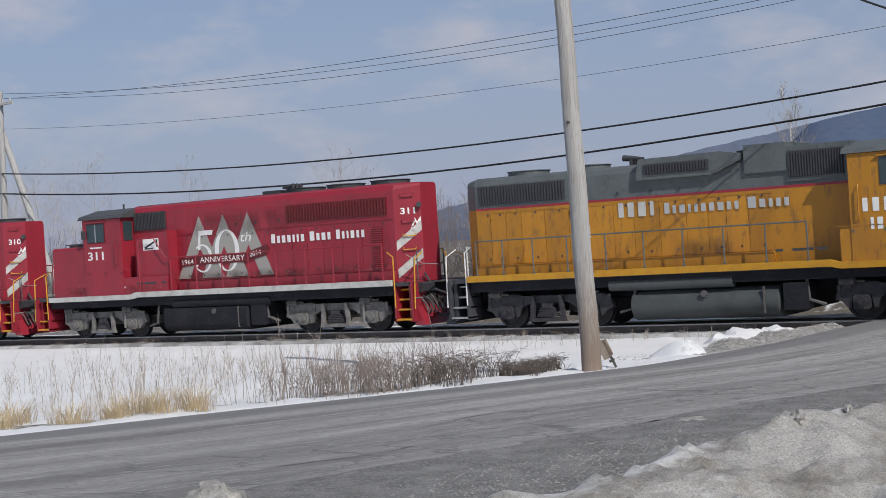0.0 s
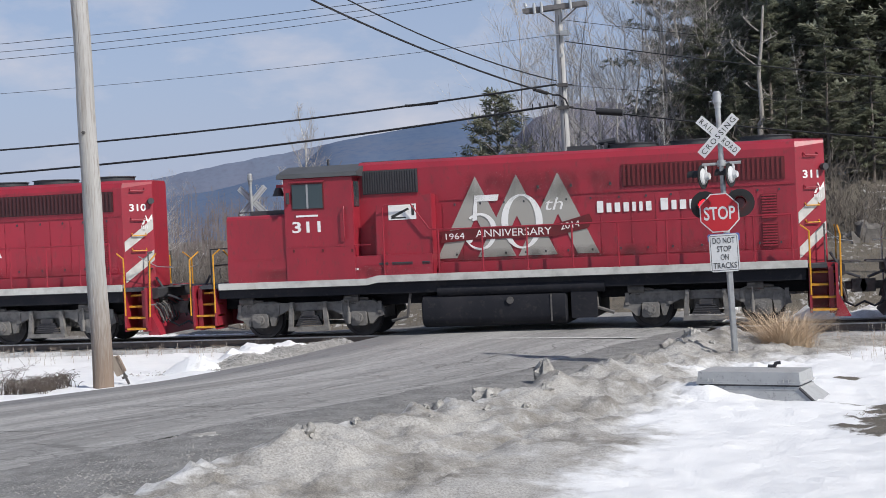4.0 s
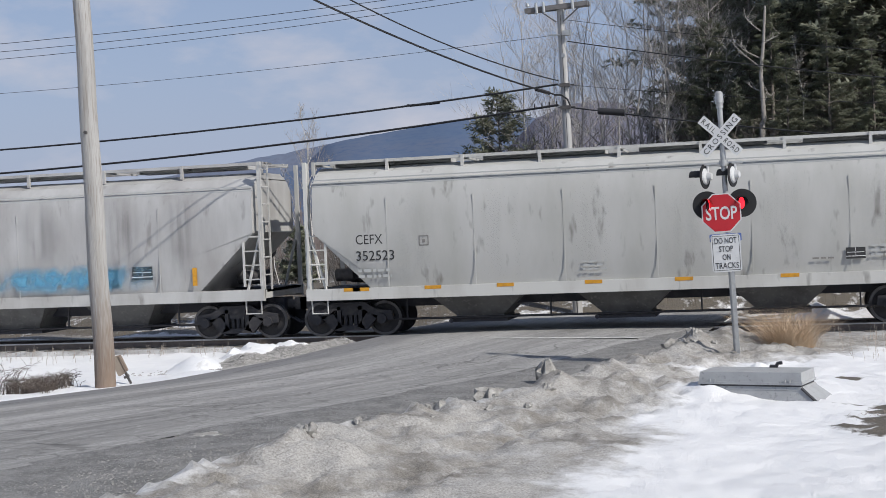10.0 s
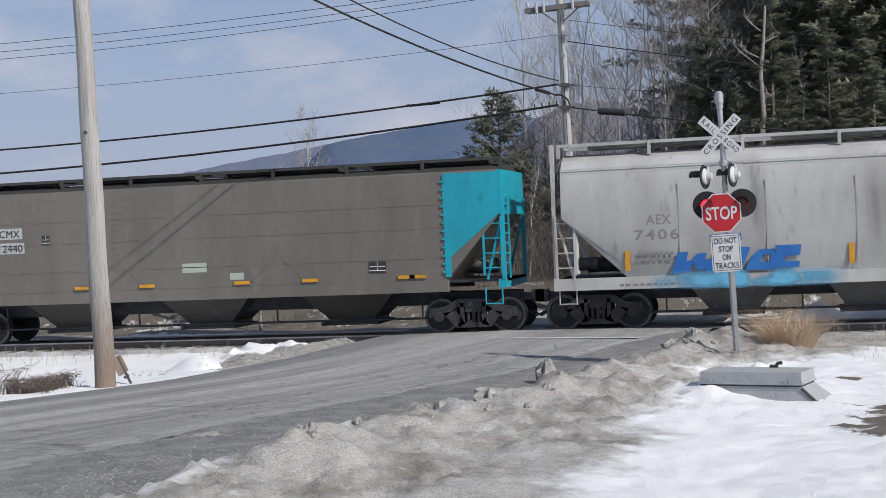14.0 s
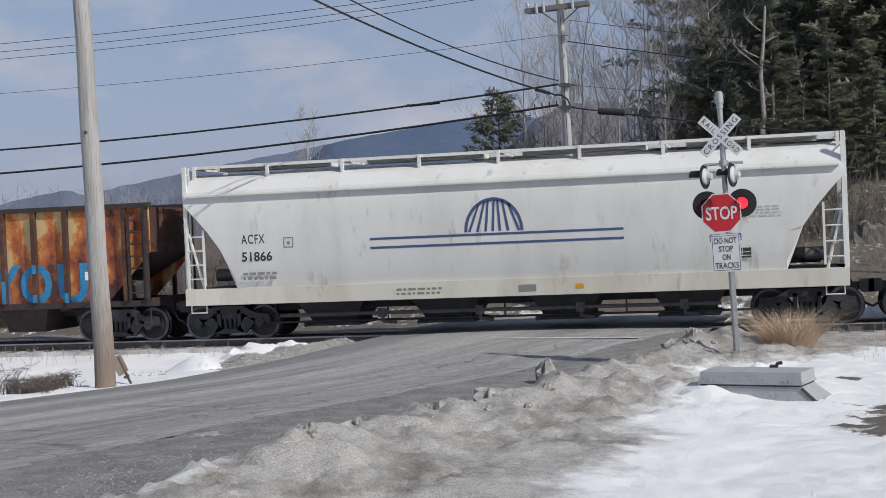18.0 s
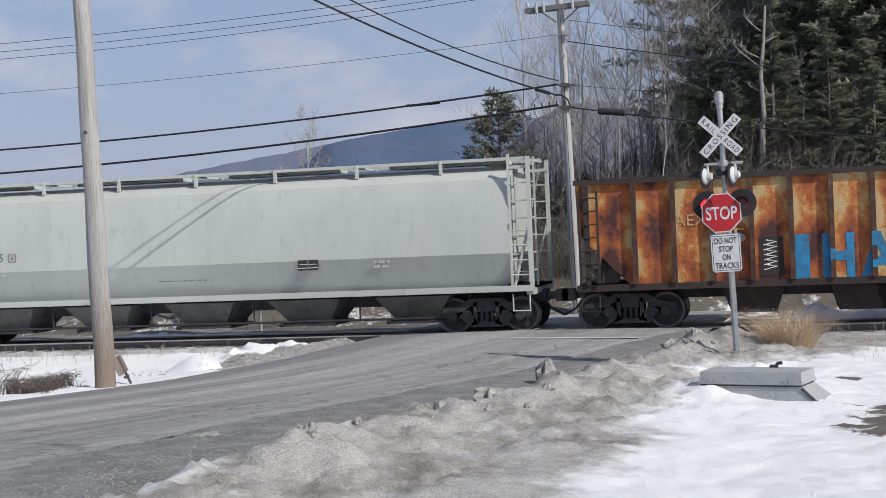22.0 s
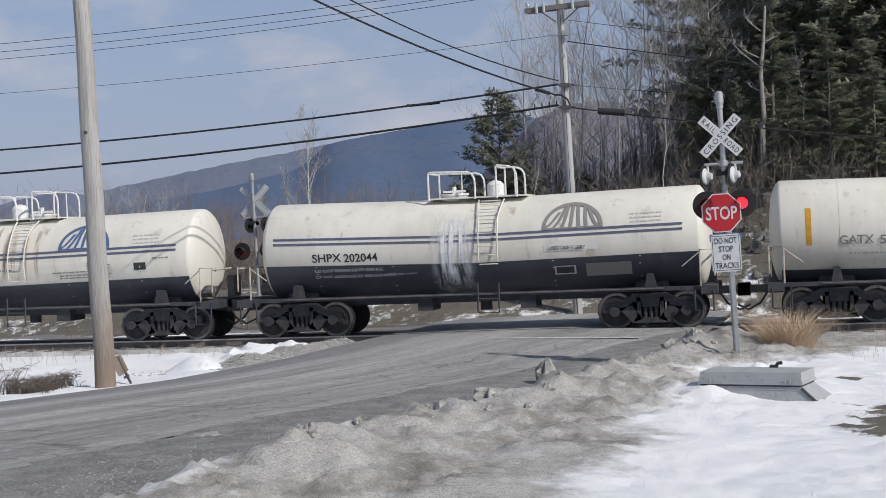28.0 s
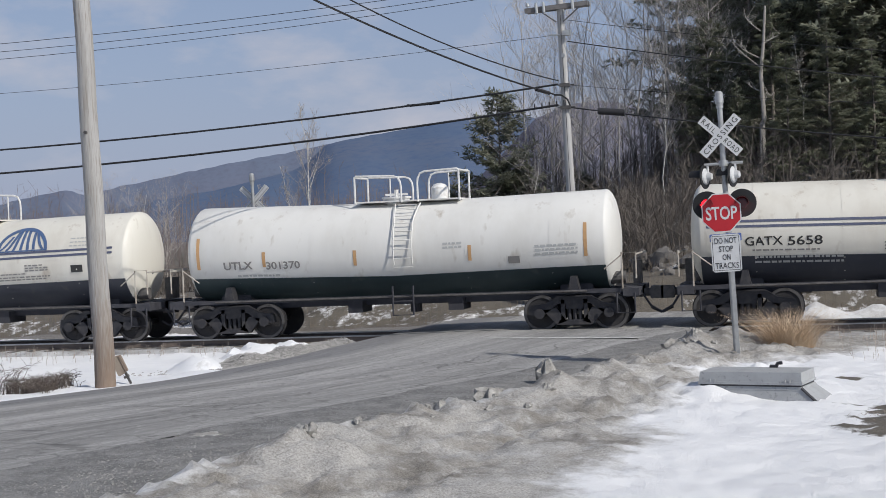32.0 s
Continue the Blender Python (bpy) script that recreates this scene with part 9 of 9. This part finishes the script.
def tank_car(x0, x1, label, shell, lower=None, split=1.92, r=1.30, droop=0.10, plat=(-1.2, 1.5), letter=None, zc=2.28, lad=None, hl=5.9, xo=0.0, cages=None):
    """Two cylinders that sink a little towards the middle, on an underframe with two trucks."""
    v = vehicle("tank_car", label, "tank car", x0, x1, "train")
    n = 40
    def ring(x, rr, z):
        return [(x + xo, math.sin(2 * math.pi * k / n) * rr, z + math.cos(2 * math.pi * k / n) * rr) for k in range(n)]
    def zx(x):
        return zc - droop * (1 - min(1.0, abs(x) / 5.3))
    rings = []
    for f, rr in ((0.0, 0.05), (0.04, 0.45), (0.12, 0.80), (0.24, 1.06), (0.36, 1.2), (0.5, 1.285)):
        rings.append(ring(-hl + f * 0.55, rr * r / 1.3, zx(-hl)))
    xs = [-hl + 0.32, -4.2, -2.8, -1.4, -0.5, 0, 0.5, 1.4, 2.8, 4.2, hl - 0.32]
    for x in xs:
        rings.append(ring(x, r, zx(x)))
    for f, rr in ((0.5, 1.285), (0.36, 1.2), (0.24, 1.06), (0.12, 0.80), (0.04, 0.45), (0.0, 0.05)):
        rings.append(ring(hl - f * 0.55, rr * r / 1.3, zx(hl)))
    body = Geo().loft(rings)
    me = body.mesh("tank_shell", shell, 60)
    if lower:
        me.materials.append(lower)
    part("tank_shell", me, None, v)
    for x in (-4.3, -2.2, 2.0, 4.2):
        part("weld_band", Geo().loft([ring(x, r + 0.006, zx(x)), ring(x + 0.04, r + 0.006, zx(x + 0.04))], False), shell, v, smooth=True)
    # underframe
    g = Geo().box(-6.3, 6.3, -0.4, 0.4, 0.78, 1.08)
    for s in (-1, 1):
        g.box(-6.1, 6.1, min(s * 1.2, s * 1.32), max(s * 1.2, s * 1.32), 0.96, 1.06)
        g.box(min(s * 5.9, s * 6.3), max(s * 5.9, s * 6.3), -1.4, 1.4, 0.86, 1.06)
    part("underframe", g, M_DARK, v)
    for s in (-1, 1):
        part("saddle", Geo().prism([(s * 4.2, 1.0), (s * 5.1, 1.0), (s * 5.0, 1.35), (s * 4.3, 1.35)], -0.72, 0.72), M_DARK, v)
        part("jack_pad", Geo().prism([(s * 4.50, 1.02), (s * 4.80, 1.02), (s * 4.72, 1.40), (s * 4.58, 1.40)], -1.27, -0.95), M_TRUCKDARK, v)
        truck(v, s * 4.62)
        coupler(v, s * 6.2, s)
        g = Geo().tube([(s * 5.9, -1.38, 1.05), (s * 5.9, -1.38, 1.95), (s * 6.25, -1.38, 1.95), (s * 6.25, -1.38, 1.3)], 0.022, 6)
        g.tube([(s * 6.25, -1.3, 1.9), (s * 6.25, 1.3, 1.9)], 0.025, 6).tube([(s * 5.45, -1.34, 1.55), (s * 5.9, -1.38, 1.90)], 0.016, 6)
        part("end_handrail", g, M_GRIMYRAIL, v, smooth=True)
        part("sill_step", Geo().tube([(s * 6.2, -1.4, 0.95), (s * 6.2, -1.4, 0.45), (s * 5.75, -1.4, 0.45), (s * 5.75, -1.4, 0.95)], 0.025, 5), M_DARK, v)
        part("brake_cylinder", Geo().tube([(s * 5.9, -0.5, 1.3), (s * 5.4, -0.5, 1.3)], 0.16, 10), M_TRUCK, v)
        part("brake_box", Geo().box(min(s * 6.0, s * 6.2), max(s * 6.0, s * 6.2), 0.3, 0.8, 1.1, 1.7), M_TRUCK, v)
    part("side_rail", Geo().tube([(-5.0, -1.36, 1.02), (5.0, -1.36, 1.02)], 0.025, 6), M_TRUCK, v)
    part("outlet_valve", Geo().drum(0.2, 0, 0.55, 1.0, 0.16, 10), M_DARK, v)
    for x in (-1.3, 1.45):
        part("valve_box", Geo().box(x - 0.2, x + 0.2, -0.7, 0.2, 0.6, 0.95), M_DARK, v)
    # dome platform with its rails
    pa, pb = plat
    zt = zc + r - droop
    part("platform", Geo().box(pa, pb, -0.62, 0.62, zt + 0.02, zt + 0.06), shell, v)
    g = Geo()
    m = (pa + pb) / 2
    cages = cages or ((pa, m - 0.15, 0.74, 1), (m + 0.3, pb, 0.82, -1), m + 0.75, m - 0.45)
    for ca, cb, hi, bow in cages[:2]:
        a, b = (ca, cb) if bow > 0 else (cb, ca)
        c = 0.16 * bow
        for y in (-0.62, 0.62):
            g.tube([(a, y, zt), (a, y, zt + hi - 0.04), (a + c * 0.2, y, zt + hi), (b - c * 1.3, y, zt + hi - 0.03), (b - c * 0.5, y, zt + hi - 0.08), (b - c * 0.1, y, zt + hi - 0.2), (b, y, zt + hi - 0.34), (b, y, zt)], 0.027, 6)
        g.tube([(a, -0.62, zt + hi - 0.03), (a, 0.62, zt + hi - 0.03)], 0.027, 6)
        g.tube([((a + b) / 2, 0.62, zt + hi - 0.02), ((a + b) / 2, 0.62, zt)], 0.02, 6)
    part("platform_rail", g, M_HANDRAILW, v, smooth=True)
    dx, mx = cages[2:]
    part("dome", Geo().drum(dx, 0, zt - 0.05, zt + 0.36, 0.23, 18).drum(dx, 0, zt + 0.36, zt + 0.45, 0.23, 18, 0.15).drum(dx, 0, zt + 0.45, zt + 0.48, 0.15, 18, 0.04), M_HANDRAILW, v, smooth=40)
    part("manway", Geo().drum(mx, 0, zt - 0.05, zt + 0.12, 0.36, 18).drum(mx, 0, zt + 0.12, zt + 0.17, 0.40, 18).drum(mx, 0, zt + 0.17, zt + 0.36, 0.06, 8).box(mx - 0.3, mx + 0.3, -0.05, 0.05, zt + 0.2, zt + 0.26), M_HANDRAILW, v, smooth=40)
    # curved side ladder
    for xl in (lad if lad is not None else m - 0.3,):
        g = Geo()
        for dx in (0.0, 0.5):
            g.tube([(xl + dx + (0.09 if dx else -0.09) * max(0, 3 - k) / 3, -(r + 0.1) * math.sin(0.45 + 0.17 * k), zx(0) + (r + 0.1) * math.cos(0.45 + 0.17 * k)) for k in range(9)], 0.021, 5)
        lad_part = part("ladder", g, shell, v, smooth=True)
        for k in range(9):
            a = 0.5 + 0.17 * k
            part("rung", Geo().tube([(xl, -(r + 0.1) * math.sin(a), zx(0) + (r + 0.1) * math.cos(a)), (xl + 0.5, -(r + 0.1) * math.sin(a), zx(0) + (r + 0.1) * math.cos(a))], 0.014, 5), shell, lad_part)
        g = Geo().tube([(xl - 0.05, -1.42, 1.3), (xl - 0.05, -1.44, 0.55), (xl + 0.5, -1.44, 0.55), (xl + 0.5, -1.42, 1.3)], 0.028, 5)
        g.tube([(xl - 0.05, -1.43, 0.9), (xl + 0.5, -1.43, 0.9)], 0.022, 5)
        part("lower_ladder", g, M_DARK, v, smooth=True)
    if letter:
        letter(v, r, zx, hl, xo)
    return v


def tank_pose(x, z, r, zc):
    """The pose of lettering that lies against the tank's flank at height z."""
    dz = max(-r * 0.95, min(r * 0.95, z - zc))
    y = -math.sqrt(r * r - dz * dz) - 0.014
    lean = math.degrees(math.asin(dz / r))
    return pose(x, y, z, 90 - lean, 0, 0)


def tank_strip(v, x0, x1, z0, z1, r, zx, mat, name="band", n=4):
    """A painted strip that follows the tank's curve."""
    nx = max(1, int((x1 - x0) / 1.4))
    g = Geo()
    spans = [(x0 + (x1 - x0) * i / nx, x0 + (x1 - x0) * (i + 1) / nx) for i in range(nx)]
    if name == "small_print":
        spans, cx = [], x0
        while cx < x1:
            w = random.uniform(0.05, 0.17)
            spans.append((cx, min(cx + w, x1)))
            cx += w + 0.035
    for xa, xb in spans:
        for k in range(n):
            za, zb = z0 + (z1 - z0) * k / n, z0 + (z1 - z0) * (k + 1) / n
            pts = []
            for x, z in ((xa, za), (xb, za), (xb, zb), (xa, zb)):
                c = zx(x)
                c0 = zx(5.3)
                dz = z - c0
                pts.append((x, -math.sqrt(max(0.02, (r + 0.008) ** 2 - dz * dz)), z + c - c0))
            g.add(pts, [(0, 1, 2, 3)])
    return part(name, g, mat, v, kind="stuff" if name == "small_print" else "")


def tank_words(v, text, size, x, z, r, zx, mat, width, bold=0.0):
    return lettering(text, size, mat, v, tank_pose(x, z + zx(x) - zx(5.3), r, zx(x)), width=width, bold=bold)


SHELL_WHITE = car_paint("white_tank_paint", (0.68, 0.675, 0.64), (0.60, 0.59, 0.55), (0.4, 0.36, 0.3), 0.5)
SHELL_CREAM = car_paint("cream_tank_paint", (0.66, 0.64, 0.57), (0.56, 0.53, 0.46), (0.34, 0.27, 0.2), 0.55)
SHELL_BLACK = car_paint("black_tank_paint", (0.036, 0.041, 0.056), (0.052, 0.057, 0.072), (0.075, 0.075, 0.075), 0.5)
SHELL_GREEN = car_paint("dark_green_tank_paint", (0.018, 0.035, 0.04), (0.03, 0.05, 0.055), (0.06, 0.07, 0.07), 0.5)
M_RUN = smear_material("rust_runs", (0.40, 0.25, 0.15), 0.8, 3.0, (4, 1, 0.15))


def band_below(v, r, zx, z_split, mat, hl, xo):
    """The dark lower coat: a shell a few millimetres proud of the tank, up to z_split."""
    g = Geo()
    a0 = math.acos((z_split - 2.28) / r)
    n = 22
    xs = [0.30 - hl, -4.2, -2.8, -1.4, -0.5, 0, 0.5, 1.4, 2.8, 4.2, hl - 0.30]
    ends = [(0.02 - hl, 0.35), (0.06 - hl, 0.62), (0.13 - hl, 0.86), (0.20 - hl, 1.1), (0.26 - hl, 1.22)]
    rows = [(x, rr) for x, rr in ends] + [(x, r) for x in xs] + [(-x, rr) for x, rr in ends[::-1]]
    verts, faces = [], []
    for x, rr in rows:
        rr = min(rr, r)
        lim = math.acos(max(-1.0, min(1.0, (z_split - 2.28) / rr)))
        for k in range(n + 1):
            a = lim + (2 * math.pi - 2 * lim) * k / n
            verts.append((x + xo + (0.012 if x > hl - 0.29 else -0.012 if x < 0.29 - hl else 0), math.sin(a) * (rr + 0.007) * -1, zx(x) + math.cos(a) * (rr + 0.007)))
    for i in range(len(rows) - 1):
        for k in range(n):
            o = i * (n + 1) + k
            faces.append((o, o + 1, o + n + 2, o + n + 1))
    g.add(verts, faces)
    part("lower_coat", g, mat, v, smooth=50)


def tank_a():
    def letter(v, r, zx, hl, xo):
        for x in (-5.35, -2.35, 0.55, 2.85):
            tank_strip(v, x, x + 0.13, 2.1 if x > -5 else 1.95, 2.55 if x > -5 else 2.85, r, zx, M_YELLOWBRIGHT, "reflector_stripe")
        tank_strip(v, 5.15, 5.28, 2.0, 2.85, r, zx, M_YELLOWBRIGHT, "reflector_stripe")
        tank_words(v, "GATX", 0.31, -4.57, 1.96, r, zx, M_GREYLETTER, 0.80, 0.004)
        tank_words(v, "52877", 0.31, -3.64, 1.96, r, zx, M_GREYLETTER, 0.90, 0.004)
        tank_words(v, "LIMESTONE SLURRY", 0.165, 3.0, 2.55, r, zx, M_BLACK, 1.25)
        for x, z, w in ((-4.35, 1.72, 1.0), (-2.2, 1.75, 0.5), (-0.2, 1.7, 0.5), (1.0, 1.72, 0.5), (4.2, 2.25, 0.85), (4.2, 2.36, 0.85), (4.2, 2.47, 0.85), (4.0, 2.86, 1.1)):
            tank_strip(v, x, x + w, z, z + 0.04, r, zx, M_FADED, "small_print", 1)
        tank_strip(v, 3.75, 3.95, 1.68, 1.85, r, zx, M_BLACK, "data_plate", 1)
        tank_strip(v, 3.98, 4.18, 1.68, 1.85, r, zx, M_BLACK, "data_plate", 1)
        band_below(v, r, zx, 1.36, SHELL_BLACK, hl, xo)
    tank_car(-64.8, -51.2, "white tank car with yellow reflector stripes and a dark underside", SHELL_CREAM, plat=(-1.35, 1.05), letter=letter, lad=-1.3, hl=5.98, xo=-0.26)


M_BAND = material("dark_slate_band", (0.085, 0.095, 0.15), (0.12, 0.13, 0.18), 0.55, scale=6)
M_MARKBLUE = material("slate_blue_mark", (0.07, 0.12, 0.24), (0.09, 0.13, 0.2), 0.55, scale=4)


strip_on_tank, words_on_tank = tank_strip, tank_words


def banded_tank(x0, x1, label, number_word, number, faded, rust, plat, slurry, lad, split, off=0.0):
    pa = plat[0]

    def letter(v, r, zx, hl, xo):
        def tank_strip(w, xa, xb, *rest):
            return strip_on_tank(w, xa + off, xb + off, *rest)

        def tank_words(w, text, size, x, *rest):
            return words_on_tank(w, text, size, x + off, *rest)

        band_below(v, r, zx, split, SHELL_BLACK, hl, xo)
        mk = M_GREYLETTER if faded else M_MARKBLUE
        for z in (2.46, 2.59):
            tank_strip(v, -5.55, 5.2, z, z + 0.06, r, zx, M_BAND, "blue_band", 1)
        g = Geo()

        def on_shell(f, h):
            x, z = 1.68 + off + 1.55 * f, 2.70 + 0.62 * h
            dz = z - zx(5.3)
            return (x, -math.sqrt((r + 0.016) ** 2 - dz * dz), z + zx(x) - zx(5.3))

        def stroke(pts, w):
            for (fa, ha), (fb, hb2) in zip(pts, pts[1:]):
                g.add([on_shell(fa, ha), on_shell(fa + w, ha), on_shell(fb + w, hb2), on_shell(fb, hb2)], [(0, 1, 2, 3)])

        arch = [(0.5 - 0.5 * math.cos(math.pi * k / 16), math.sin(math.pi * k / 16)) for k in range(17)]
        for (fa, ha), (fb, hb2) in zip(arch, arch[1:]):
            q = lambda f, h: (0.5 + (f - 0.5) * 0.88, h * 0.86)
            g.add([on_shell(fa, ha), on_shell(fb, hb2), on_shell(*q(fb, hb2)), on_shell(*q(fa, ha))], [(0, 1, 2, 3)])
        for f0, f1, h in ((0.02, 0.26, 0.62), (0.16, 0.36, 0.8), (0.30, 0.40, 0.85), (0.44, 0.48, 0.9), (0.58, 0.56, 0.9), (0.70, 0.68, 0.75), (0.88, 0.74, 0.7)):
            stroke([(f0 + (f1 - f0) * (k / 4) ** 0.7, h * k / 4) for k in range(5)], 0.055)
        g.add([on_shell(0, -0.07), on_shell(1, -0.07), on_shell(1, -0.01), on_shell(0, -0.01)], [(0, 1, 2, 3)])
        part("fan_shaped_mark", g, mk, v)
        tank_words(v, number_word, 0.31, -4.47 if slurry else -4.62, 2.01, r - 0.012, zx, M_BLACK, 0.80 if slurry else 0.90, 0.004)
        tank_words(v, number, 0.31, -3.60, 2.01, r - 0.012, zx, M_BLACK, 0.92 if slurry else 0.82, 0.004)
        if slurry:
            tank_strip(v, 1.72, 3.08, 2.1, 2.3, r, zx, SHELL_WHITE, "name_plate", 1)
            tank_words(v, "LIMESTONE SLURRY", 0.14, 1.82, 2.14, r + 0.01, zx, M_BLACK, 0.95)
            tank_strip(v, 1.95, 2.5, 1.5, 1.72, r + 0.02, zx, M_FADED, "outline_plate", 1)
            tank_strip(v, 2.0, 2.45, 1.53, 1.69, r + 0.024, zx, M_BLACK, "data_plate", 1)
            tank_strip(v, 2.75, 3.9, 1.42, 1.75, r + 0.02, zx, M_GREYLETTER, "test_panel", 1)
        else:
            tank_strip(v, 3.95, 4.3, 2.0, 2.2, r, zx, M_BLACK, "data_plate", 1)
            for x, z, w in ((-1.35, 2.02, 0.95), (-1.35, 1.94, 0.9), (-1.35, 1.86, 0.95), (-0.65, 2.17, 0.9), (1.5, 2.02, 1.1), (1.7, 1.93, 1.6), (1.7, 1.86, 1.5), (2.55, 2.24, 0.55), (2.55, 2.17, 0.7), (2.55, 2.10, 0.7), (4.5, 2.28, 0.5), (-4.45, 1.88, 1.6)):
                tank_strip(v, x, x + w, z, z + 0.035, r, zx, M_GREYLETTER, "small_print", 1)
        if slurry:
            tank_words(v, "LD LMT 202000 LB 92 000 KG", 0.115, -4.42, 1.74, r + 0.012, zx, M_SIGNWHITE, 1.85)
            tank_words(v, "LT WT 60200 LB 27 300 KG NEW 06 1988", 0.115, -4.42, 1.58, r + 0.012, zx, M_SIGNWHITE, 2.75)
        else:
            for z in (1.58, 1.70):
                tank_strip(v, -4.4, -2.3, z, z + 0.05, r + 0.02, zx, M_FADED, "small_print", 1)
        for z in (2.72, 2.82, 2.92):
            tank_strip(v, 3.9, 4.7, z, z + 0.03, r, zx, M_FADED, "small_print", 1)
        if rust:
            for x in (-0.30, 0.02, 0.28, 0.66, 1.0):
                tank_strip(v, x - 0.07, x + 0.10, 1.8 if x > 0 else 2.6, 3.45, r + 0.004, zx, M_RUN, "rust_run", 6)
        if slurry:
            tank_strip(v, -1.28, -0.05, 1.1, 3.3, r + 0.02, zx, SPILL, "dried_spill", 8)
    tank_car(x0, x1, label, SHELL_CREAM, plat=plat, letter=letter, lad=lad, hl=5.97 if slurry else 5.9, xo=0.2 if slurry else -0.1, cages=((pa, pa + 1.25, 0.74, 1), (pa + 1.82, pa + 2.36, 0.84, 1), pa + 1.68, pa + 0.55) if slurry else ((pa, pa + 0.74, 0.72, 1), (pa + 1.24, pa + 2.04, 0.80, 1), pa + 0.50, pa + 1.2))


SPILL = smear_material("dried_white_slurry", (0.66, 0.68, 0.70), 1.5, 3.0, (2.6, 1, 0.22))


def tank_d():
    def letter(v, r, zx, hl, xo):
        band_below(v, r, zx, 1.66, SHELL_GREEN, hl, xo)
        for x in (-5.52, -3.65, -1.12, 1.96, 4.95):
            tank_strip(v, x, x + 0.09, 1.95 if abs(x) < 4.9 else 1.9, 2.35 if abs(x) < 4.9 else 2.75, r, zx, M_RUSTPALE, "reflector_stripe")
        tank_words(v, "UTLX", 0.30, -4.75, 1.89, r, zx, M_GREYLETTER, 0.82, 0.006)
        tank_words(v, "301370", 0.29, -3.55, 1.89, r, zx, M_GREYLETTER, 0.95, 0.004)
        tank_strip(v, 3.0, 3.3, 1.82, 2.0, r, zx, M_GREYLETTER, "data_plate", 1)
        for x, z, w in ((-4.4, 1.7, 1.2), (1.3, 2.4, 0.5), (1.3, 2.3, 0.5), (3.7, 2.2, 1.1), (3.7, 2.1, 1.1), (3.7, 2.0, 1.1)):
            tank_strip(v, x, x + w, z, z + 0.05, r, zx, M_FADED, "small_print", 1)
    tank_car(-105.2, -92.0, "clean white tank car with a dark green underside", SHELL_WHITE, plat=(-1.2, 1.65), letter=letter, lad=0.0, hl=5.88, xo=-0.12)


yellow_locomotive(93.6, 111.6)
red_locomotive(75.65, 93.6, "311", "red hood locomotive with a grey triple peak and fifty-year lettering", True)
red_locomotive(57.6, 75.65, "310", "red hood locomotive with a white triple peak mark", False)
hopper_cefx()
hopper_aex()
hopper_tcmx()
hopper_acfx()
open_hopper()
hopper_gmrc()
tank_a()
banded_tank(-78.46, -65.16, "cream and black tank car with dark bands and white slurry streaks", "SHPX", "202044", True, False, (-1.1, 1.5), True, 0.33, 1.92, 0.30)
banded_tank(-92.0, -78.1, "cream and black tank car with blue bands and rust runs", "GATX", "5658", False, True, (-0.64, 1.42), False, 0.2, 1.76)
tank_d()
banded_tank(-118.4, -105.2, "cream and black tank car with two blue bands", "GATX", "5661", False, False, (-0.64, 1.42), False, 0.2, 1.76)


# ---- how the train and the crossing lamps move ----
def motions():
    for v, c in MOVERS:
        walk(v, [(t, pose(c + run(t), TRACK_Y, 0)) for t in [0.5 * k for k in range(65)]])
    for w, dx, r in ROLLERS:
        walk(w, [(0.1 * k, Matrix.Translation((dx, 0, r)) @ Matrix.Rotation((run(0.1 * k) - run(0)) / r, 4, "Y")) for k in range(321)])
    # the red lamps flash by turns, 0.554 s each
    for lens, phase in FLASHERS:
        home = lens.matrix_basis.copy()
        t, keys = 2.22 - 0.5541 * 5, []
        ang = 0.0 if phase == 1 else 180.0
        while t < 32.3:
            keys.append((t, ang))
            ang += 180.0
            t += 0.5541
        path = []
        for (ta, a) in keys:
            # until ta the cell stands at a, then it swings half a turn
            for dt, da in ((-0.035, 0.0), (0.0, 60.0), (0.033, 120.0), (0.067, 180.0)):
                path.append((ta + dt, a + da))
        path = [(t, a) for t, a in path if 0.05 < t < 31.95]
        path = [(0.0, path[0][1])] + path + [(32.0, path[-1][1])]
        walk(lens, [(t, home @ Matrix.Rotation(radians(a), 4, "Z")) for t, a in path])


motions()
